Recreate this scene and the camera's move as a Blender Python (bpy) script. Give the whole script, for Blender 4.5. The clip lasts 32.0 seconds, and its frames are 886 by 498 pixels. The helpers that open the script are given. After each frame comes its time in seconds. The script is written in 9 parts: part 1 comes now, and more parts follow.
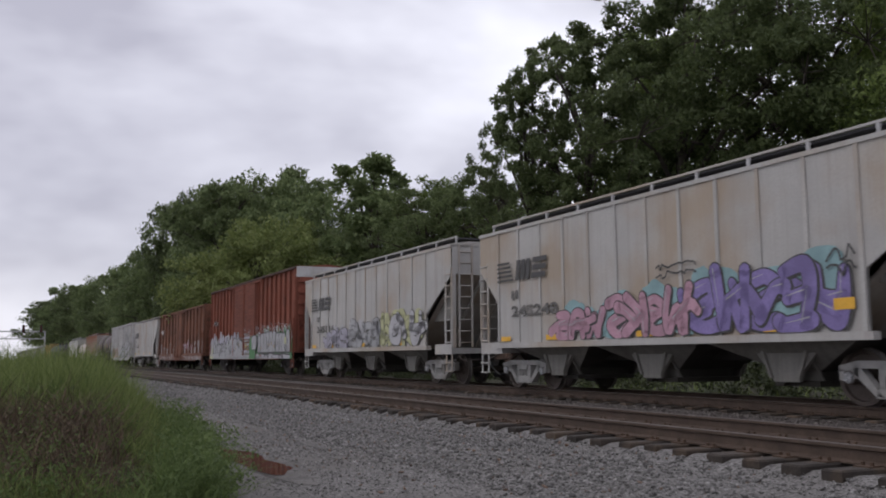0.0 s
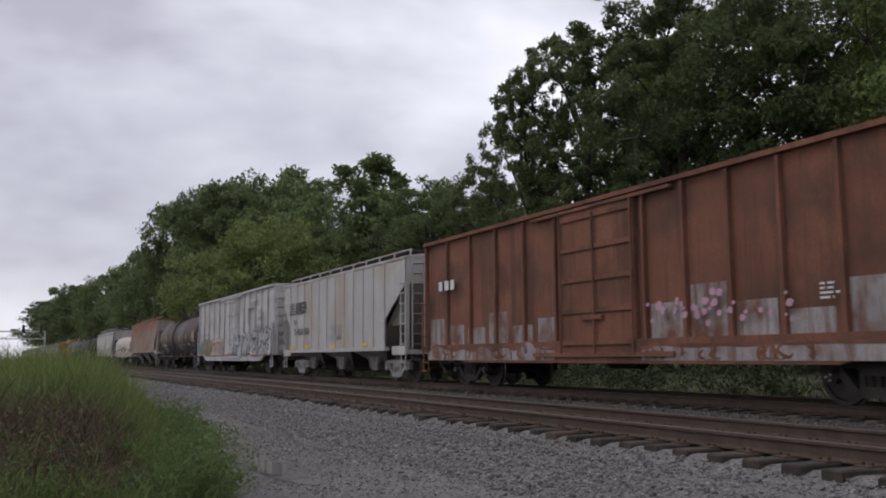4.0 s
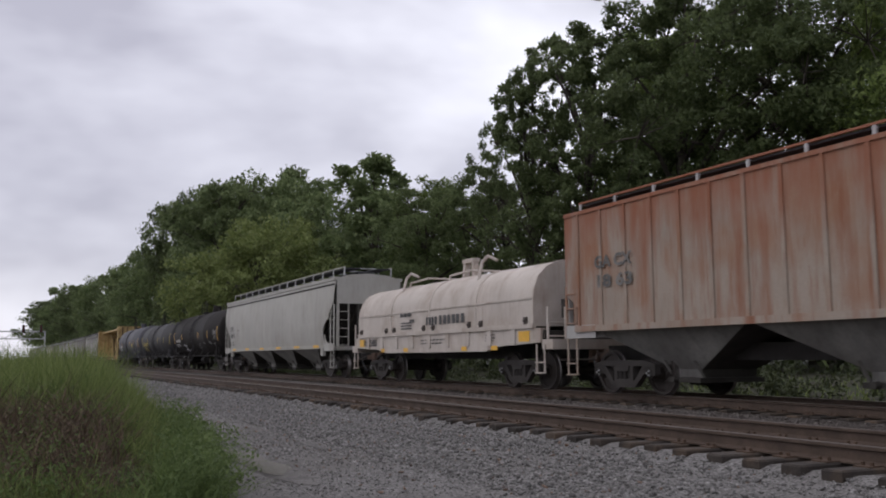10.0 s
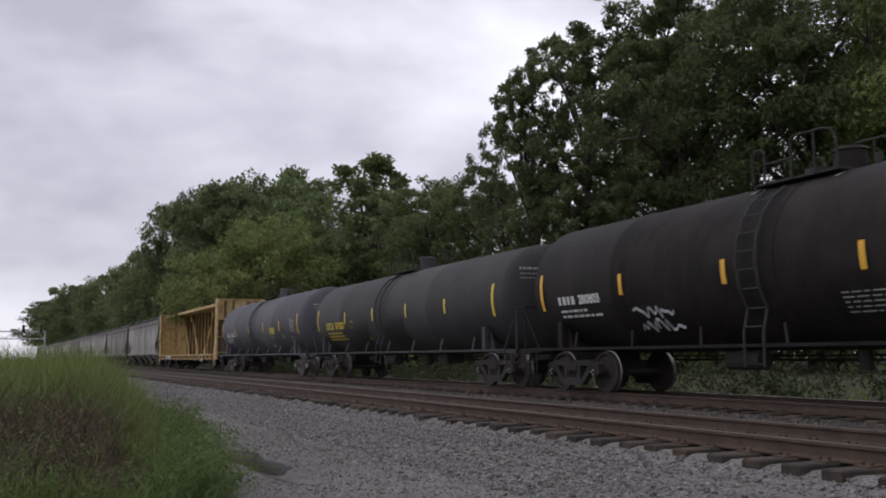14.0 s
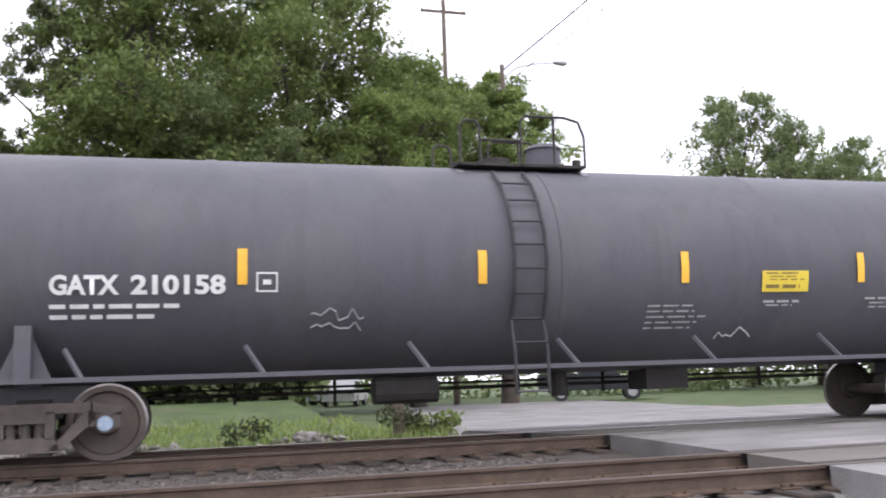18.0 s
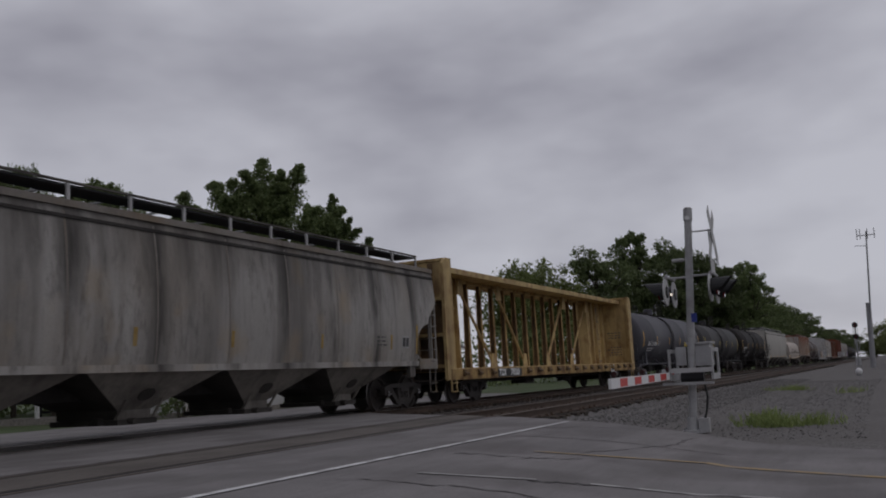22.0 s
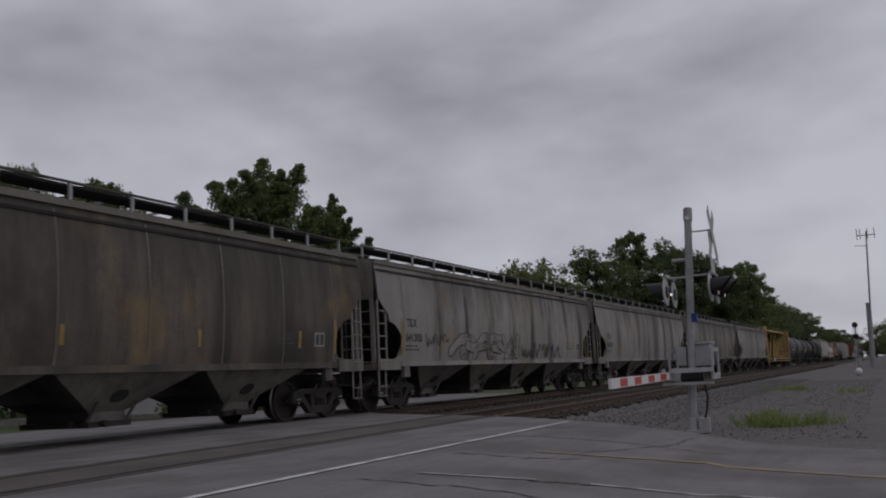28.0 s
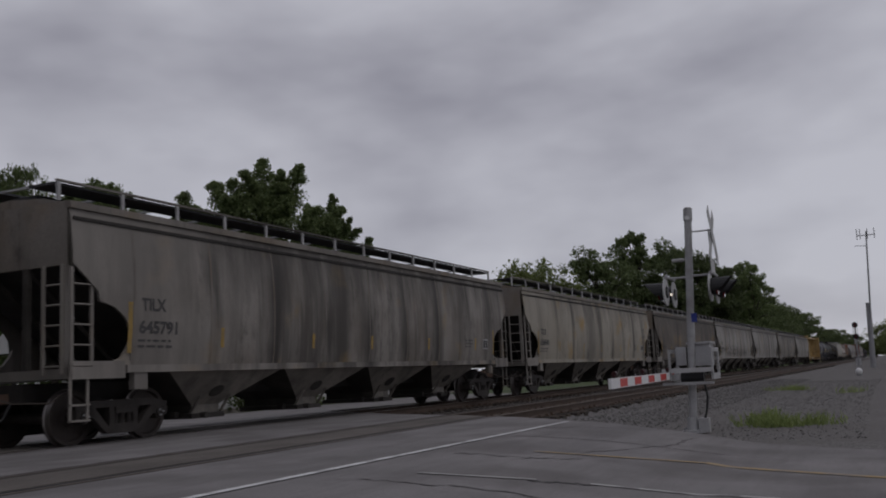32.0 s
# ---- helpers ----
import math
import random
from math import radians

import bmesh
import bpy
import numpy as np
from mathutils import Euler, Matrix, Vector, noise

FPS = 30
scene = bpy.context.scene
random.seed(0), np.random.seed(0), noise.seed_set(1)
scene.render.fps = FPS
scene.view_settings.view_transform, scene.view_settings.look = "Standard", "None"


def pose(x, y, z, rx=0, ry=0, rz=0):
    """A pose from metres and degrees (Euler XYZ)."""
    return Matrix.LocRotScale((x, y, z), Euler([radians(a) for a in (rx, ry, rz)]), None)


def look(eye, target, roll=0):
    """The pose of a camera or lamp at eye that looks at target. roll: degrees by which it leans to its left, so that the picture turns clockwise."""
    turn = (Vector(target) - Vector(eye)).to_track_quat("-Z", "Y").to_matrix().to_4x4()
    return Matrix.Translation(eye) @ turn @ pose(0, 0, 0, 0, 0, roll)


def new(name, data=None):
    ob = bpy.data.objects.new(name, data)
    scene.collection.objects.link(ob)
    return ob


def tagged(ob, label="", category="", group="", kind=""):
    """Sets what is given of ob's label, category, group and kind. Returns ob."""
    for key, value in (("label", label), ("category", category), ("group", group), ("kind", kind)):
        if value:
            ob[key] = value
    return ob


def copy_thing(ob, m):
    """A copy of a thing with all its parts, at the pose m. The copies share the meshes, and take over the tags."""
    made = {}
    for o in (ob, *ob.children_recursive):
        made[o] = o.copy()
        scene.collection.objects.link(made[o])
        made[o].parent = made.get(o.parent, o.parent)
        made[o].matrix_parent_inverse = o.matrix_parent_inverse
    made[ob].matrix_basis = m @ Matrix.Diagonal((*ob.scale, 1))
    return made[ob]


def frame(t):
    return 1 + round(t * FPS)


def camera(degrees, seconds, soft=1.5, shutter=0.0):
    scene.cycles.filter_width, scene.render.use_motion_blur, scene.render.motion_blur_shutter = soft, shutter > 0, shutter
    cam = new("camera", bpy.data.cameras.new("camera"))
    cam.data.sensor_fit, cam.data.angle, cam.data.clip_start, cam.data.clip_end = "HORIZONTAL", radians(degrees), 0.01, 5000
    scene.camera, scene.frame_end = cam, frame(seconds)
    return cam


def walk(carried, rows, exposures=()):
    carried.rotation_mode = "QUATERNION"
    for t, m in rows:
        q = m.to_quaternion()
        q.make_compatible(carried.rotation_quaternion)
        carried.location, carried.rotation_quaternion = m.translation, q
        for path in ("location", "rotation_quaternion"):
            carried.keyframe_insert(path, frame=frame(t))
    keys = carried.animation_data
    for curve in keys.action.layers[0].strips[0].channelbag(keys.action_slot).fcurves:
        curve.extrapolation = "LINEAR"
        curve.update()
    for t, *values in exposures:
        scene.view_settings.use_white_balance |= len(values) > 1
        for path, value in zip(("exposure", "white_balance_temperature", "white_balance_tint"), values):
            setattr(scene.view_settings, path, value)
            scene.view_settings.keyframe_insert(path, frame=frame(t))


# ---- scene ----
# ---- camera: a fixed spot beside the line, panned from one end of the train to the other
cam = camera(51.3, 32.0, soft=1.9, shutter=0.1)
EYE = (0.0, 0.0, 0.828)


def aim(x, y, z, roll):
    return look(EYE, (x, y, z + EYE[2]), roll)


LEFT = aim(-9.0174, 4.1652, 1.1565, -0.38)
RIGHT = aim(9.0363, 4.0570, 1.3726, -2.86)
PATH = [
    (0.0, LEFT), (15.03, LEFT), (15.17, LEFT),
    (15.5, aim(-8.7406, 4.7160, 1.1670, -0.44)),
    (16.0, aim(-7.4171, 6.5934, 1.2299, -0.57)),
    (16.5, aim(-5.5789, 8.1980, 1.2917, -0.92)),
    (17.0, aim(-2.6399, 9.5489, 1.3602, -1.10)),
    (17.5, aim(0.0966, 9.9014, 1.3976, -1.46)),
    (18.0, aim(2.7530, 9.5088, 1.4155, -1.94)),
    (18.5, aim(5.1124, 8.4763, 1.4200, -2.18)),
    (19.0, aim(7.5376, 6.4233, 1.3879, -2.62)),
    (19.5, aim(8.6514, 4.8212, 1.3817, -2.68)),
    (20.0, aim(9.0384, 4.0474, 1.3879, -2.81)),
    (20.5, aim(9.0764, 3.9683, 1.3679, -2.83)),
    (21.0, RIGHT), (32.0, RIGHT),
]
walk(cam, PATH, exposures=[(0.0, 0.22), (3.0, 0.2), (6.0, 0.08), (9.0, 0.24), (15.2, 0.22), (16.0, 0.84), (16.6, 1.97), (17.6, 2.1), (18.4, 1.28), (19.0, 0.38),
                           (19.6, -0.2), (20.2, -0.73), (21.0, -0.87), (32.0, -0.87)])

# ---- overcast sky and a weak, wide sun
world = bpy.data.worlds.new("world")
scene.world = world
world.use_nodes = True
wn, wl = world.node_tree.nodes, world.node_tree.links
wn.clear()
w_out, w_bg = wn.new("ShaderNodeOutputWorld"), wn.new("ShaderNodeBackground")
w_sky = wn.new("ShaderNodeTexSky")
w_sky.sky_type, w_sky.sun_disc = "NISHITA", False
w_sky.sun_elevation, w_sky.sun_rotation = radians(48), radians(250)
w_co, w_map = wn.new("ShaderNodeTexCoord"), wn.new("ShaderNodeMapping")
w_map.inputs["Scale"].default_value = (1.0, 1.0, 2.2)
w_n1, w_n2 = wn.new("ShaderNodeTexNoise"), wn.new("ShaderNodeTexNoise")
w_n1.inputs["Scale"].default_value, w_n1.inputs["Detail"].default_value, w_n1.inputs["Roughness"].default_value = 1.9, 4.5, 0.5
w_n2.inputs["Scale"].default_value, w_n2.inputs["Detail"].default_value = 4.0, 4.0
w_n1.inputs["Distortion"].default_value = 0.15
w_map.inputs["Location"].default_value = (-10.53, -38.026, -32.016)
w_map.inputs["Rotation"].default_value = (0.0, 0.0, 0.771)
w_add = wn.new("ShaderNodeMix")
w_add.inputs[0].default_value = 0.28
w_ramp = wn.new("ShaderNodeValToRGB")
w_ramp.color_ramp.elements[0].position, w_ramp.color_ramp.elements[0].color = 0.40, (4.45, 4.36, 5.18, 1)
w_ramp.color_ramp.elements[1].position, w_ramp.color_ramp.elements[1].color = 0.61, (9.1, 9.1, 10.1, 1)
w_mix = wn.new("ShaderNodeMix")
w_mix.data_type = "RGBA"
w_mix.inputs[0].default_value = 0.93
w_bg.inputs["Strength"].default_value = 0.1
wl.new(w_co.outputs["Generated"], w_map.inputs["Vector"])
wl.new(w_map.outputs["Vector"], w_n1.inputs["Vector"])
wl.new(w_map.outputs["Vector"], w_n2.inputs["Vector"])
wl.new(w_n1.outputs["Fac"], w_add.inputs[2])
wl.new(w_n2.outputs["Fac"], w_add.inputs[3])
wl.new(w_add.outputs[0], w_ramp.inputs["Fac"])
wl.new(w_sky.outputs["Color"], w_mix.inputs[6])
wl.new(w_ramp.outputs["Color"], w_mix.inputs[7])
wl.new(w_mix.outputs[2], w_bg.inputs["Color"])
wl.new(w_bg.outputs["Background"], w_out.inputs["Surface"])
sun_data = bpy.data.lights.new("sun", "SUN")
sun_data.energy, sun_data.angle, sun_data.color = 0.52, radians(25), (1.0, 0.96, 0.9)
sun = new("sun", sun_data)
sun.matrix_world = look((0, -40, 60), (10, 0, 0))

# ---- the line: two tracks on one gentle curve; lengths run along x, rail tops at z = 0
K1, K2, K4 = 0.000389, 0.000373, 0.000122
TRAIN_Y, NEAR_Y, GAUGE = 13.0, 7.79, 1.505
SPEED, SLOWING, T0 = 13.116, -0.0117, 17.0


def bend(s):
    c = max(-200.0, min(45.0, s))
    slope = -(K1 * c + K2 * c * c / 100 + K4 * c ** 3 / 1e4)
    return -(K1 * c * c / 2 + K2 * c ** 3 / 300 + K4 * c ** 4 / 4e4) + (s - c) * slope, slope


def on_line(s, lateral, z=0.0):
    off, slope = bend(s)
    return Vector((s - lateral * slope * 0, lateral + off, z))


def run(t):
    return SPEED * (t - T0) + SLOWING * (t - T0) ** 2 / 2


def line_pose(s, lateral):
    off, slope = bend(s)
    return pose(s, lateral + off, 0, 0, 0, math.degrees(math.atan(slope)))


# ---- materials
def mat(name, col, rough=0.7, metal=0.0, var=0.15, scale=1.5, fine=22.0, dirt=None, dirt_amt=0.5, dirt_scale=0.9,
        streak=0.0, streak_col=(0.03, 0.028, 0.025), bump=0.12, rnd=0.0, spec=0.4, seam=None, span=(5.0, 5.0, 0.16), edge=(0.48, 0.68), roof_soot=0.0, soot_col=(0.05, 0.043, 0.037), drip=0.65, rust=0.0, grit=0.0, clean_end=0.0):
    m = bpy.data.materials.new(name)
    m.use_nodes = True
    n, l = m.node_tree.nodes, m.node_tree.links
    b = n["Principled BSDF"]
    b.inputs["Roughness"].default_value, b.inputs["Metallic"].default_value = rough, metal
    b.inputs["Specular IOR Level"].default_value = spec
    co, info = n.new("ShaderNodeTexCoord"), n.new("ShaderNodeObjectInfo")
    shift = n.new("ShaderNodeVectorMath")
    shift.operation = "MULTIPLY_ADD"
    l.new(info.outputs["Random"], shift.inputs[0])
    shift.inputs[1].default_value = (60, 40, 20)
    l.new(co.outputs["Object"], shift.inputs[2])
    where = shift.outputs[0]

    def noise_at(sc, detail=5.0, vec=None, rough_=0.5):
        t = n.new("ShaderNodeTexNoise")
        t.inputs["Roughness"].default_value = rough_
        t.inputs["Scale"].default_value, t.inputs["Detail"].default_value = sc, detail
        l.new(vec or where, t.inputs["Vector"])
        return t.outputs["Fac"]

    def blend(fac, a, c, mode="MIX"):
        x = n.new("ShaderNodeMix")
        x.data_type, x.blend_type = "RGBA", mode
        for sock, val in ((x.inputs[0], fac), (x.inputs[6], a), (x.inputs[7], c)):
            if hasattr(val, "links"):
                l.new(val, sock)
            else:
                sock.default_value = val if isinstance(val, float) else (*val[:3], 1)
        return x.outputs[2]

    def ramp(fac, lo, hi, top=1.0):
        r = n.new("ShaderNodeMapRange")
        r.inputs[1].default_value, r.inputs[2].default_value, r.inputs[4].default_value = lo, hi, top
        l.new(fac, r.inputs[0])
        return r.outputs[0]

    broad, grain = noise_at(scale), noise_at(fine, 6.0)
    c = blend(ramp(broad, 0.3, 0.7), [v * (1 - var) for v in col], [min(1, v * (1 + var)) for v in col])
    c = blend(ramp(grain, 0.35, 0.75, 0.6), c, [v * (1 - 1.4 * var) for v in col])
    if dirt:
        c = blend(ramp(noise_at(dirt_scale, 7.0), 0.47, 0.66, dirt_amt), c, dirt)
    if streak:
        mp = n.new("ShaderNodeMapping")
        mp.inputs["Scale"].default_value = span
        l.new(where, mp.inputs["Vector"])
        c = blend(ramp(noise_at(1.0, 6.0, mp.outputs[0], 0.55), edge[0], edge[1] + 0.03, streak), c, streak_col)
        c = blend(ramp(noise_at(4.7, 8.0, mp.outputs[0], 0.6), edge[0] + 0.02, edge[1] + 0.06, streak * drip), c, streak_col)
        c = blend(ramp(noise_at(11.0, 4.0, mp.outputs[0]), 0.56, 0.72, streak * drip * 0.6), c, [v * 1.12 for v in col])
    if grit:
        # fine sooty grit in ragged upright patches
        mg = n.new("ShaderNodeMapping")
        mg.inputs["Scale"].default_value = (1.0, 1.0, 0.28)
        l.new(where, mg.inputs["Vector"])
        both = n.new("ShaderNodeMath")
        both.operation = "MULTIPLY"
        l.new(ramp(noise_at(6.5, 9.0, mg.outputs[0], 0.72), 0.5, 0.66, grit), both.inputs[0])
        l.new(ramp(noise_at(0.9, 4.0, mg.outputs[0]), 0.38, 0.6), both.inputs[1])
        c = blend(both.outputs[0], c, (0.05, 0.044, 0.04))
        c = blend(ramp(noise_at(26.0, 6.0, None, 0.7), 0.58, 0.72, grit * 0.6), c, (0.07, 0.06, 0.053))
    if rust:
        c = blend(ramp(noise_at(0.75, 6.0), 0.57, 0.70, rust), c, (0.34, 0.22, 0.075))
    if roof_soot:
        # grime washed down from the roof edge at z = 4, its lower limit ragged
        sz = n.new("ShaderNodeSeparateXYZ")
        l.new(co.outputs["Object"], sz.inputs[0])
        mp3 = n.new("ShaderNodeMapping")
        mp3.inputs["Scale"].default_value = (2.2, 0.5, 0.3)
        l.new(where, mp3.inputs["Vector"])
        reach = n.new("ShaderNodeMath")
        reach.operation = "MULTIPLY_ADD"
        l.new(noise_at(1.0, 8.0, mp3.outputs[0], 0.65), reach.inputs[0])
        reach.inputs[1].default_value = 3.4
        l.new(sz.outputs[2], reach.inputs[2])
        c = blend(ramp(reach.outputs[0], 4.5, 5.75, roof_soot), c, soot_col)
    if seam:
        # soot that runs down from the roof along the welded joints, every seam[0] metres from seam[1]
        sx = n.new("ShaderNodeSeparateXYZ")
        l.new(co.outputs["Object"], sx.inputs[0])

        def calc(op, a, b_):
            q = n.new("ShaderNodeMath")
            q.operation = op
            for i, val in enumerate((a, b_)):
                if hasattr(val, "links"):
                    l.new(val, q.inputs[i])
                else:
                    q.inputs[i].default_value = val
            return q.outputs[0]

        cell = calc("FLOORED_MODULO", calc("DIVIDE", calc("SUBTRACT", sx.outputs[0], seam[1] - seam[0] / 2), seam[0]), 1.0)
        off = calc("MULTIPLY", calc("ABSOLUTE", calc("SUBTRACT", cell, 0.5), 0.0), seam[0])
        near = n.new("ShaderNodeMapRange")
        near.inputs[1].default_value, near.inputs[2].default_value, near.inputs[3].default_value, near.inputs[4].default_value = 0.0, seam[2], 1.0, 0.0
        l.new(off, near.inputs[0])
        mp2 = n.new("ShaderNodeMapping")
        mp2.inputs["Scale"].default_value = (1.6, 0.4, 0.35)
        l.new(where, mp2.inputs["Vector"])
        c = blend(calc("MULTIPLY", near.outputs[0], ramp(noise_at(1.0, 6.0, mp2.outputs[0]), 0.42, 0.58, seam[3])), c, (0.04, 0.035, 0.031))
    if clean_end:
        # the lettered end of the car has kept its paint
        ex = n.new("ShaderNodeSeparateXYZ")
        l.new(co.outputs["Object"], ex.inputs[0])
        me_ = n.new("ShaderNodeMath")
        me_.operation = "MULTIPLY_ADD"
        l.new(noise_at(0.8, 6.0, None, 0.6), me_.inputs[0])
        me_.inputs[1].default_value = 5.0
        l.new(ex.outputs[0], me_.inputs[2])
        c = blend(ramp(me_.outputs[0], -2.6, -5.2, clean_end), c, [v * 0.92 for v in col])
    if rnd:
        hs = n.new("ShaderNodeHueSaturation")
        l.new(c, hs.inputs["Color"])
        l.new(ramp(info.outputs["Random"], 0, 1, 2 * rnd), hs.inputs["Value"])
        n[n[-1].name].inputs["To Min"].default_value = 1 - rnd
        n[n[-1].name].inputs["To Max"].default_value = 1 + rnd
        c = hs.outputs["Color"]
    l.new(c, b.inputs["Base Color"])
    if bump:
        bp = n.new("ShaderNodeBump")
        bp.inputs["Strength"].default_value, bp.inputs["Distance"].default_value = bump, 0.02
        l.new(grain, bp.inputs["Height"])
        l.new(bp.outputs["Normal"], b.inputs["Normal"])
    return m


def leaf_mat(name, a, b_, trans=0.25):
    m = bpy.data.materials.new(name)
    m.use_nodes = True
    n, l = m.node_tree.nodes, m.node_tree.links
    b = n["Principled BSDF"]
    b.inputs["Roughness"].default_value, b.inputs["Specular IOR Level"].default_value = 0.6, 0.25
    geo, info = n.new("ShaderNodeNewGeometry"), n.new("ShaderNodeObjectInfo")
    mix = n.new("ShaderNodeMix")
    mix.data_type = "RGBA"
    mix.inputs[6].default_value, mix.inputs[7].default_value = (*a, 1), (*b_, 1)
    l.new(geo.outputs["Random Per Island"], mix.inputs[0])
    hs = n.new("ShaderNodeHueSaturation")
    r = n.new("ShaderNodeMapRange")
    r.inputs[3].default_value, r.inputs[4].default_value = 0.75, 1.25
    l.new(info.outputs["Random"], r.inputs[0])
    l.new(r.outputs[0], hs.inputs["Value"])
    l.new(mix.outputs[2], hs.inputs["Color"])
    l.new(hs.outputs["Color"], b.inputs["Base Color"])
    tr, ms = n.new("ShaderNodeBsdfTranslucent"), n.new("ShaderNodeMixShader")
    l.new(hs.outputs["Color"], tr.inputs["Color"])
    ms.inputs[0].default_value = trans
    l.new(b.outputs[0], ms.inputs[1])
    l.new(tr.outputs[0], ms.inputs[2])
    l.new(ms.outputs[0], n["Material Output"].inputs["Surface"])
    return m


def pebbles(name, dark, light, dirt, size):
    """Loose crushed stone: cells of differing grey, broken up by dirt."""
    m = bpy.data.materials.new(name)
    m.use_nodes = True
    n, l = m.node_tree.nodes, m.node_tree.links
    b = n["Principled BSDF"]
    b.inputs["Roughness"].default_value, b.inputs["Specular IOR Level"].default_value = 0.95, 0.25
    co = n.new("ShaderNodeTexCoord")
    vor, wide, fine = n.new("ShaderNodeTexVoronoi"), n.new("ShaderNodeTexNoise"), n.new("ShaderNodeTexNoise")
    vor.inputs["Scale"].default_value = size
    wide.inputs["Scale"].default_value, wide.inputs["Detail"].default_value = 0.45, 7.0
    fine.inputs["Scale"].default_value, fine.inputs["Detail"].default_value = 60.0, 4.0
    for t in (vor, wide, fine):
        l.new(co.outputs["Object"], t.inputs["Vector"])
    sep, mix, dmix, rng = n.new("ShaderNodeSeparateColor"), n.new("ShaderNodeMix"), n.new("ShaderNodeMix"), n.new("ShaderNodeMapRange")
    l.new(vor.outputs["Color"], sep.inputs[0])
    mix.data_type = dmix.data_type = "RGBA"
    mix.inputs[6].default_value, mix.inputs[7].default_value, dmix.inputs[7].default_value = (*dark, 1), (*light, 1), (*dirt, 1)
    l.new(sep.outputs[0], mix.inputs[0])
    rng.inputs[1].default_value, rng.inputs[2].default_value, rng.inputs[4].default_value = 0.42, 0.68, 0.75
    l.new(wide.outputs["Fac"], rng.inputs[0])
    l.new(rng.outputs[0], dmix.inputs[0])
    l.new(mix.outputs[2], dmix.inputs[6])
    l.new(dmix.outputs[2], b.inputs["Base Color"])
    bp = n.new("ShaderNodeBump")
    bp.inputs["Strength"].default_value, bp.inputs["Distance"].default_value = 0.45, 0.02
    l.new(vor.outputs["Distance"], bp.inputs["Height"])
    bp.invert = True
    l.new(bp.outputs["Normal"], b.inputs["Normal"])
    return m


def glow(name, col, power):
    m = mat(name, col)
    b = m.node_tree.nodes["Principled BSDF"]
    b.inputs["Emission Color"].default_value, b.inputs["Emission Strength"].default_value = (*col, 1), power
    return m


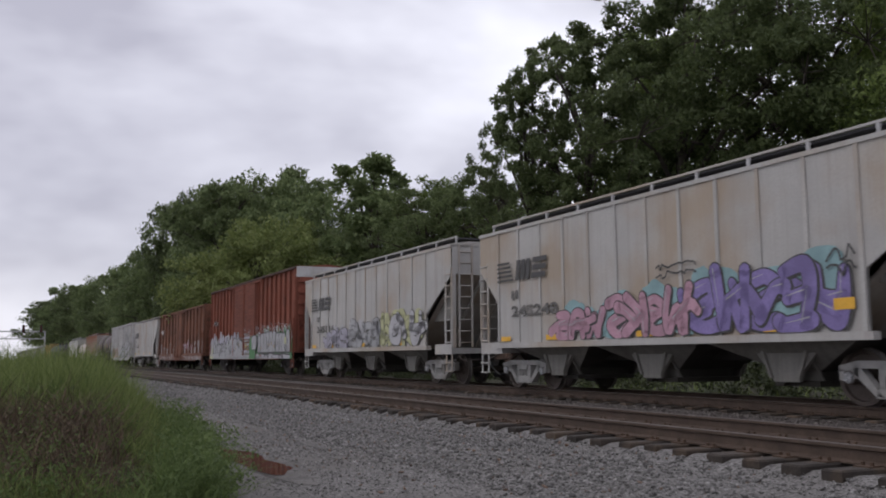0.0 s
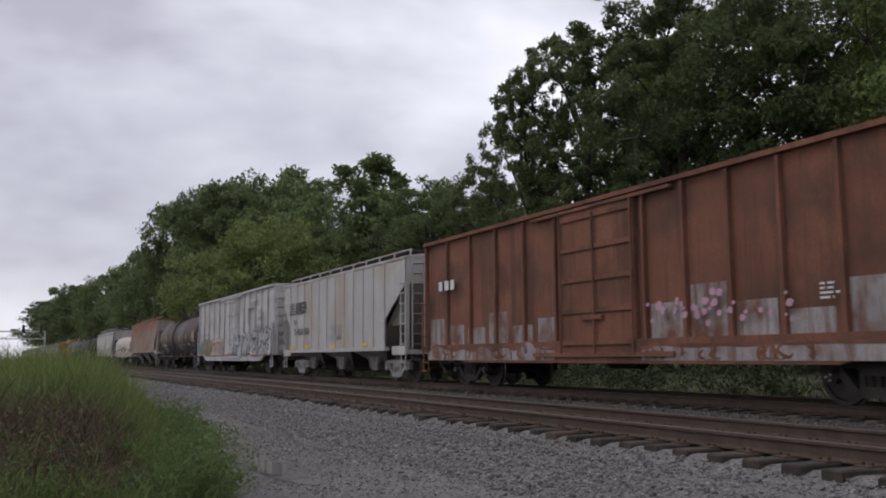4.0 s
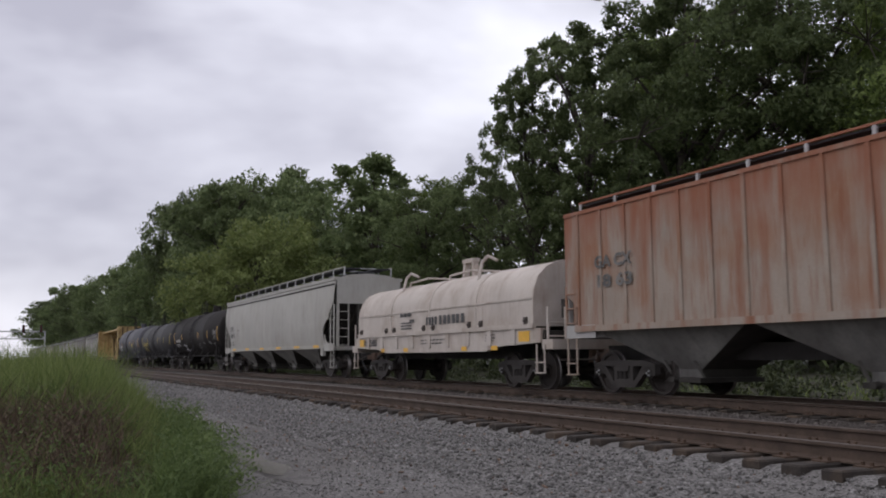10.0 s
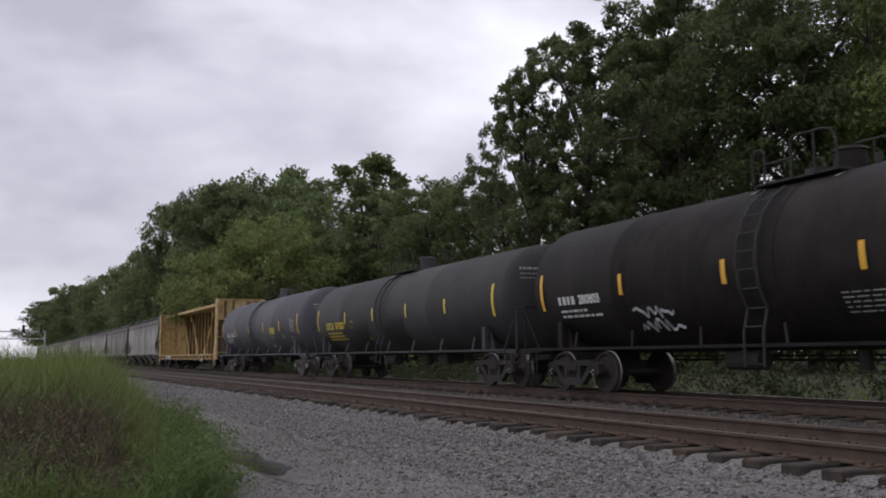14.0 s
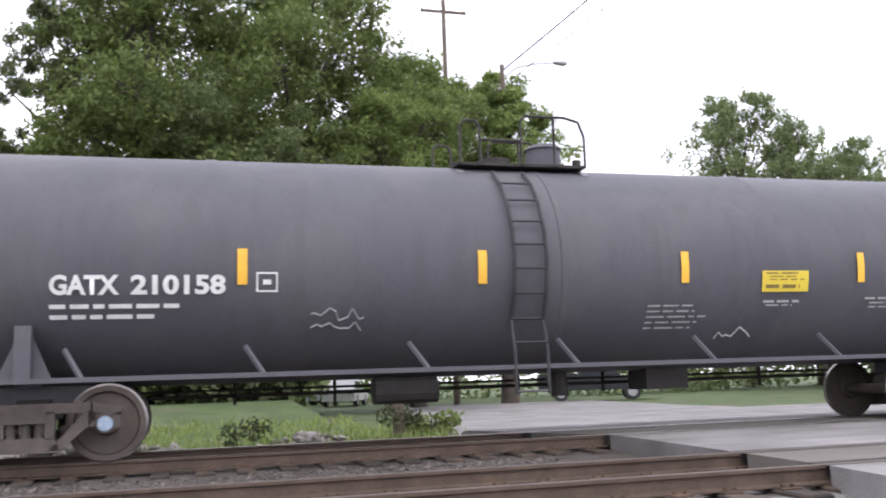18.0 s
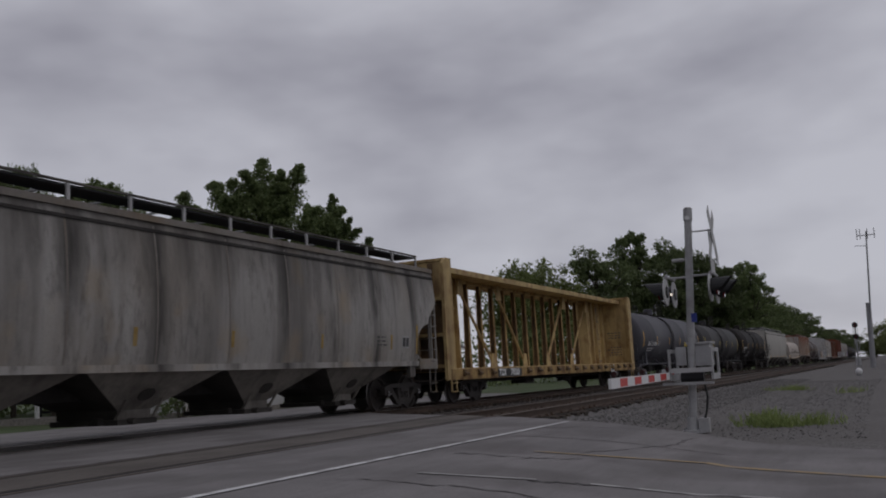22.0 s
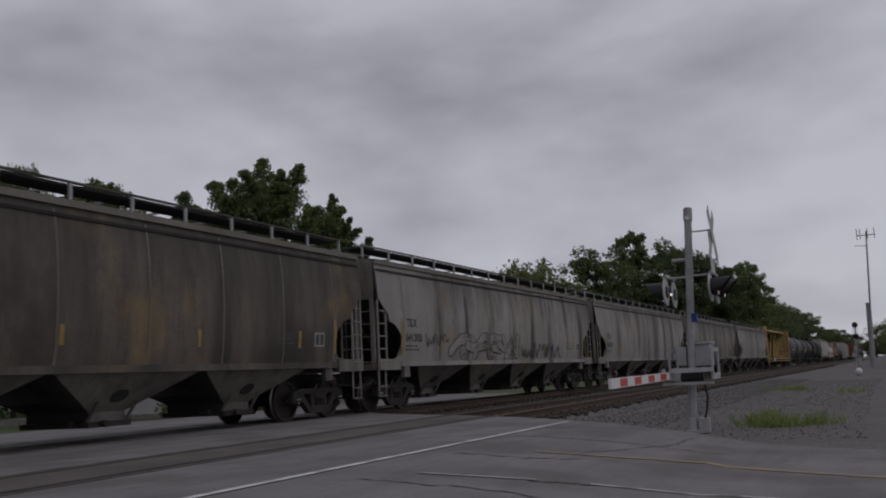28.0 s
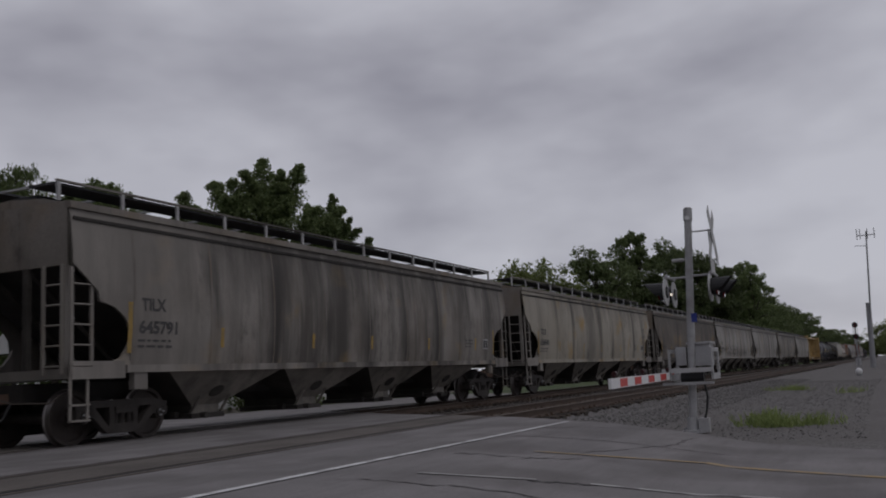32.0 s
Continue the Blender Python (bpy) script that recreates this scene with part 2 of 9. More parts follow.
M = {
    "gravel": pebbles("gravel", (0.068, 0.063, 0.06), (0.228, 0.218, 0.211), (0.13, 0.12, 0.113), 42.0),
    "ballast": pebbles("ballast", (0.055, 0.047, 0.043), (0.12, 0.105, 0.098), (0.04, 0.034, 0.03), 20.0),
    "stone": leaf_mat("stone", (0.07, 0.066, 0.063), (0.255, 0.245, 0.237), 0.0),
    "stone_lot": leaf_mat("stone_lot", (0.12, 0.115, 0.11), (0.28, 0.27, 0.262), 0.0),
    "stone_pale": leaf_mat("stone_pale", (0.26, 0.25, 0.245), (0.5, 0.48, 0.46), 0.0),
    "stone_rust": leaf_mat("stone_rust", (0.07, 0.045, 0.032), (0.19, 0.125, 0.09), 0.0),
    "brush_leaf": leaf_mat("brush_leaf", (0.026, 0.034, 0.016), (0.07, 0.082, 0.036), 0.25),
    "stone_brown": leaf_mat("stone_brown", (0.05, 0.041, 0.037), (0.15, 0.133, 0.123), 0.0),
    "crack": mat("crack", (0.06, 0.056, 0.055), 0.95, var=0.2),
    "rubble": mat("rubble", (0.29, 0.265, 0.24), 0.9, var=0.3, scale=6),
    "asphalt": mat("asphalt", (0.212, 0.2, 0.199), 0.9, var=0.2, scale=0.7, fine=45, dirt=(0.12, 0.11, 0.108), dirt_scale=0.8, dirt_amt=0.7, bump=0.5, streak=0.35, streak_col=(0.085, 0.078, 0.075), span=(0.25, 2.2, 1.0)),
    "asphalt_tan": mat("asphalt_tan", (0.135, 0.12, 0.108), 0.9, var=0.22, scale=0.7, fine=45, dirt=(0.08, 0.07, 0.062), dirt_scale=0.8, dirt_amt=0.7, bump=0.5),
    "line_white": mat("line_white", (0.66, 0.66, 0.66), 0.7, var=0.1, fine=40, dirt=(0.26, 0.25, 0.245), dirt_scale=4, dirt_amt=0.85),
    "line_worn": mat("line_worn", (0.42, 0.41, 0.40), 0.8, var=0.15, fine=40, dirt=(0.19, 0.18, 0.18), dirt_scale=3, dirt_amt=0.95),
    "line_yellow": mat("line_yellow", (0.38, 0.275, 0.14), 0.8, var=0.15, fine=40, dirt=(0.21, 0.19, 0.18), dirt_scale=2.5, dirt_amt=0.9),
    "ink_faded": mat("ink_faded", (0.11, 0.105, 0.10), 0.7, var=0.3, scale=3, dirt=(0.3, 0.28, 0.26), dirt_scale=4, dirt_amt=0.5),
    "rail": mat("rail", (0.09, 0.063, 0.048), 0.75, 0.3, var=0.25, scale=4),
    "rail_top": mat("rail_top", (0.42, 0.38, 0.36), 0.32, 0.9, var=0.1, scale=3),
    "tie": mat("tie", (0.04, 0.033, 0.028), 0.95, var=0.35, scale=4, dirt=(0.115, 0.077, 0.05), dirt_scale=2.2, rnd=0.3, bump=0.5),
    "plate": mat("plate", (0.10, 0.065, 0.045), 0.8, 0.4, var=0.3),
    "grass": leaf_mat("grass", (0.125, 0.17, 0.05), (0.275, 0.33, 0.12), 0.48),
    "dead": leaf_mat("dead", (0.06, 0.043, 0.031), (0.215, 0.155, 0.105), 0.15),
    "weed": leaf_mat("weed", (0.075, 0.115, 0.038), (0.165, 0.22, 0.078), 0.4),
    "leaf_dark": leaf_mat("leaf_dark", (0.085, 0.115, 0.048), (0.178, 0.218, 0.094), 0.48),
    "leaf_mid": leaf_mat("leaf_mid", (0.10, 0.14, 0.04), (0.20, 0.25, 0.082), 0.45),
    "leaf_light": leaf_mat("leaf_light", (0.11, 0.14, 0.042), (0.19, 0.22, 0.08), 0.35),
    "bark": mat("bark", (0.07, 0.058, 0.048), 0.95, var=0.3, scale=3, bump=0.5),
    # distant copies of the leaf colours, with the haze of distance mixed in
    "leaf_hazy_dark": leaf_mat("leaf_hazy_dark", (0.09, 0.12, 0.053), (0.175, 0.215, 0.096), 0.45),
    "leaf_far": leaf_mat("leaf_far", (0.10, 0.135, 0.058), (0.19, 0.235, 0.10), 0.42),
    "forest_floor": mat("forest_floor", (0.05, 0.047, 0.032), 0.95, var=0.35, scale=1.2, fine=20, dirt=(0.05, 0.07, 0.026), dirt_scale=0.9, dirt_amt=0.8, bump=0.5),
    "lawn": mat("lawn", (0.06, 0.092, 0.03), 0.95, var=0.35, scale=0.8, fine=24, dirt=(0.095, 0.088, 0.055), dirt_amt=0.7, dirt_scale=0.5, bump=0.5),
    "hop_slab": mat("hop_slab", (0.42, 0.405, 0.39), 0.6, var=0.14, scale=0.7, dirt=(0.34, 0.25, 0.165), dirt_amt=0.7, dirt_scale=0.45, streak=0.4, streak_col=(0.24, 0.20, 0.165), edge=(0.52, 0.72)),
    "box_red": mat("box_red", (0.238, 0.08, 0.053), 0.75, var=0.16, scale=0.6, dirt=(0.125, 0.05, 0.035), dirt_amt=0.6, dirt_scale=1.1, streak=0.5, streak_col=(0.085, 0.038, 0.028), span=(3.0, 3.0, 0.22), edge=(0.5, 0.68), spec=0.2),
    "box_cap": mat("box_cap", (0.105, 0.062, 0.052), 0.8, var=0.3, scale=1.5, dirt=(0.05, 0.042, 0.04), dirt_amt=0.7, dirt_scale=1.4, spec=0.2),
    "paint_worn": mat("paint_worn", (0.33, 0.30, 0.295), 0.75, var=0.2, scale=1.2, dirt=(0.145, 0.07, 0.045), dirt_amt=0.95, dirt_scale=1.5, streak=0.75, streak_col=(0.13, 0.062, 0.042), span=(5.0, 5.0, 0.6), edge=(0.47, 0.6), spec=0.2),
    "box_rust": mat("box_rust", (0.205, 0.092, 0.06), 0.8, var=0.22, scale=0.7, dirt=(0.09, 0.05, 0.036), dirt_amt=0.8, dirt_scale=0.8, streak=0.6, streak_col=(0.075, 0.042, 0.03), span=(3.5, 3.5, 0.25), edge=(0.5, 0.66), spec=0.2),
    "box_white": mat("box_white", (0.5, 0.492, 0.488), 0.7, grit=0.2, spec=0.25, var=0.1, scale=0.5, dirt=(0.30, 0.275, 0.25), dirt_amt=0.6, dirt_scale=0.9, streak=0.45, streak_col=(0.22, 0.165, 0.125), span=(3.2, 3.2, 0.25), edge=(0.55, 0.7)),
    "hop_rust": mat("hop_rust", (0.315, 0.258, 0.212), 0.75, var=0.12, scale=0.9, dirt=(0.27, 0.13, 0.07), dirt_amt=0.85, dirt_scale=0.6, streak=0.85, streak_col=(0.22, 0.082, 0.04), span=(2.6, 0.5, 0.28), edge=(0.5, 0.66), roof_soot=0.85, soot_col=(0.25, 0.085, 0.042)),
    "coil_white": mat("coil_white", (0.50, 0.445, 0.40), 0.65, var=0.1, scale=0.8, dirt=(0.30, 0.235, 0.185), dirt_amt=0.5, dirt_scale=1.1, streak=0.45, streak_col=(0.24, 0.165, 0.12), span=(1.6, 1.0, 0.25), edge=(0.52, 0.68)),
    "hop_pale": mat("hop_pale", (0.385, 0.37, 0.338), 0.6, grit=0.15, var=0.08, scale=0.5, dirt=(0.30, 0.275, 0.235), dirt_amt=0.5, streak=0.4, streak_col=(0.20, 0.18, 0.155), span=(1.2, 0.4, 0.1), edge=(0.5, 0.68)),
    "hop_streaked": mat("hop_streaked", (0.275, 0.253, 0.228), 0.65, clean_end=0.6, grit=0.7, var=0.16, scale=0.5, dirt=(0.12, 0.099, 0.078), dirt_amt=0.75, dirt_scale=0.5, streak=0.92, streak_col=(0.052, 0.045, 0.039),
                        span=(0.62, 0.3, 0.05), edge=(0.46, 0.6), drip=0.6, roof_soot=0.85, rust=0.4, seam=(2.0, -8.0, 0.5, 0.95)),
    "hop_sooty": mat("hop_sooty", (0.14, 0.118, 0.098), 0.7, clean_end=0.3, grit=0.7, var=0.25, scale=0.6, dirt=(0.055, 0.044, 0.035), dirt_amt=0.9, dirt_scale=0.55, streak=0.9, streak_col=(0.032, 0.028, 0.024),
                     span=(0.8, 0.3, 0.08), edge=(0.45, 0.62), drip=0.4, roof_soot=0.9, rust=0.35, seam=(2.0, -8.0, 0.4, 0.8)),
    "hop_clean": mat("hop_clean", (0.345, 0.328, 0.308), 0.65, clean_end=0.6, grit=0.55, var=0.12, scale=0.5, dirt=(0.24, 0.205, 0.165), dirt_amt=0.6, dirt_scale=0.5, streak=0.8, streak_col=(0.072, 0.062, 0.054),
                     span=(0.5, 0.3, 0.04), edge=(0.5, 0.66), drip=0.5, roof_soot=0.75, rust=0.3, seam=(2.0, -8.0, 0.42, 1.0)),
    "hop_cream": mat("hop_cream", (0.345, 0.315, 0.262), 0.65, clean_end=0.6, grit=0.5, var=0.12, scale=0.5, dirt=(0.24, 0.205, 0.15), dirt_amt=0.5, dirt_scale=0.55, streak=0.75, streak_col=(0.07, 0.061, 0.052),
                     span=(0.5, 0.3, 0.04), edge=(0.53, 0.66), drip=0.3, roof_soot=0.6, rust=0.85, seam=(2.0, -8.0, 0.34, 0.9)),
    "hop_plain": mat("hop_plain", (0.21, 0.19, 0.168), 0.65, grit=0.6, var=0.2, scale=0.6, dirt=(0.17, 0.115, 0.06), dirt_amt=0.55, dirt_scale=0.7, streak=0.45, streak_col=(0.12, 0.10, 0.085), span=(1.5, 1.5, 0.12)),
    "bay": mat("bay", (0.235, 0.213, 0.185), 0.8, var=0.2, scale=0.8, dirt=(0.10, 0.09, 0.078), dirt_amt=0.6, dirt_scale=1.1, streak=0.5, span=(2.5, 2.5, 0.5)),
    # near-black: on the bays' sloped faces the underside shade is put into this colour
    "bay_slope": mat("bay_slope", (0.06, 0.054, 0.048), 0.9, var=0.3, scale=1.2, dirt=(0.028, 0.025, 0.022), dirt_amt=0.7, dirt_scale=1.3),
    "bay_pale": mat("bay_pale", (0.223, 0.212, 0.194), 0.8, var=0.2, scale=0.8, dirt=(0.11, 0.10, 0.09), dirt_amt=0.6, dirt_scale=0.9, streak=0.3),
    "tank_black": mat("tank_black", (0.015, 0.0125, 0.0115), 0.68, spec=0.15, var=0.3, scale=0.6, dirt=(0.034, 0.028, 0.026), dirt_amt=0.5, streak=0.3, streak_col=(0.038, 0.033, 0.03)),
    "tank_dark": mat("tank_dark", (0.047, 0.045, 0.047), 0.66, spec=0.2, var=0.2, scale=0.6, dirt=(0.06, 0.055, 0.052), dirt_amt=0.4, streak=0.25, streak_col=(0.07, 0.066, 0.062)),
    "tank_gray": mat("tank_gray", (0.076, 0.075, 0.087), 0.62, spec=0.28, var=0.1, scale=0.5, dirt=(0.11, 0.105, 0.105), dirt_amt=0.3, streak=0.25, streak_col=(0.045, 0.043, 0.046)),
    "ladder_dark": mat("ladder_dark", (0.04, 0.038, 0.041), 0.7, var=0.25, scale=3, spec=0.2),
    "tank_brown": mat("tank_brown", (0.075, 0.05, 0.045), 0.6, var=0.2, scale=0.6, dirt=(0.03, 0.027, 0.027), dirt_amt=0.8, dirt_scale=0.4, streak=0.2),
    "lum_sill": mat("lum_sill", (0.41, 0.275, 0.115), 0.8, spec=0.2, grit=0.3, var=0.18, scale=1.5, dirt=(0.125, 0.06, 0.032), dirt_amt=0.85, dirt_scale=1.8, streak=0.7, streak_col=(0.08, 0.05, 0.035), span=(3.5, 3.0, 0.6)),
    "lum_rust": mat("lum_rust", (0.15, 0.095, 0.05), 0.8, var=0.3, scale=1.5, dirt=(0.05, 0.035, 0.026), dirt_amt=0.85, dirt_scale=1.2, streak=0.5, streak_col=(0.3, 0.21, 0.095), span=(2.0, 2.0, 0.4), edge=(0.56, 0.7)),
    "lum_yellow": mat("lum_yellow", (0.52, 0.385, 0.178), 0.7, spec=0.25, grit=0.15, var=0.14, scale=0.9, dirt=(0.24, 0.13, 0.06), dirt_amt=0.65, dirt_scale=2.3, streak=0.5, streak_col=(0.15, 0.09, 0.055), span=(3.0, 3.0, 0.25)),
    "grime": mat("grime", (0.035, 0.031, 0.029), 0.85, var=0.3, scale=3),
    "bogie": mat("bogie", (0.085, 0.07, 0.062), 0.85, var=0.25, scale=4, dirt=(0.05, 0.042, 0.038)),
    "bogie_dark": mat("bogie_dark", (0.042, 0.036, 0.033), 0.85, var=0.25, scale=4, dirt=(0.025, 0.022, 0.02)),
    "wheel_dark": mat("wheel_dark", (0.055, 0.045, 0.04), 0.7, 0.3, var=0.25, scale=3),
    # black for the strips that paint the shade in the rail gaps of the road
    "seal": mat("seal", (0.022, 0.021, 0.021), 0.85, var=0.2),
    "chalk": mat("chalk", (0.20, 0.20, 0.21), 0.7, var=0.2, scale=6),
    "stencil_dim": mat("stencil_dim", (0.36, 0.355, 0.35), 0.7, var=0.2, scale=4),
    "g_blue": mat("g_blue", (0.21, 0.245, 0.27), 0.6, var=0.25, scale=1.3),
    "g_olive": mat("g_olive", (0.27, 0.22, 0.13), 0.6, var=0.2),
    "bogie_gray": mat("bogie_gray", (0.30, 0.29, 0.28), 0.8, var=0.2, scale=4, dirt=(0.14, 0.12, 0.1), dirt_amt=0.6),
    "wheel": mat("wheel", (0.10, 0.08, 0.07), 0.7, 0.4, var=0.25, scale=3),
    "tread": mat("tread", (0.28, 0.26, 0.25), 0.4, 0.9, var=0.05),
    "cap_blue": mat("cap_blue", (0.28, 0.36, 0.46), 0.5, 0.2, var=0.15),
    "coupler": mat("coupler", (0.13, 0.085, 0.065), 0.85, 0.2, var=0.3, scale=5),
    "steel_gray": mat("steel_gray", (0.32, 0.32, 0.33), 0.55, 0.5, var=0.12, scale=3),
    "alu": mat("alu", (0.45, 0.45, 0.46), 0.5, 0.6, var=0.1),
    "white": mat("white", (0.70, 0.70, 0.70), 0.6, var=0.08, scale=2),
    "stencil": mat("stencil", (0.62, 0.61, 0.60), 0.7, var=0.12, scale=3),
    "ink": mat("ink", (0.075, 0.072, 0.072), 0.7, var=0.15, scale=3),
    "stripe": mat("stripe", (0.72, 0.40, 0.045), 0.5, var=0.1, scale=4),
    "stripe_old": mat("stripe_old", (0.36, 0.235, 0.06), 0.6, var=0.25, scale=5, dirt=(0.2, 0.16, 0.1), dirt_scale=4),
    "walk_dark": mat("walk_dark", (0.055, 0.055, 0.06), 0.8, var=0.2, scale=3),
    "rail_dull": mat("rail_dull", (0.105, 0.085, 0.073), 0.55, 0.5, var=0.2, scale=3),
    "placard": mat("placard", (0.62, 0.47, 0.05), 0.5, var=0.06, scale=4),
    "placard_ink": mat("placard_ink", (0.17, 0.125, 0.035), 0.6, var=0.2, scale=6),
    "red": mat("red", (0.55, 0.035, 0.025), 0.5, var=0.1),
    "black": mat("black", (0.012, 0.012, 0.013), 0.5, var=0.2),
    "lamp_lit": glow("lamp_lit", (1.0, 0.85, 0.7), 2.0),
    "lens_dull": mat("lens_dull", (0.035, 0.008, 0.008), 0.4, var=0.1),
    "lens_red": mat("lens_red", (0.12, 0.01, 0.01), 0.2, var=0.1),
    "fence_black": mat("fence_black", (0.025, 0.024, 0.023), 0.8, var=0.3, scale=3),
    "siding": mat("siding", (0.56, 0.555, 0.56), 0.75, var=0.08, dirt=(0.45, 0.44, 0.43), dirt_amt=0.5, dirt_scale=0.7),
    "shingle": mat("shingle", (0.085, 0.08, 0.085), 0.9, var=0.25, scale=3),
    "glass": mat("glass", (0.03, 0.035, 0.04), 0.1, var=0.1),
    "wood_pole": mat("wood_pole", (0.13, 0.10, 0.08), 0.9, var=0.25, scale=3),
    "car_paint": mat("car_paint", (0.30, 0.31, 0.33), 0.3, 0.3, var=0.05),
    "car_dark": mat("car_dark", (0.02, 0.021, 0.024), 0.3, 0.2, var=0.05),
    "car_red": mat("car_red", (0.30, 0.035, 0.03), 0.3, 0.2, var=0.05),
    "water": mat("water", (0.04, 0.032, 0.027), 0.07, var=0.1, bump=0.0, spec=0.6),
    "mud": mat("mud", (0.092, 0.083, 0.077), 0.75, var=0.3, scale=2.5, fine=60, dirt=(0.15, 0.14, 0.132), dirt_scale=5, dirt_amt=0.8, bump=0.5),
    "mast": mat("mast", (0.40, 0.40, 0.405), 0.6, 0.2, var=0.12, scale=3, dirt=(0.26, 0.25, 0.24), dirt_scale=4),
    "board": mat("board", (0.46, 0.46, 0.46), 0.6, var=0.1, scale=3, dirt=(0.3, 0.29, 0.28), dirt_scale=4),
    "tag_blue": mat("tag_blue", (0.03, 0.05, 0.25), 0.5),
    "g_purple": mat("g_purple", (0.23, 0.18, 0.40), 0.6, var=0.28, scale=1.3),
    "g_pink": mat("g_pink", (0.47, 0.27, 0.34), 0.6, var=0.25, scale=1.3),
    "g_teal": mat("g_teal", (0.25, 0.39, 0.41), 0.6, var=0.2, scale=1.3),
    "g_silver": mat("g_silver", (0.37, 0.37, 0.385), 0.55, var=0.2, scale=1.2, dirt=(0.27, 0.26, 0.265), dirt_amt=0.7, dirt_scale=1.6, streak=0.35, streak_col=(0.2, 0.185, 0.18), span=(4.0, 4.0, 0.5)),
    "g_white": mat("g_white", (0.43, 0.42, 0.44), 0.6, var=0.18, scale=1.5),
    "g_green": mat("g_green", (0.06, 0.19, 0.062), 0.6, var=0.15),
    "g_lime": mat("g_lime", (0.46, 0.46, 0.26), 0.6, var=0.2, scale=1.3),
    "g_peach": mat("g_peach", (0.47, 0.36, 0.30), 0.6, var=0.12),
    "g_lilac": mat("g_lilac", (0.38, 0.36, 0.43), 0.6, var=0.12),
}


# ---- mesh helpers
class Geo:
    """A mesh in the making: vertices, faces, material slots."""

    def __init__(self):
        self.v, self.f, self.m = [], [], []

    def add(self, verts, faces, m=0):
        k = len(self.v)
        self.v += [tuple(p) for p in verts]
        self.f += [tuple(i + k for i in q) for q in faces]
        self.m += [m] * len(faces)
        return self

    def box(self, x0, x1, y0, y1, z0, z1, m=0):
        v = [(x, y, z) for z in (z0, z1) for y in (y0, y1) for x in (x0, x1)]
        return self.add(v, [(0, 2, 3, 1), (4, 5, 7, 6), (0, 1, 5, 4), (2, 6, 7, 3), (0, 4, 6, 2), (1, 3, 7, 5)], m)

    def prism(self, poly, y0, y1, m=0):
        """A convex outline in x, z drawn out along y."""
        k = len(poly)
        v = [(x, y0, z) for x, z in poly] + [(x, y1, z) for x, z in poly]
        f = [tuple(range(k - 1, -1, -1)), tuple(range(k, 2 * k))] + [(i, (i + 1) % k, k + (i + 1) % k, k + i) for i in range(k)]
        return self.add(v, f, m)

    def beam(self, poly, x0, x1, m=0):
        """A convex outline in y, z drawn out along x."""
        k = len(poly)
        v = [(x0, y, z) for y, z in poly] + [(x1, y, z) for y, z in poly]
        f = [tuple(range(k)), tuple(range(2 * k - 1, k - 1, -1))] + [(i, k + i, k + (i + 1) % k, (i + 1) % k) for i in range(k)]
        return self.add(v, f, m)

    def cyl(self, a, b, r0, r1=None, n=10, m=0, caps=True):
        a, b = Vector(a), Vector(b)
        r1 = r0 if r1 is None else r1
        d = (b - a).normalized()
        u = d.orthogonal().normalized()
        w = d.cross(u)
        ring = [(math.cos(2 * math.pi * i / n), math.sin(2 * math.pi * i / n)) for i in range(n)]
        v = [a + r0 * (c * u + s * w) for c, s in ring] + [b + r1 * (c * u + s * w) for c, s in ring]
        f = [(i, (i + 1) % n, n + (i + 1) % n, n + i) for i in range(n)]
        if caps:
            f += [tuple(range(n - 1, -1, -1)), tuple(range(n, 2 * n))]
        return self.add(v, f, m)

    def pipe(self, pts, r, n=6, m=0):
        for a, b in zip(pts, pts[1:]):
            self.cyl(a, b, r, n=n, m=m)
        return self

    def lathe(self, prof, n=32, m=0, at=(0, 0, 0)):
        """A profile of (x, r) turned about the x axis."""
        v, f = [], []
        for x, r in prof:
            v += [(at[0] + x, at[1] + r * math.cos(2 * math.pi * i / n), at[2] + r * math.sin(2 * math.pi * i / n)) for i in range(n)]
        for j in range(len(prof) - 1):
            f += [(j * n + i, (j + 1) * n + i, (j + 1) * n + (i + 1) % n, j * n + (i + 1) % n) for i in range(n)]
        f += [tuple(range(n)), tuple(range(len(prof) * n - 1, (len(prof) - 1) * n - 1, -1))]
        return self.add(v, f, m)

    def sheet(self, fn, nu, nv, m=0):
        v = [fn(i / nu, j / nv) for j in range(nv + 1) for i in range(nu + 1)]
        return self.add(v, [(j * (nu + 1) + i, j * (nu + 1) + i + 1, (j + 1) * (nu + 1) + i + 1, (j + 1) * (nu + 1) + i) for j in range(nv) for i in range(nu)], m)

    def mesh(self, name, mats, smooth=None):
        me = bpy.data.meshes.new(name)
        me.from_pydata(self.v, [], self.f)
        for x in mats if isinstance(mats, (list, tuple)) else [mats]:
            me.materials.append(x)
        me.polygons.foreach_set("material_index", self.m)
        if smooth:
            me.shade_smooth()
            me.set_sharp_from_angle(angle=radians(smooth))
        me.update()
        return me


def part(name, g, mats, parent=None, label="", smooth=None):
    ob = new(name, g.mesh(name, mats, smooth) if isinstance(g, Geo) else g)
    if parent:
        ob.parent = parent
    if label:
        ob["label"] = label
    return ob


def thing(name, label, category, group="", kind=""):
    return tagged(new(name), label, category, group, kind)


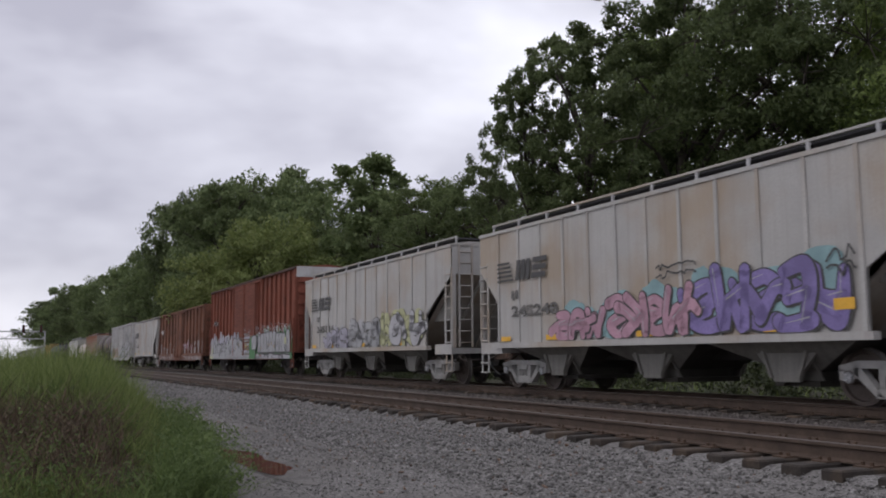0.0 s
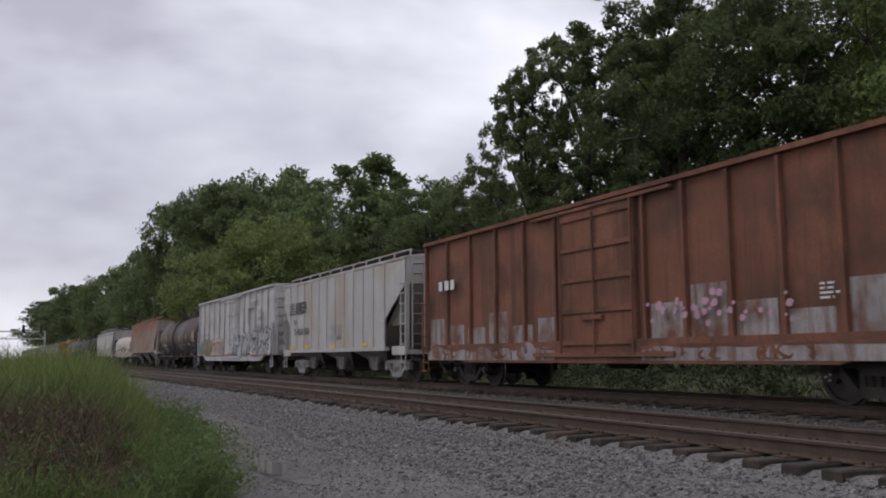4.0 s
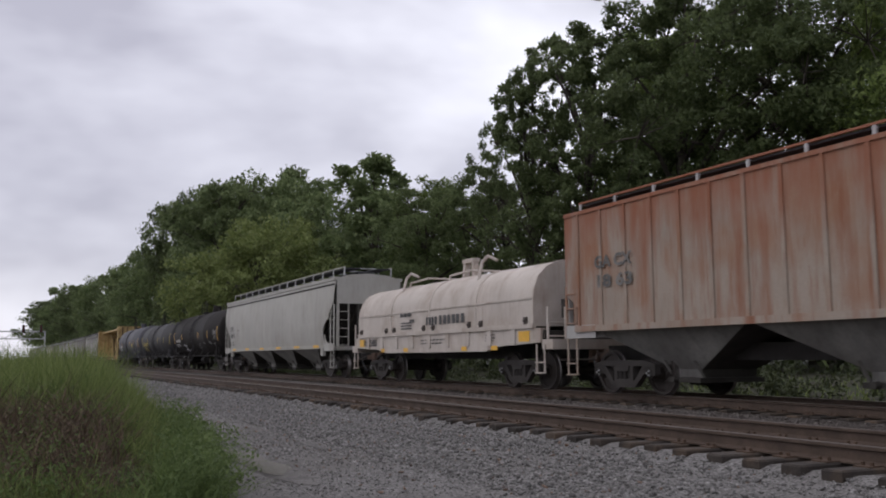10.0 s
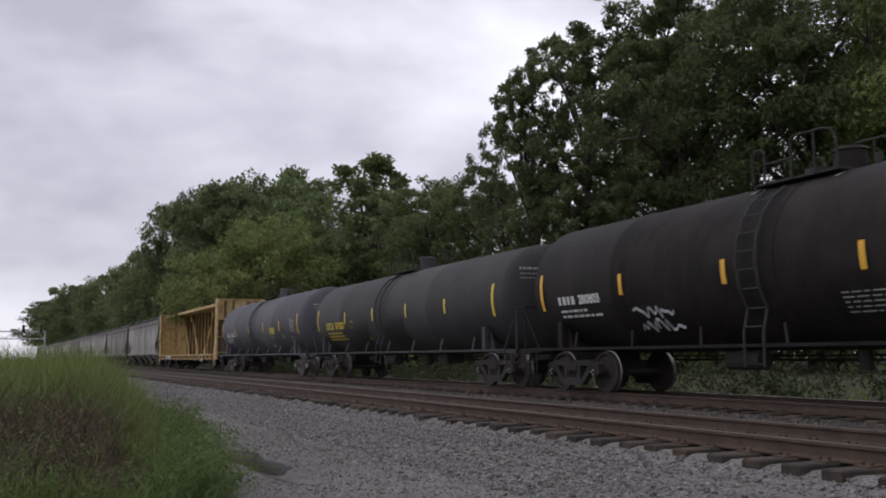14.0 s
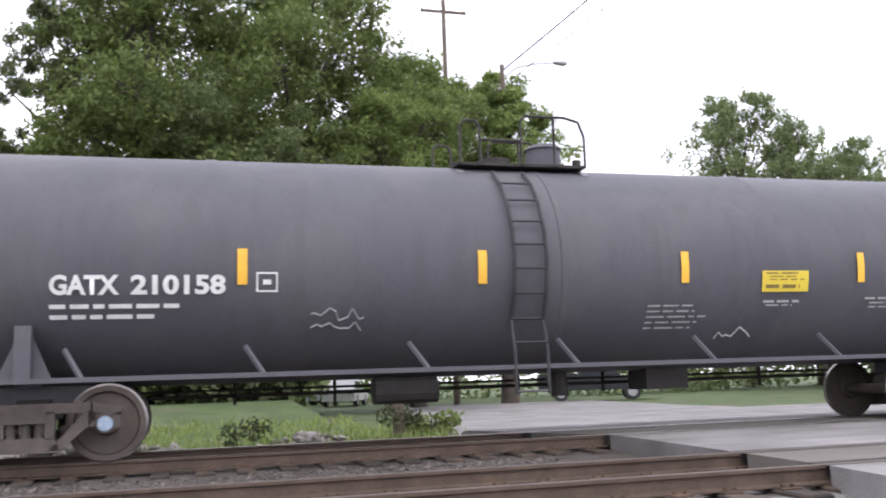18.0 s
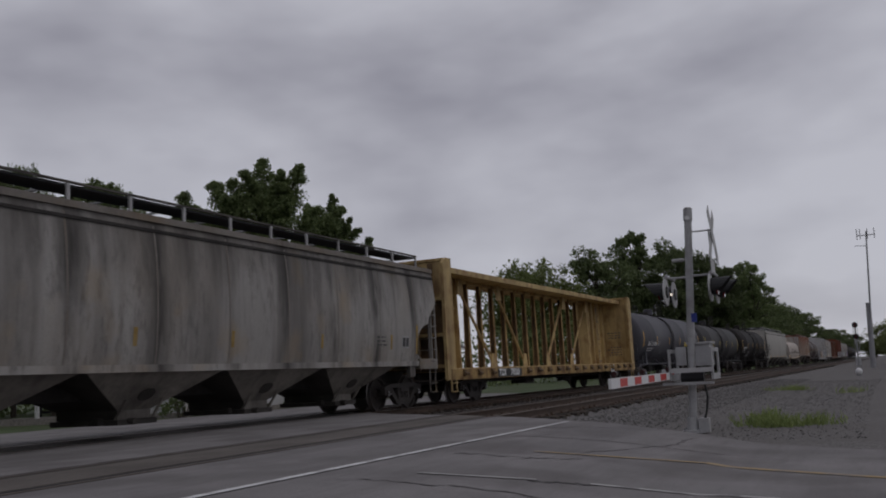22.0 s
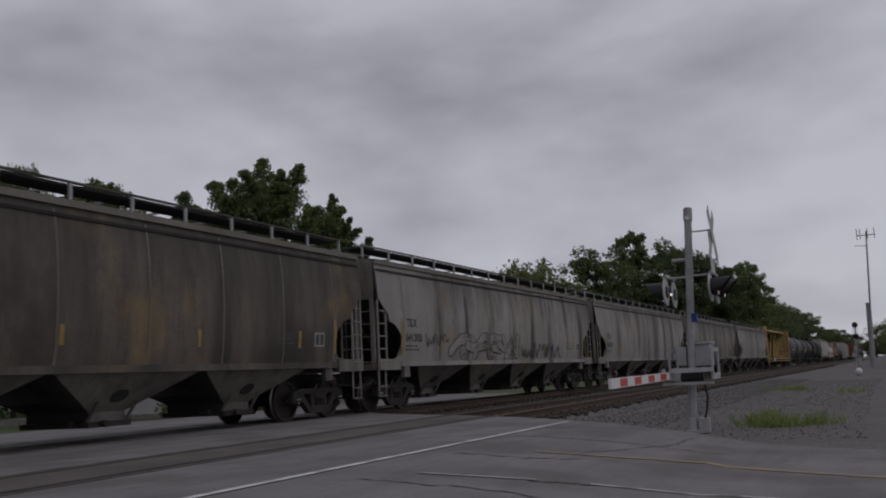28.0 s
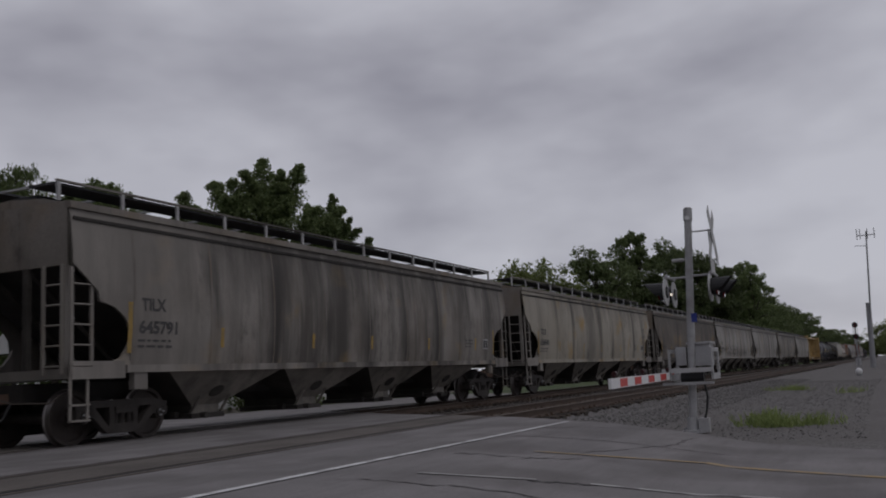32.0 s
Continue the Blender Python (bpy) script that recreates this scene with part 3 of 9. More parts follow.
def leaves(centres, spread, per, size, seed, flat=0.0, tall=1.0):
    """A mesh of small random leaf blades round the centres."""
    r = np.random.default_rng(seed)
    c = np.repeat(np.asarray(centres, float), per, axis=0)
    n = len(c)
    sp = np.repeat(np.asarray(spread, float) * np.ones(len(centres)), per)
    d = r.normal(size=(n, 3))
    d /= np.linalg.norm(d, axis=1)[:, None]
    c = c + d * (sp * r.random(n) ** 0.45)[:, None] * np.array([1, 1, 0.75])
    a = r.normal(size=(n, 3))
    a[:, 2] *= 1 - flat
    a /= np.linalg.norm(a, axis=1)[:, None]
    b = np.cross(a, r.normal(size=(n, 3)))
    b /= np.linalg.norm(b, axis=1)[:, None]
    s = size * (0.6 + 0.8 * r.random(n))[:, None]
    v = np.stack([c - a * s, c - b * s * 0.5, c + a * s, c + b * s * 0.5], 1).reshape(-1, 3)
    return v, n


def quads_mesh(name, v, n, material, k=4):
    me = bpy.data.meshes.new(name)
    me.vertices.add(len(v))
    me.vertices.foreach_set("co", v.astype(np.float32).ravel())
    me.loops.add(k * n)
    me.loops.foreach_set("vertex_index", np.arange(k * n, dtype=np.int32))
    me.polygons.add(n)
    me.polygons.foreach_set("loop_start", np.arange(0, k * n, k, dtype=np.int32))
    me.materials.append(material)
    me.update()
    me.validate()
    return me


# ---- ground
def ground_height(x, y):
    d = y - bend(max(-400, min(400, x)))[0]      # across the line
    z = float(np.interp(d, [3.2, 6.25, 6.6, 14.3, 14.7, 17.5], [-0.42, -0.33, -0.215, -0.215, -0.27, -0.35]))
    if x > 3:
        z = min(z, -0.215)
    if d > 17.5 and x < 4:
        z += min(0.7, 0.05 * (d - 17.5))
    return z + (0.008 * noise.noise((x * 0.9, y * 0.9, 0)) if not 6.6 < d < 14.4 else 0) + 0.035 * noise.noise((x * 0.13, y * 0.13, 3)) * (0 if 6 < d < 15 else 1)


def spaced(lo, hi, near_lo, near_hi, step, grow=1.25):
    out, x, s = list(np.arange(near_lo, near_hi + 0.01, step)), near_hi, step
    while x < hi:
        s *= grow
        x += s
        out.append(min(x, hi))
    x, s = near_lo, step
    while x > lo:
        s *= grow
        x -= s
        out.insert(0, max(x, lo))
    return out


def build_ground():
    xs, ds = spaced(-3000, 3000, -60, 60, 0.7), sorted(spaced(-2500, 3000, -8, 26, 0.4) + [6.25, 6.6, 14.3, 14.7])
    g = Geo()
    for d in ds:
        for x in xs:
            y = d + bend(max(-400, min(400, x)))[0]
            g.v.append((x, y, ground_height(x, y) if abs(x) < 500 and abs(y) < 200 else -0.6))
    k = len(xs)
    for j in range(len(ds) - 1):
        for i in range(k - 1):
            x, d = xs[i], ds[j]
            g.f.append((j * k + i, j * k + i + 1, (j + 1) * k + i + 1, (j + 1) * k + i))
            verge = d > 15.3 + 0.7 * math.sin(x * 0.9) + 0.5 * math.sin(x * 2.3)
            lawn = d < -14 or (verge and (x < 4.6 or d > 25.5 or x > 52))
            g.m.append((3 if verge and x < -9 else 1) if lawn else 2 if 6.6 < d < 15 and abs(x) < 400 else 0)
    ob = part("ground", g, [M["gravel"], M["lawn"], M["ballast"], M["forest_floor"]], smooth=60)
    tagged(ob, "grey crushed stone lot with a worn dirt track and lawn beyond the line", "ground", kind="structure")


build_ground()


def road_z(y):
    return float(np.interp(y, [-6, 0, 1.5, 4.2, 5.0, 15.0, 17.5, 30], [-0.41, -0.39, -0.35, -0.03, 0.0, 0.0, -0.24, -0.31]))


def road_sides(y):
    return (float(np.interp(y, [-14, 0, 5, 7, 12, 15, 18, 25.5, 42], [0, 3.2, 5.0, 5.4, 5.9, 4.6, 5.4, 6.5, 10])),
            float(np.interp(y, [-14, 0.43, 2.73, 4.67, 6.4, 8.2, 10.5, 15, 17.5, 25.4, 25.6, 42], [10, 13.64, 14.9, 15.3, 17, 18.5, 20, 24, 48, 55, 17, 19])))


def build_road():
    cuts = [-14.0]
    for c in (NEAR_Y, TRAIN_Y):
        for side_ in (-1, 1):
            rail = c + side_ * GAUGE / 2
            cuts += [rail - (0.21 if side_ > 0 else 0.15), rail + (0.15 if side_ > 0 else 0.21)]
    cuts.append(42.0)
    first = None
    for i in range(0, len(cuts), 2):
        g = Geo()
        n = 84 if i in (0, len(cuts) - 2) else 4
        xs_n = 12
        rows = []
        for j in range(n + 1):
            y = cuts[i] + (cuts[i + 1] - cuts[i]) * j / n
            lx, rx = road_sides(y)
            rows.append([(lx + (rx - lx) * k / xs_n, y) for k in range(xs_n + 1)])
        for r_ in rows:
            for (x, y) in r_:
                off = bend(x)[0] if 5 < y < 17 else bend(x)[0] * max(0, 1 - max(5 - y, y - 17) / 6)
                g.v.append((x, y + off, road_z(y)))
        w = xs_n + 1
        for j in range(n):
            for k in range(xs_n):
                g.f.append((j * w + k, j * w + k + 1, (j + 1) * w + k + 1, (j + 1) * w + k))
                g.m.append(0)
        ring = [k for k in range(w)] + [j * w + w - 1 for j in range(1, n + 1)] + [n * w + k for k in range(w - 2, -1, -1)] + [j * w for j in range(n - 1, 0, -1)]
        base = len(g.v)
        g.v += [(g.v[q][0], g.v[q][1], g.v[q][2] - 0.3) for q in ring]
        for q in range(len(ring)):
            g.f.append((ring[q], base + q, base + (q + 1) % len(ring), ring[(q + 1) % len(ring)]))
            g.m.append(0)
        ob = part("road" if i in (0, len(cuts) - 2) else "crossing_panel", g, M["asphalt_tan" if i in (2, 6) else "asphalt"])
        tagged(ob, "pale worn asphalt road at a level crossing", "road", kind="structure")


build_road()


def build_gap_shades():
    """Black strips that stand in for the shaded gap beside each rail where the road crosses."""
    for lat in (NEAR_Y, TRAIN_Y):
        for side_ in (-1, 1):
            rail = lat + side_ * GAUGE / 2
            for a, b in ((rail - (0.205 if side_ > 0 else 0.145), rail - 0.04), (rail + 0.04, rail + (0.145 if side_ > 0 else 0.205))):
                g = Geo()
                lx, rx = road_sides(rail)
                for i in range(13):
                    x = lx + 0.02 + (rx - lx - 0.04) * i / 12
                    o = bend(x)[0]
                    g.v += [(x, a + o, -0.10), (x, b + o, -0.10), (x, b + o, -0.008), (x, a + o, -0.008)]
                    if i:
                        k = 4 * i
                        g.f += [(k - 1, k - 2, k + 2, k + 3), (k - 4, k - 1, k + 3, k), (k - 3, k + 1, k + 2, k - 2)]
                        g.m += [0, 0, 0]
                tagged(part("crossing_seal", g, M["seal"]), "black strip painting the shade of the gap beside the rail", "rail seal", kind="structure")


build_gap_shades()


def stripe_on_road(name, pts, width, material, label):
    g = Geo()
    for (ax, ay), (bx, by) in zip(pts, pts[1:]):
        n = 16
        d = Vector((bx - ax, by - ay)).normalized()
        px, py = -d.y * width / 2, d.x * width / 2
        prev = None
        for i in range(n + 1):
            x, y = ax + (bx - ax) * i / n, ay + (by - ay) * i / n
            z = road_z(y) + 0.008
            jit = 0.012 * math.sin(i * 2.7)
            g.v += [(x + px * (1 + jit), y + py, z), (x - px, y - py * (1 + jit), z)]
            k = len(g.v)
            if i:
                g.f.append((k - 4, k - 3, k - 1, k - 2))
                g.m.append(0)
    return tagged(part(name, g, material), label, "road marking", kind="structure")


stripe_on_road("stop_line", [(5.1, 4.89), (15.04, 4.65)], 0.11, M["line_white"], "thin white painted stop line along the rails")
stripe_on_road("stop_line", [(7.3, 17.3), (14.65, 18.3)], 0.14, M["line_white"], "thin white painted stop line beyond the rails")
stripe_on_road("centre_line", [(10.49, 3.67), (11.17, 1.82), (10.41, -0.05), (8.6, -4.0)], 0.12, M["line_yellow"], "worn yellow centre line of the road")
stripe_on_road("edge_line", [(7.99, 3.96), (8.46, 2.95)], 0.09, M["line_worn"], "faded white edge line of the road")
stripe_on_road("edge_line", [(8.6, 2.47), (8.79, 1.26), (8.3, -0.6)], 0.09, M["line_worn"], "faded white edge line of the road")


def crack(pts, width, rs):
    g = Geo()
    for (ax, ay), (bx, by) in zip(pts, pts[1:]):
        n = 14
        nx, ny = ay - by, bx - ax
        ln = math.hypot(nx, ny)
        for i in range(n + 1):
            x, y = ax + (bx - ax) * i / n, ay + (by - ay) * i / n
            o, w = rs.uniform(-0.05, 0.05), width * rs.uniform(0.1, 0.8) / 2
            for q in (o + w, o - w):
                px, py = x + nx / ln * q, y + ny / ln * q
                g.v.append((px, py, road_z(py) + 0.006))
            k = len(g.v)
            if i:
                g.f.append((k - 4, k - 3, k - 1, k - 2))
                g.m.append(0)
    return tagged(part("road_crack", g, M["crack"]), "dark irregular crack in the worn asphalt", "crack", kind="structure")


crack_rs = random.Random(5)
for pts, wid in (([(9.6, 4.3), (9.9, 3.5), (10.3, 3.0)], 0.07), ([(8.35, 3.0), (8.6, 2.4)], 0.10), ([(7.2, 4.4), (7.6, 3.2), (7.4, 1.5)], 0.05),
                 ([(12.0, 4.5), (12.4, 3.2), (12.2, 1.2)], 0.06), ([(10.9, 3.2), (12.6, 2.5), (14.0, 2.4)], 0.05), ([(13.6, 4.6), (14.6, 3.3)], 0.08)):
    crack(pts, wid, crack_rs)


# ---- tracks
RAIL_PROFILE = [(-0.068, -0.17), (0.068, -0.17), (0.068, -0.155), (0.012, -0.135), (0.010, -0.045), (0.036, -0.035),
                (0.036, -0.006), (0.026, 0.0), (-0.026, 0.0), (-0.036, -0.006), (-0.036, -0.035), (-0.010, -0.045), (-0.012, -0.135), (-0.068, -0.155)]


def build_rail(lateral, top):
    g = Geo()
    stations = spaced(-600, 420, -60, 60, 2.0, 1.1)
    k = len(RAIL_PROFILE)
    for s in stations:
        p = on_line(s, lateral)
        g.v += [(p.x, p.y + a, b) for a, b in RAIL_PROFILE]
    for j in range(len(stations) - 1):
        for i in range(k):
            g.f.append((j * k + i, j * k + (i + 1) % k, (j + 1) * k + (i + 1) % k, (j + 1) * k + i))
            g.m.append(1 if i in (6, 7, 8) else 0)
    return part("rail", g, [M["rail"], M[top]], smooth=30)


for lat, what in ((NEAR_Y, "brown rusty rail of the empty track"), (TRAIN_Y, "brown steel rail with a bright worn top under the train")):
    for side_ in (-1, 1):
        tagged(build_rail(lat + side_ * GAUGE / 2, "rail_top" if lat > 10 else "rail_dull"), what, "rail", kind="structure")


def tie_mesh():
    g = Geo()
    x, y, c = 0.115, 1.3, 0.015
    g.add([(-x, -y, -0.36), (x, -y, -0.36), (x, y, -0.36), (-x, y, -0.36), (-x, -y, -0.185), (x, -y, -0.185), (x, y, -0.185), (-x, y, -0.185),
           (-x + c, -y + c, -0.168), (x - c, -y + c, -0.168), (x - c, y - c, -0.168), (-x + c, y - c, -0.168)],
          [(0, 1, 5, 4), (1, 2, 6, 5), (2, 3, 7, 6), (3, 0, 4, 7), (4, 5, 9, 8), (5, 6, 10, 9), (6, 7, 11, 10), (7, 4, 8, 11), (8, 9, 10, 11)])
    for r_ in (-GAUGE / 2, GAUGE / 2):
        g.box(-0.09, 0.09, r_ - 0.19, r_ + 0.19, -0.168, -0.155, 1)
        for a in (-0.11, 0.11):
            for b in (-0.05, 0.05):
                g.box(b - 0.012, b + 0.012, r_ + a - 0.012, r_ + a + 0.012, -0.155, -0.125, 1)
    return g.mesh("tie", [M["tie"], M["plate"]])


def build_ties(lateral, lo, hi, label):
    me = tie_mesh()
    bed = tagged(new("track_bed"), label, "track", kind="structure")
    far = Geo()
    s, k = lo, 0
    rr = random.Random(int(lateral * 10))
    while s < hi:
        skip = 5.6 < s < 18.5 if lateral < 10 else 6.2 < s < 20
        if not skip:
            m = line_pose(s, lateral)
            m = m @ pose(rr.uniform(-0.03, 0.03), rr.uniform(-0.06, 0.06), rr.uniform(-0.012, 0.006), 0, rr.uniform(-1, 1), rr.uniform(-1.6, 1.6))
            if -42 < s < 42:
                ob = new("tie", me)
                ob.parent = bed
                ob.matrix_basis = m
            else:
                base = [m @ v.co for v in me.vertices]
                far.add(base, [tuple(f.vertices) for f in me.polygons][:9])
        s += 0.52
        k += 1
    tagged(part("tie_row", far, [M["tie"]], bed), kind="stuff")
    return bed


build_ties(NEAR_Y, -150, 130, "weathered wooden ties of the empty near track")
build_ties(TRAIN_Y, -60, 100, "dark wooden ties under the train")


# ---- trees
def blade_cloud(centres, spread, per, size, seed, flat=0.7):
    """Small leaf blades round each centre, lying more level than upright, denser towards the rim of the clump."""
    r = np.random.default_rng(seed)
    c = np.repeat(np.asarray(centres, float), per, axis=0)
    n = len(c)
    sp = np.repeat(np.asarray(spread, float) * np.ones(len(centres)), per)
    d = r.normal(size=(n, 3))
    d /= np.linalg.norm(d, axis=1)[:, None]
    c = c + d * (sp * r.random(n) ** 0.5)[:, None] * np.array([1, 1, flat])
    up = r.normal(size=(n, 3)) + np.array([0, 0, 0.75])
    up /= np.linalg.norm(up, axis=1)[:, None]
    a = np.cross(up, r.normal(size=(n, 3)))
    a /= np.linalg.norm(a, axis=1)[:, None]
    b = np.cross(up, a)
    s = size * (0.6 + 0.8 * r.random(n))[:, None]
    droop = np.stack([np.zeros(n), np.zeros(n), -0.3 * s[:, 0]], 1)
    return np.stack([c - a * s * 0.8 - b * s * 0.42, c - a * s * 0.5 + b * s * 0.62, c + a * s + droop], 1).reshape(-1, 3), n


def tree_meshes(seed, h, w, base, lobes, clumps, per, size, material, spread=1.0, spike=0.0):
    """Forked trunk and limbs under a crown of lobes, each lobe a cluster of leaf clumps round its own branch; gaps stay between the lobes."""
    r = random.Random(seed)
    g = Geo()
    tr = 0.016 * h + 0.05
    fork = Vector((r.uniform(-0.4, 0.4), r.uniform(-0.4, 0.4), base + 0.16 * (h - base)))
    lead = Vector((r.uniform(-0.7, 0.7), r.uniform(-0.7, 0.7), base + 0.75 * (h - base)))
    g.cyl((0, 0, -0.6), (fork.x * 0.4, fork.y * 0.4, fork.z * 0.5), tr * 1.3, tr, 9).cyl((fork.x * 0.4, fork.y * 0.4, fork.z * 0.5), fork, tr, tr * 0.85, 9).cyl(fork, lead, tr * 0.7, tr * 0.2, 7)
    cz, rz = (h + base) / 2, (h - base) / 2
    centres, sizes = [], []
    for i in range(lobes):
        t = (i + 0.5) / lobes
        z = -0.92 + 1.82 * t
        ang = i * 2.399 + r.uniform(-0.5, 0.5)
        belly = math.sqrt(max(0.05, 1 - z * z)) * (0.9 if z > 0.45 else 1.0)
        out = belly * r.uniform(0.5, 0.8) * (1 if i % 3 else 0.5)
        rad = w * r.uniform(0.14, 0.215) * (0.85 if z > 0.5 else 1.0) * (0.72 if spike > 0.5 else 1.0)
        c = Vector((math.cos(ang) * out * w / 2, math.sin(ang) * out * w / 2, cz + z * rz * (0.86 + 0.1 * r.random())))
        foot = fork.lerp(lead, max(0.0, min(0.9, t - 0.3 + r.uniform(-0.1, 0.1))))
        knee = foot.lerp(c, 0.55) + Vector((0, 0, 0.03 * h))
        g.cyl(foot, knee, tr * 0.42, tr * 0.26, 6).cyl(knee, c, tr * 0.26, tr * 0.12, 5)
        for k in range(clumps):
            d = Vector((r.gauss(0, 1), r.gauss(0, 1), r.gauss(0.25, 0.9))).normalized()
            q = rad * r.uniform(0.45, 1.15)
            p = c + Vector((d.x * q, d.y * q, d.z * q * (0.85 + spike * r.random())))
            if spike > 0.5:
                u = k / (clumps - 1)
                p = c + (c - foot).normalized() * rad * (2.5 * u - 1.1) + d * rad * 0.62 * (1 - 0.7 * u)
            centres.append(p)
            sizes.append(spread * rad * (r.uniform(0.28, 0.46) if spike < 0.5 else 0.6 - 0.4 * u))
            if k % 2 == 0:
                g.cyl(c, p, tr * 0.1, tr * 0.03, 4, caps=False)
    cs, ss = np.array([tuple(c) for c in centres]), np.array(sizes)
    reach = np.hypot(cs[:, 0], cs[:, 1]) + ss
    kx, top, low = 0.57 * w / np.percentile(reach, 97), (cs[:, 2] + 0.7 * ss).max(), (cs[:, 2] - 0.7 * ss).min()
    kz = (h + 0.3 - base) / (top - low)
    fit = lambda p: (p[0] * kx, p[1] * kx, base + (p[2] - low) * kz) if p[2] > low else (p[0] * kx, p[1] * kx, p[2] * base / max(low, 0.1))
    g.v = [fit(p) for p in g.v]
    v, n = blade_cloud([fit(c) for c in cs], ss * math.sqrt(kx * kz), per, size, seed)
    return g.mesh("trunk", M["bark"], 60), quads_mesh("crown", v, n, material, 3)


# each kind at three ranges: fine leaves beside the line, coarser ones further off, the furthest in the hazy colours
KIND_FORM = {
    "oak": (3, 18, 13, 3.0, 27, 1.0, 0.2, "leaf_dark", "leaf_hazy_dark"), "gappy": (11, 18, 12, 3.5, 20, 0.68, 0.3, "leaf_dark", "leaf_hazy_dark"),
    "maple": (7, 18, 12, 2.0, 27, 1.2, 0.1, "leaf_mid", "leaf_far"), "slim": (23, 17, 8, 3.0, 20, 1.25, 0.4, "leaf_mid", "leaf_far"),
    "spiky": (31, 16, 9.5, 3.0, 46, 1.5, 0.6, "leaf_dark", "leaf_hazy_dark"), "round": (19, 12, 13, 0.5, 30, 1.3, 0.0, "leaf_light", "leaf_light"),
}
TREE_KINDS = {}


def tree_kind(kind, reach):
    if (kind, reach) not in TREE_KINDS:
        seed, h, w, base, lobes, spread, spike, near_m, far_m = KIND_FORM[kind]
        clumps, per, size = ((15, 165, 0.115), (14, 95, 0.145), (11, 56, 0.235))[reach]
        TREE_KINDS[kind, reach] = tree_meshes(seed, h, w, base, lobes, clumps, per, size, M[far_m if reach == 2 else near_m], spread * (1.0, 1.05, 1.2)[reach], spike)
    return TREE_KINDS[kind, reach]


TREES = [
    # x, y, top, width, kind
    (-380, 10, 21, 22, "oak"), (-340, 12, 22, 20, "oak"), (-300, 14, 22.3, 17, "maple"), (-262, 16, 20.8, 15, "oak"), (-228, 17.5, 19.3, 14, "maple"), (-196, 19, 18, 14, "oak"),
    (-165, 19, 18.0, 15, "oak"), (-144, 19, 17.0, 13, "maple"), (-134, 24, 21.8, 11, "oak"), (-124, 19.5, 22.6, 11, "oak"), (-117, 25, 22.5, 15, "maple"), (-107, 22, 21.6, 16, "oak"),
    (-74, 17.8, 12.2, 13.5, "round"), (-84, 18.6, 10.5, 10, "round"), (-97, 27, 20.5, 13, "maple"), (-90, 26, 19.3, 12, "oak"), (-76, 28, 18.8, 9.5, "slim"), (-80, 31, 15.5, 12, "oak"),
    (-66, 31, 15.3, 11, "maple"), (-61, 27, 13.2, 9, "oak"), (-54.5, 30, 14.3, 10, "gappy"), (-53, 39, 10.0, 11, "oak"),
    (-41.2, 27.6, 18.6, 11.5, "gappy"), (-43.8, 25.6, 16.8, 6.5, "gappy"), (-36, 29.5, 20.4, 14, "gappy"), (-31, 33, 20.2, 14, "oak"), (-26, 36, 19.5, 12, "maple"), (-38, 42, 15, 10, "maple"), (-45, 36.9, 22.5, 13, "maple"),
    (-29, 53, 21.5, 10, "slim"), (-36, 62, 20, 14, "maple"), (-26, 62, 17.5, 12, "maple"), (-27, 47.5, 20.3, 8, "maple"), (-24, 58, 18.6, 10, "maple"), (-18.5, 60, 18.8, 11, "maple"), (-12.5, 58, 19.0, 10, "gappy"), (1.5, 35.5, 12.5, 9, "oak"), (8.5, 37, 13, 9, "maple"),
    (-4.0, 41, 18.5, 8.5, "gappy"), (-1, 38.5, 21, 12, "maple"), (4.5, 39, 19.5, 13, "maple"), (10.5, 41, 17.2, 11, "maple"), (15.0, 41.5, 16.0, 8.5, "slim"),
    (39.3, 57.9, 21.6, 10, "oak"), (43.2, 55.4, 19, 7, "oak"), (42.1, 48.9, 15.9, 5.2, "oak"), (44.7, 43.7, 14.5, 5.5, "oak"), (63.5, 63.8, 20.6, 9, "slim"), (67, 60.5, 18.3, 8, "oak"), (57, 55, 14, 10, "maple"),
    (50.8, 35.6, 16.0, 9.6, "spiky"), (56, 43, 12.8, 9, "oak"), (61.5, 43, 12.4, 8, "oak"), (66.5, 43.5, 11.2, 8, "oak"), (34, 43, 12.6, 8, "oak"), (39, 42, 11.8, 7, "oak"), (47.5, 39, 13.4, 8, "spiky"), (53.4, 32.6, 13.4, 5.5, "spiky"),
    (104, 36, 14.2, 13, "round"), (111, 29.5, 15.8, 12, "oak"), (117, 26, 18.1, 8, "slim"), (118, 21, 17, 10, "oak"), (119, 18.5, 14.8, 10, "oak"),
    (124.5, 12.8, 13.6, 6, "slim"), (121, 16.2, 14.4, 7, "oak"), (150, 20.5, 15.5, 11, "oak"), (172, 20, 15.6, 11, "maple"), (193, 19.8, 15.0, 12, "oak"), (227, 19.2, 14.4, 13, "oak"), (262, 20, 15.4, 14, "maple"), (300, 20, 16.2, 15, "oak"),
    (344, 19, 16.8, 16, "maple"), (400, 15, 13.6, 14, "oak"), (470, 13, 14.0, 16, "maple"), (577, 8, 14.6, 16, "oak"), (240, -8.0, 9.6, 14, "round"), (690, -28, 13, 26, "round"), (690, -6, 12, 26, "round"), (690, 15, 13, 26, "round"), (124, -5.5, 4.6, 9, "round"), (150, -9, 7, 12, "oak"),
]


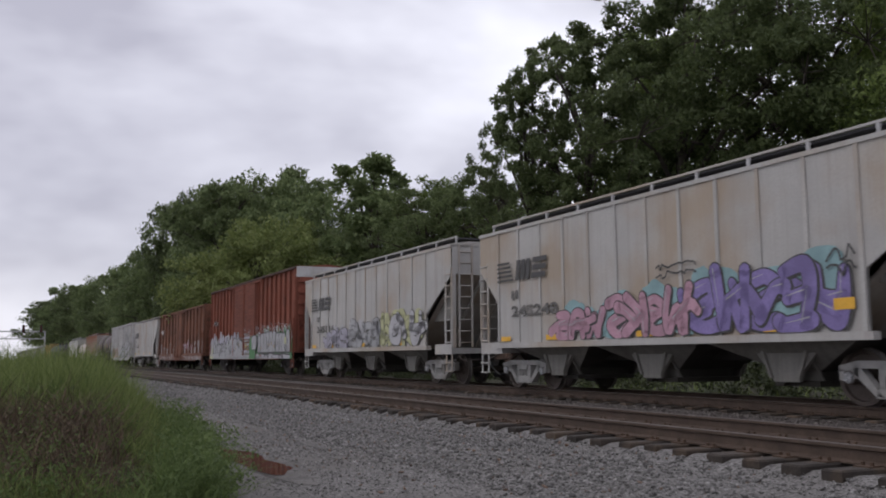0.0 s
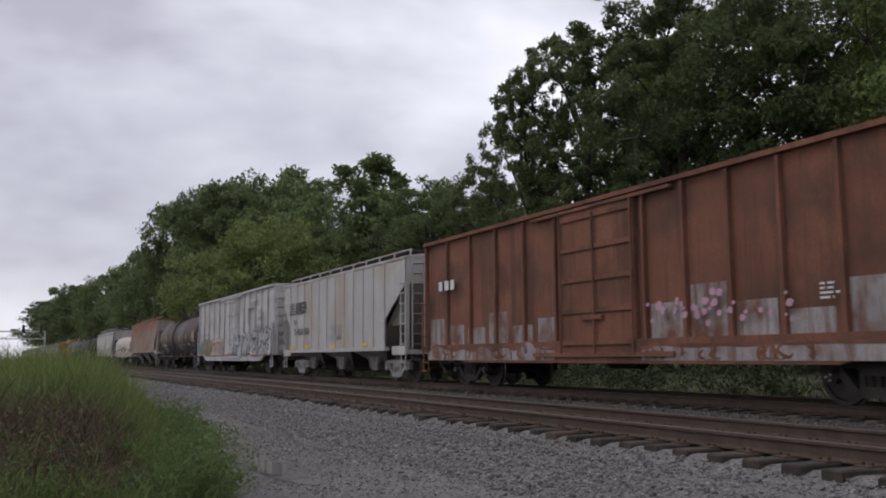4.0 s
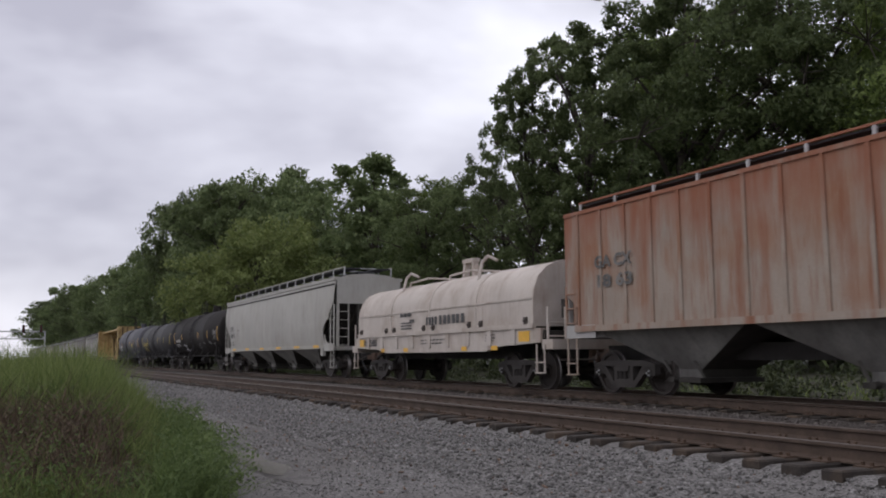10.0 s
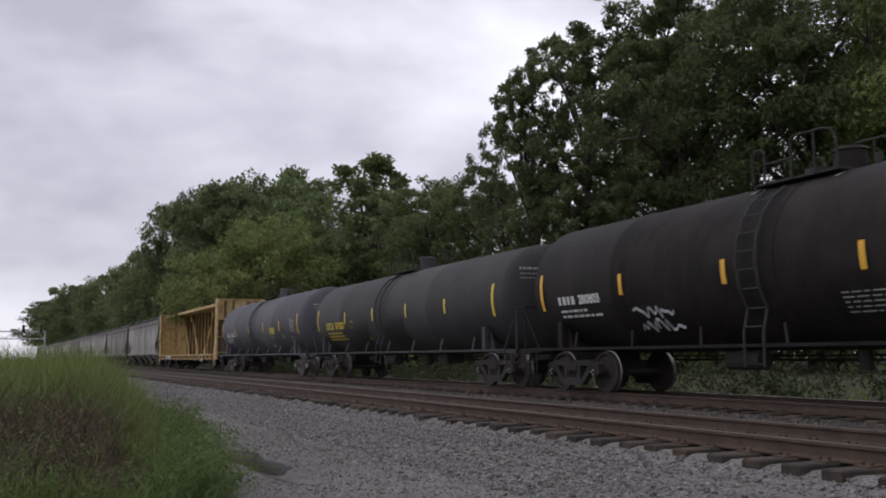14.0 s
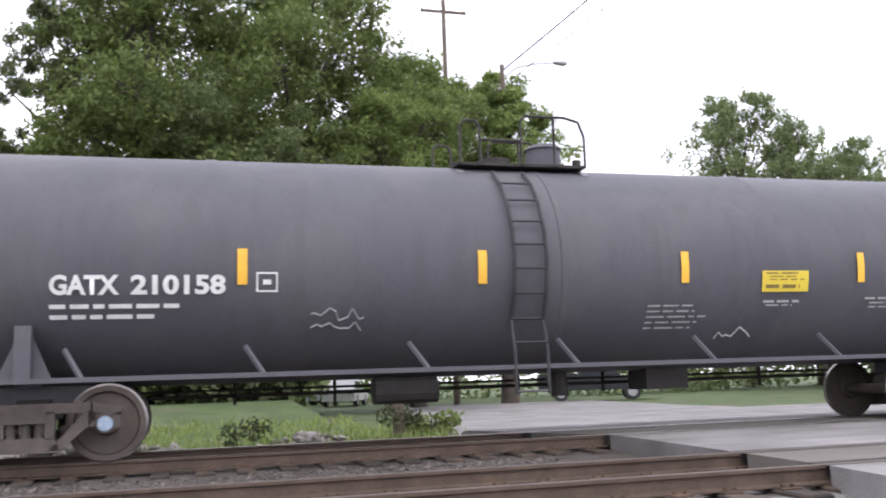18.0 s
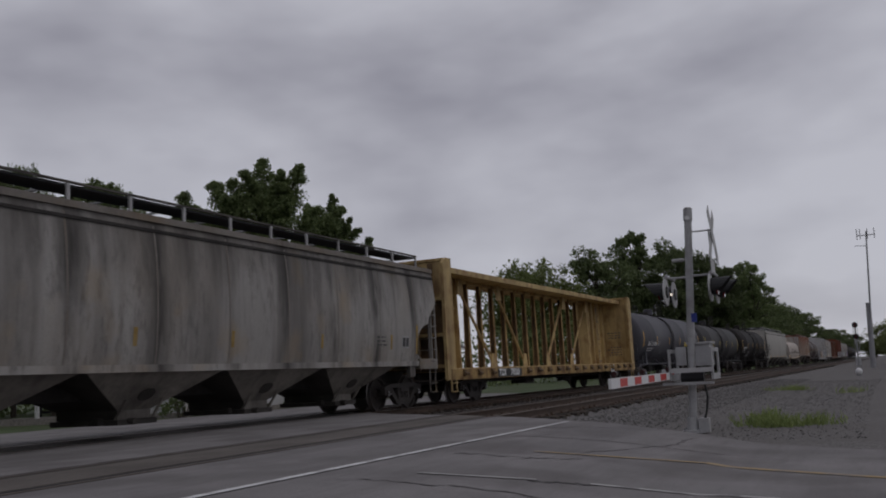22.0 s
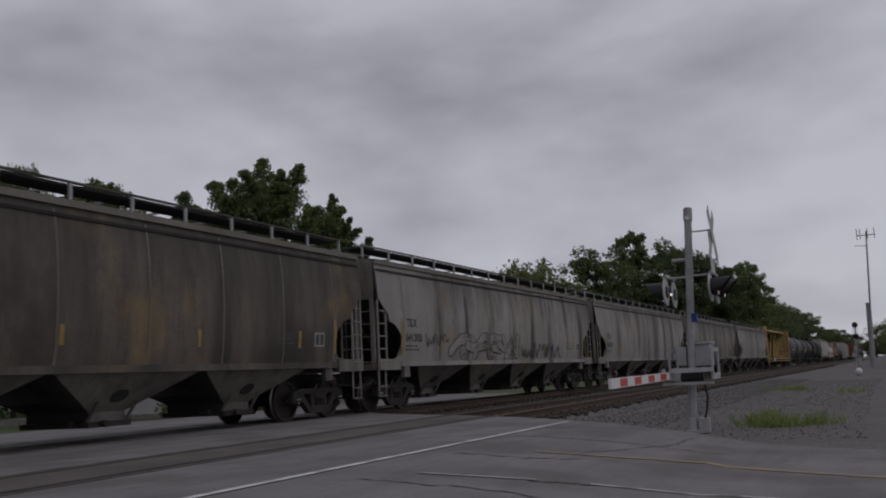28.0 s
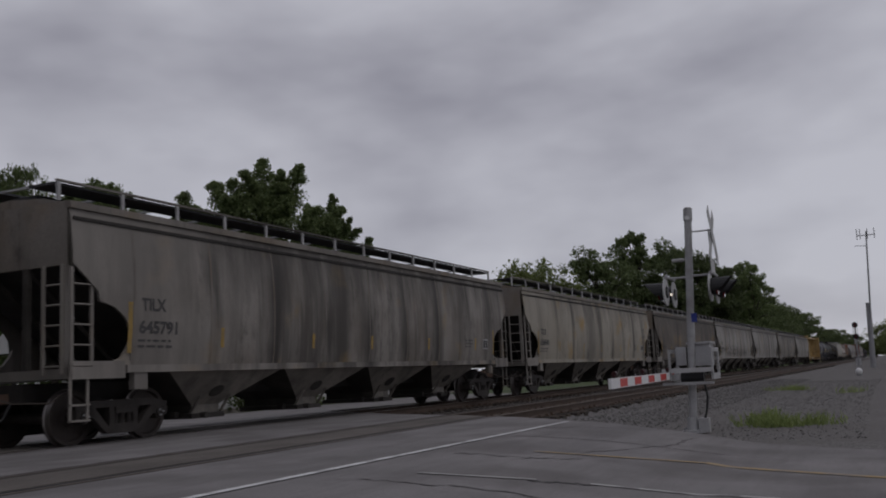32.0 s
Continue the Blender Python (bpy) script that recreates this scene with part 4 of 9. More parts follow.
def build_trees():
    for i, (x, y, top, w, kind) in enumerate(TREES):
        far_off = math.hypot(x, y) - (12 if kind == "spiky" else 0)
        trunk, crown = tree_kind(kind, 0 if far_off < 54 else 1 if far_off < 78 else 2)
        h0, w0 = {"oak": (18, 13), "gappy": (18, 12), "maple": (18, 12), "round": (12, 13), "slim": (17, 8), "spiky": (16, 9.5)}[kind]
        z = ground_height(x, y) - 0.05
        top += 0.9 if x < -90 else 0.0
        ob = thing("tree", {"oak": "tall dark green broadleaf tree beside the line", "gappy": "tall open-crowned broadleaf tree with sky showing through",
                            "maple": "tall mid-green broadleaf tree in the wood", "round": "low rounded yellow-green tree beside the line",
                            "slim": "slender tall broadleaf tree", "spiky": "ragged dark tree with upright branches behind the line"}[kind], "tree", "trees along the line")
        ob.matrix_basis = Matrix.LocRotScale((x, y, z), Euler((0, 0, i * 2.39)), ((w / w0), (w / w0), (top - z) / h0))
        part("trunk", trunk, None, ob)
        part("crown", crown, None, ob)


build_trees()


# ---- freight cars: x runs forward along the car, y = -1.5 is the side towards the road, z = 0 the rail top
def flat_side(z):
    return -1.5


def on_side(g, x0, x1, z0, z1, side_of, lift=0.006, m=0, n=4):
    """A painted patch that follows the car's side."""
    lift += 0.016 if side_of is tank_side else 0.0
    return g.sheet(lambda a, b: (x0 + (x1 - x0) * a, side_of(z0 + (z1 - z0) * b) - lift, z0 + (z1 - z0) * b), 1, n, m)


def lettering(text, x, z, size, side_of, material, parent, lift=0.007, width=None):
    lift += 0.016 if side_of is tank_side else 0.0
    cu = bpy.data.curves.new("lettering", "FONT")
    cu.body, cu.size, cu.resolution_u, cu.offset = text, size * 1.38, 3, size * 0.05
    tmp = bpy.data.objects.new("lettering", cu)
    me = bpy.data.meshes.new_from_object(tmp)
    bpy.data.objects.remove(tmp)
    xs = [v.co.x for v in me.vertices]
    k = width / (max(xs) - min(xs)) if width else 1.0
    x_min = min(xs)
    for v in me.vertices:
        px, pz = x + (v.co.x - x_min) * k, z + v.co.y
        v.co = (px, side_of(pz) - lift, pz)
    me.materials.clear()
    me.materials.append(material)
    ob = part("lettering", me, None, parent)
    return ob


def mark_blocks(g, x, z, w, h, count, side_of, m=0, lift=0.007):
    """An owner's mark, as plain upright blocks of its size."""
    step = w / count
    for i in range(count):
        a = x + i * step
        on_side(g, a, a + step * (0.72 if i % 2 else 0.62), z, z + h * 0.92, side_of, lift, m, 3)


def small_print(g, x, z, w, lines, side_of, m=0, seed=1, pitch=0.075, h=0.035, lift=0.006):
    r = random.Random(seed)
    for i in range(lines):
        a = x
        end = x + w * r.uniform(0.6, 1.0)
        while a < end:
            b = min(end, a + r.uniform(0.08, 0.3))
            on_side(g, a, b, z - i * pitch - h, z - i * pitch, side_of, lift, m, 1)
            a = b + 0.05


def ribbon(g, pts, radii, lift, side_of, low, steps=6):
    """A brushed band along a smooth curve through pts, its half width running through radii; rounded ends."""
    n = len(pts)
    line, rad = [], []
    for i in range(n - 1):
        p0, p1, p2, p3 = pts[max(i - 1, 0)], pts[i], pts[i + 1], pts[min(i + 2, n - 1)]
        for k in range(steps + (i == n - 2)):
            t = k / steps
            line.append(tuple(0.5 * (2 * p1[j] + (p2[j] - p0[j]) * t + (2 * p0[j] - 5 * p1[j] + 4 * p2[j] - p3[j]) * t * t + (3 * p1[j] - p0[j] - 3 * p2[j] + p3[j]) * t ** 3) for j in (0, 1)))
            rad.append(radii[i] + (radii[i + 1] - radii[i]) * t)
    base = len(g.v)
    for i, (x, z) in enumerate(line):
        (ax, az), (bx, bz) = line[max(i - 1, 0)], line[min(i + 1, len(line) - 1)]
        q = math.hypot(bx - ax, bz - az) or 1.0
        nx, nz = -(bz - az) / q * rad[i], (bx - ax) / q * rad[i]
        for px, pz in ((x + nx, z + nz), (x - nx, z - nz)):
            pz = max(pz, low)
            g.v.append((px, side_of(pz) - lift, pz))
        if i:
            k = base + 2 * i
            g.f.append((k - 2, k - 1, k + 1, k))
            g.m.append(0)
    for (x, z), rr in ((line[0], rad[0]), (line[-1], rad[-1])):
        ring = [(x + rr * math.cos(a * math.pi / 5), max(low, z + rr * math.sin(a * math.pi / 5))) for a in range(10)]
        g.add([(px, side_of(pz) - lift, pz) for px, pz in ring], [tuple(range(10))])


# skeletons of painted figures in a unit cell: linked strokes that form no letter
FIGURES = (
    (((0.15, 0.0), (0.2, 0.55), (0.3, 0.95), (0.6, 0.9), (0.75, 0.5), (0.85, 0.0)), ((0.1, 0.45), (0.5, 0.5), (1.0, 0.35))),
    (((0.9, 0.85), (0.45, 0.98), (0.15, 0.72), (0.5, 0.5), (0.85, 0.28), (0.5, 0.03), (0.05, 0.12)),),
    (((0.15, 1.0), (0.2, 0.4), (0.3, 0.05), (0.65, 0.1), (0.8, 0.5), (0.95, 0.95)), ((0.25, 0.55), (0.6, 0.4))),
    (((0.2, 0.0), (0.15, 0.5), (0.25, 1.0)), ((0.2, 0.5), (0.55, 0.72), (0.95, 1.0)), ((0.3, 0.5), (0.6, 0.25), (1.0, 0.0))),
    (((0.75, 0.95), (0.3, 0.85), (0.1, 0.5), (0.3, 0.1), (0.75, 0.08), (0.9, 0.4), (0.6, 0.5)), ((0.55, 1.0), (0.95, 0.75))),
    (((0.1, 0.0), (0.15, 0.6), (0.2, 0.95), (0.5, 0.45), (0.8, 0.98), (0.85, 0.5), (0.95, 0.0)),),
    (((0.2, 0.95), (0.15, 0.4), (0.3, 0.05), (0.8, 0.1)), ((0.1, 0.9), (0.55, 1.0), (0.9, 0.88)), ((0.2, 0.5), (0.7, 0.55))),
)


def spray(parent, x0, x1, z0, z1, side_of, fill, edge, seed, count, back=None, second=None, rim_w=0.03):
    """Unreadable spray-painted piece: plump linked strokes with a dark outline, a pale highlight and a sprayed cloud behind."""
    r = random.Random(seed)
    w, h = (x1 - x0) / count, z1 - z0
    last = -1
    for k in range(count):
        cloud = Geo()
        lift = 0.009 + 0.009 * (k % 2)
        hk = h * r.uniform(0.78, 1.0)
        ox, lean = x0 + k * w - 0.06 * w, r.uniform(-0.12, 0.18)
        if back:
            for i in range(4):
                ax, rad = ox + w * r.uniform(0, 1), h * r.uniform(0.16, 0.3)
                az = z0 + rad * 0.8 + (h - rad * 1.3) * r.random()
                ring = [(ax + rad * 1.3 * math.cos(2 * math.pi * j / 14) * r.uniform(0.85, 1.1), max(z0, az + rad * math.sin(2 * math.pi * j / 14) * r.uniform(0.85, 1.1))) for j in range(14)]
                cloud.add([(px, side_of(pz) - 0.001 - 0.001 * i, pz) for px, pz in ring], [tuple(range(14))])
            part("paint_cloud", cloud, M[back], parent)
        pick = r.choice([i for i in range(len(FIGURES)) if i != last])
        last = pick
        thick = min(w * 0.17, h * 0.13)
        flip, over = r.random() < 0.6, r.random() < 0.5
        tail = ((r.uniform(0.3, 0.7), r.uniform(0.2, 0.8)), (0.95, r.uniform(0.3, 0.7)), (1.3, r.uniform(0.05, 0.95)))
        for stroke in FIGURES[pick] + (tail,):
            stroke = [(1 - a if flip else a, 1 - b if over else b) for a, b in stroke]
            pts = [(ox + w * (-0.06 + 1.2 * (a + lean * (b - 0.5)) + r.uniform(-0.08, 0.08)), z0 + thick * 0.7 + (hk - thick * 1.5) * (b + r.uniform(-0.04, 0.04))) for a, b in stroke]
            rad = [thick * r.uniform(0.75, 1.25) for _ in pts]
            top, under, shine = Geo(), Geo(), Geo()
            ribbon(under, [(a + rim_w * 0.8, b - rim_w * 0.6) for a, b in pts], [q + rim_w for q in rad], lift, side_of, z0)
            ribbon(under, pts, [q + rim_w * 0.9 for q in rad], lift, side_of, z0)
            ribbon(top, pts, rad, lift + 0.004, side_of, z0)
            ribbon(shine, [(a - thick * 0.4, b + thick * 0.35) for a, b in pts[:2]], [0.012, 0.004], lift + 0.008, side_of, z0, 4)
            rim = part("painted_shape", under, M[edge], parent)
            part("shape_fill", top, M[second if second and k % 2 else fill], rim)
            part("shape_line", shine, M["g_white"], rim)


def paint_band(parent, x0, x1, z0, z1, side_of, fill, edge, seed, lumps, lift=0.004):
    """A sprayed field with an uneven, lobed crest and a brushed outline that wanders inside it."""
    r = random.Random(int(seed * 100) + lumps)
    cuts = [0.0]
    for i in range(lumps):
        cuts.append(cuts[-1] + r.uniform(0.5, 1.6))
    cuts = [c / cuts[-1] for c in cuts]
    peak = [r.uniform(0.62, 1.0) for _ in range(lumps)]
    skew = [r.uniform(0.3, 0.7) for _ in range(lumps)]

    def crest(a):
        i = max(k for k in range(lumps) if cuts[k] <= a + 1e-6)
        q = (a - cuts[i]) / max(1e-6, cuts[i + 1] - cuts[i])
        q = 0.5 * q / skew[i] if q < skew[i] else 0.5 + 0.5 * (q - skew[i]) / (1 - skew[i])
        return z0 + (z1 - z0) * (0.55 + (peak[i] - 0.55) * max(0.0, math.sin(math.pi * min(1.0, q))) ** 0.7)

    g = Geo()
    n = lumps * 10
    for i in range(n + 1):
        a = i / n
        for j in range(7):
            z = z0 + (crest(a) - z0) * j / 6
            g.v.append((x0 + (x1 - x0) * a, side_of(z) - lift, z))
    for i in range(n):
        for j in range(6):
            k = i * 7 + j
            g.f.append((k, k + 7, k + 8, k + 1))
            g.m.append(0)
    field = part("paint_field", g, M[fill], parent)
    line = Geo()
    pts = [(x0 + (x1 - x0) * (i / (2 * lumps)), crest(i / (2 * lumps)) - (0.03 if i % 2 else 0.0)) for i in range(2 * lumps + 1)]
    ribbon(line, pts, [r.uniform(0.02, 0.05) for _ in pts], lift + 0.004, side_of, z0, 5)
    for k in range(3 * lumps):
        a = r.uniform(0.03, 0.93)
        x, z = x0 + (x1 - x0) * a, z0 + (crest(a) - z0) * r.uniform(0.3, 0.8)
        w, h = 0.12 + 0.2 * r.random(), 0.15 + 0.25 * r.random()
        ribbon(line, [(x, z + h / 2), (x + w * r.uniform(-0.6, 1), z), (x + w * 0.4, z - h / 2), (x + w * r.uniform(0.3, 1.4), z - h * 0.2)], [0.012, 0.035, 0.03, 0.01], lift + 0.006, side_of, z0 + 0.02, 5)
    part("paint_outline", line, M[edge], field)


def plump(parent, x0, x1, z0, z1, side_of, fill, edge, seed, count, lift):
    """Swollen, overlapping sprayed lumps with flat feet, dark outlines, slits and small dark cores; no letters."""
    r = random.Random(seed)
    w = (x1 - x0) / count
    for k in range(count):
        cx, hw, top = x0 + (k + 0.5) * w, w * r.uniform(0.5, 0.6), z0 + (z1 - z0) * r.uniform(0.84, 1.0)
        lean, high = r.uniform(-0.1, 0.1), lift + 0.007 * (k % 3)
        rim, face, marks = Geo(), Geo(), Geo()
        for geo, grow, up in ((rim, 0.055, high), (face, 0.0, high + 0.003)):
            ring = []
            for i in range(22):
                a = 2 * math.pi * i / 22
                c, sn = math.cos(a), math.sin(a)
                px = (abs(c) ** 0.6) * (1 if c > 0 else -1) * (hw + grow) * (0.92 + 0.12 * math.sin(3 * a + k))
                pz = (abs(sn) ** 0.6) * (1 if sn > 0 else -1) * ((top - z0) / 2 + grow)
                z = max(z0 - grow, (top + z0) / 2 + pz * 1.1 - 0.05 * (top - z0))
                ring.append((cx + px + lean * (z - z0), side_of(z) - up, z))
            geo.add(ring, [tuple(range(22))])
        for i in range(2):
            qx = cx + hw * r.uniform(-0.5, 0.5)
            qz = z0 + (top - z0) * r.uniform(0.25, 0.8)
            ribbon(marks, [(qx, qz), (qx + r.uniform(-0.03, 0.03), qz - 0.12), (qx + r.uniform(-0.05, 0.05), qz - r.uniform(0.2, 0.35))], [0.01, 0.035, 0.012], high + 0.006, side_of, z0, 4)
        lump = part("painted_shape", rim, M[edge], parent)
        part("shape_fill", face, M[fill], lump)
        part("shape_line", marks, M[edge], lump)


def speckle(parent, x0, x1, z0, z1, side_of, material, seed, count, lift, low=0.02, high=0.06):
    """Dabs of sprayed paint scattered over a strip, denser in its middle."""
    r = random.Random(seed)
    g = Geo()
    for i in range(count):
        x, z, q = r.uniform(x0, x1), z0 + (z1 - z0) * (r.random() + r.random()) / 2, r.uniform(low, high)
        g.add([(x + q * 1.3 * math.cos(a) * r.uniform(0.8, 1.1), side_of(z) - lift - 0.0004 * (i % 12), z + q * math.sin(a)) for a in (0.3, 1.2, 2.2, 3.3, 4.2, 5.3)], [(0, 1, 2, 3, 4, 5)])
    tagged(part("paint_specks", g, M[material], parent), kind="stuff")


def scrawl(parent, x0, x1, z0, z1, side_of, material, seed, rows=2, rad=0.018):
    r = random.Random(seed)
    g = Geo()
    for k in range(rows):
        x, z = x0, z0 + (z1 - z0) * (k + 0.5) / rows
        pts = []
        while x < x1:
            pts.append((x, z + r.uniform(-0.5, 0.5) * (z1 - z0) / rows))
            x += r.uniform(0.03, 0.12)
        for (ax, az), (bx, bz) in zip(pts, pts[1:]):
            d = Vector((bx - ax, bz - az)).normalized()
            px, pz = -d.y * rad, d.x * rad
            g.add([(ax + px, side_of(az) - 0.03, az + pz), (ax - px, side_of(az) - 0.03, az - pz), (bx - px, side_of(bz) - 0.03, bz - pz), (bx + px, side_of(bz) - 0.03, bz + pz)], [(0, 1, 2, 3)])
    tagged(part("scrawl", g, material, parent), kind="stuff")


# -- running gear
WHEEL_R = 0.457


def wheelset_mesh(cap, body):
    g = Geo()
    ring = [(-0.05, 0.0), (-0.05, 0.13), (-0.01, 0.16), (-0.02, 0.37), (-0.066, 0.39), (-0.066, 0.40), (-0.07, 0.43), (-0.068, WHEEL_R), (0.03, WHEEL_R + 0.003),
            (0.042, WHEEL_R + 0.027), (0.062, WHEEL_R + 0.027), (0.07, 0.44), (0.07, 0.40), (0.03, 0.38), (0.02, 0.16), (0.09, 0.13), (0.09, 0.0)]
    n = 28
    for y, e in ((-0.752, -1), (0.752, 1)):
        base = len(g.v)
        for a, r_ in ring:
            g.v += [(r_ * math.cos(2 * math.pi * i / n), y - e * a, r_ * math.sin(2 * math.pi * i / n)) for i in range(n)]
        for j in range(len(ring) - 1):
            for i in range(n):
                q = (base + j * n + i, base + j * n + (i + 1) % n, base + (j + 1) * n + (i + 1) % n, base + (j + 1) * n + i)
                g.f.append(q if e > 0 else q[::-1])
                g.m.append(1 if j in (7, 8) else 0)
        g.cyl((0, y, 0), (0, y + e * 0.36, 0), 0.10, n=12)
        g.cyl((0, y + e * 0.20, 0), (0, y + e * 0.37, 0), 0.115, n=14, m=0)
        g.cyl((0, y + e * 0.37, 0), (0, y + e * 0.40, 0), 0.095, 0.085, n=14, m=2)
        for k in range(3):
            a = 2 * math.pi * k / 3
            g.cyl((0.055 * math.cos(a), y + e * 0.40, 0.055 * math.sin(a)), (0.055 * math.cos(a), y + e * 0.425, 0.055 * math.sin(a)), 0.018, n=6, m=3)
    g.cyl((0, -0.75, 0), (0, 0.75, 0), 0.09, n=12)
    return g.mesh("wheelset", [body, M["tread"], cap, M["alu"]], 40)


def sideframe_mesh(material):
    """Cast frame with a sloped bottom chord, two windows and a spring nest."""
    g = Geo()
    y0, y1 = -0.07, 0.07
    for s in (-1, 1):
        g.prism([(s * a, b) for a, b in ([(0.0, 0.60), (0.75, 0.60), (0.75, 0.72), (0.0, 0.72)] if s > 0 else [(0.75, 0.60), (0.0, 0.60), (0.0, 0.72), (0.75, 0.72)])], y0, y1)
        quad = [(0.72, 0.58), (1.06, 0.55), (1.08, 0.64), (0.72, 0.72)]
        diag = [(0.26, 0.17), (0.40, 0.17), (0.86, 0.58), (0.68, 0.62)]
        col = [(0.22, 0.30), (0.33, 0.30), (0.33, 0.62), (0.22, 0.62)]
        jaw = [(0.98, 0.40), (1.07, 0.42), (1.07, 0.60), (0.98, 0.58)]
        jaw2 = [(0.70, 0.44), (0.77, 0.44), (0.80, 0.60), (0.70, 0.60)]
        for q in (quad, diag, col, jaw, jaw2):
            pts = [(s * a, b) for a, b in q]
            g.prism(pts if s > 0 else pts[::-1], y0, y1)
    g.prism([(-0.40, 0.15), (0.40, 0.15), (0.33, 0.32), (-0.33, 0.32)], y0, y1)
    for x in (-0.16, 0.0, 0.16):
        for k in range(4):
            g.cyl((x, 0.0, 0.32 + 0.045 * k), (x, 0.0, 0.345 + 0.045 * k), 0.068, n=10)
        g.cyl((x, 0.0, 0.32), (x, 0.0, 0.5), 0.05, n=8)
    g.box(-0.22, 0.22, -0.10, 0.10, 0.49, 0.60)
    return g.mesh("side_frame", material, 40)


def truck_mesh(material):
    g = Geo()
    g.beam([(-1.0, 0.50), (1.0, 0.50), (0.9, 0.66), (0.25, 0.78), (-0.25, 0.78), (-0.9, 0.66)], -0.20, 0.20)
    g.cyl((0, 0, 0.7), (0, 0, 0.84), 0.2, n=14)
    for s in (-1, 1):
        g.box(s * 0.42 - 0.05, s * 0.42 + 0.05, -0.9, 0.9, 0.36, 0.44)
    return g.mesh("truck", material, 40)


GEAR = {}
for key, frame_m, cap_m in (("brown", "bogie_dark", "grime"), ("blue", "bogie", "cap_blue"), ("gray", "bogie_gray", "steel_gray")):
    GEAR[key] = (truck_mesh(M[frame_m]), sideframe_mesh(M[frame_m]), wheelset_mesh(M[cap_m], M["wheel_dark" if key == "brown" else "wheel"]))
wheelsets = []


def add_truck(car, x, key):
    t_me, s_me, w_me = GEAR[key]
    t = part("truck", t_me, None, car)
    t.matrix_basis = pose(x, 0, 0)
    for y in (-1.06, 1.06):
        part("side_frame", s_me, None, t).matrix_basis = pose(0, y, 0)
    for w in (-0.89, 0.89):
        ob = part("wheelset", w_me, None, t)
        ob.matrix_basis = pose(w, 0, WHEEL_R)
        wheelsets.append((ob, w))


def add_coupler(car, x, sgn, reach):
    """Coupler with knuckle, draft pocket, air hose and cut lever at one end."""
    g = Geo()
    g.box(min(x, x + sgn * reach), max(x, x + sgn * reach), -0.08, 0.08, 0.74, 0.90)
    k = x + sgn * reach
    g.prism([(k - 0.17, 0.66), (k + 0.17, 0.66), (k + 0.17, 0.98), (k - 0.17, 0.98)], -0.16, 0.14)
    g.cyl((k + sgn * 0.08, -0.12, 0.68), (k + sgn * 0.08, -0.12, 0.97), 0.08, n=10)
    part("coupler", g, M["coupler"], car, smooth=40)
    h = Geo()
    pts = [(x + sgn * 0.2, -0.35, 0.72), (x + sgn * 0.35, -0.36, 0.50), (x + sgn * (reach * 0.7), -0.3, 0.30), (x + sgn * (reach + 0.1), -0.2, 0.36)]
    h.pipe(pts, 0.025, 6)
    part("air_hose", h, M["black"], car)
    lv = Geo().pipe([(x + sgn * 0.1, -1.35, 0.85), (x + sgn * 0.22, -1.25, 0.72), (x + sgn * 0.3, -0.5, 0.74), (x + sgn * reach * 0.8, -0.15, 0.95)], 0.015, 5)
    part("cut_lever", lv, M["bogie"], car)


def add_ladder(car, x, y, z0, z1, width, material, along="x", step=0.33, r=0.018):
    g = Geo()
    d = Vector((width, 0, 0)) if along == "x" else Vector((0, width, 0))
    a = Vector((x, y, z0))
    for q in (a, a + d):
        g.box(q.x - 0.03, q.x + 0.03, q.y - 0.02, q.y + 0.02, z0 - 0.03, z1)
    z = z0 + 0.1
    while z < z1 - 0.04:
        g.pipe([(a.x, a.y - 0.03, z), (a.x + d.x, a.y + d.y - 0.03, z)], r, 5)
        z += step
    return part("ladder", g, material, car)


def add_step(car, x, y, material, z1=1.0, z0=0.42, w=0.36):
    g = Geo()
    for a in (0, w):
        g.box(x + a - 0.025, x + a + 0.025, y - 0.012, y + 0.012, z0, z1)
    for z in (z0, z0 + 0.25):
        g.box(x - 0.025, x + w + 0.025, y - 0.05, y + 0.03, z - 0.015, z + 0.015)
    return part("sill_step", g, material, car)


def add_sill(car, half, material, z0=0.72, z1=1.05, w=0.35):
    g = Geo()
    g.box(-half, half, -w, w, z0, z1)
    part("centre_sill", g, material, car)


def slope_low(x, half, cut_r, cut_f, base, ztop):
    """Height of the lower edge of a hopper's side at x; each cut lists (inset, z) from the end inwards."""
    d, cut = (x + half, cut_r) if x < 0 else (half - x, cut_f)
    xs_, zs_ = [c[0] for c in cut], [c[1] for c in cut]
    return float(np.interp(d, xs_, zs_)) if d < xs_[-1] else base


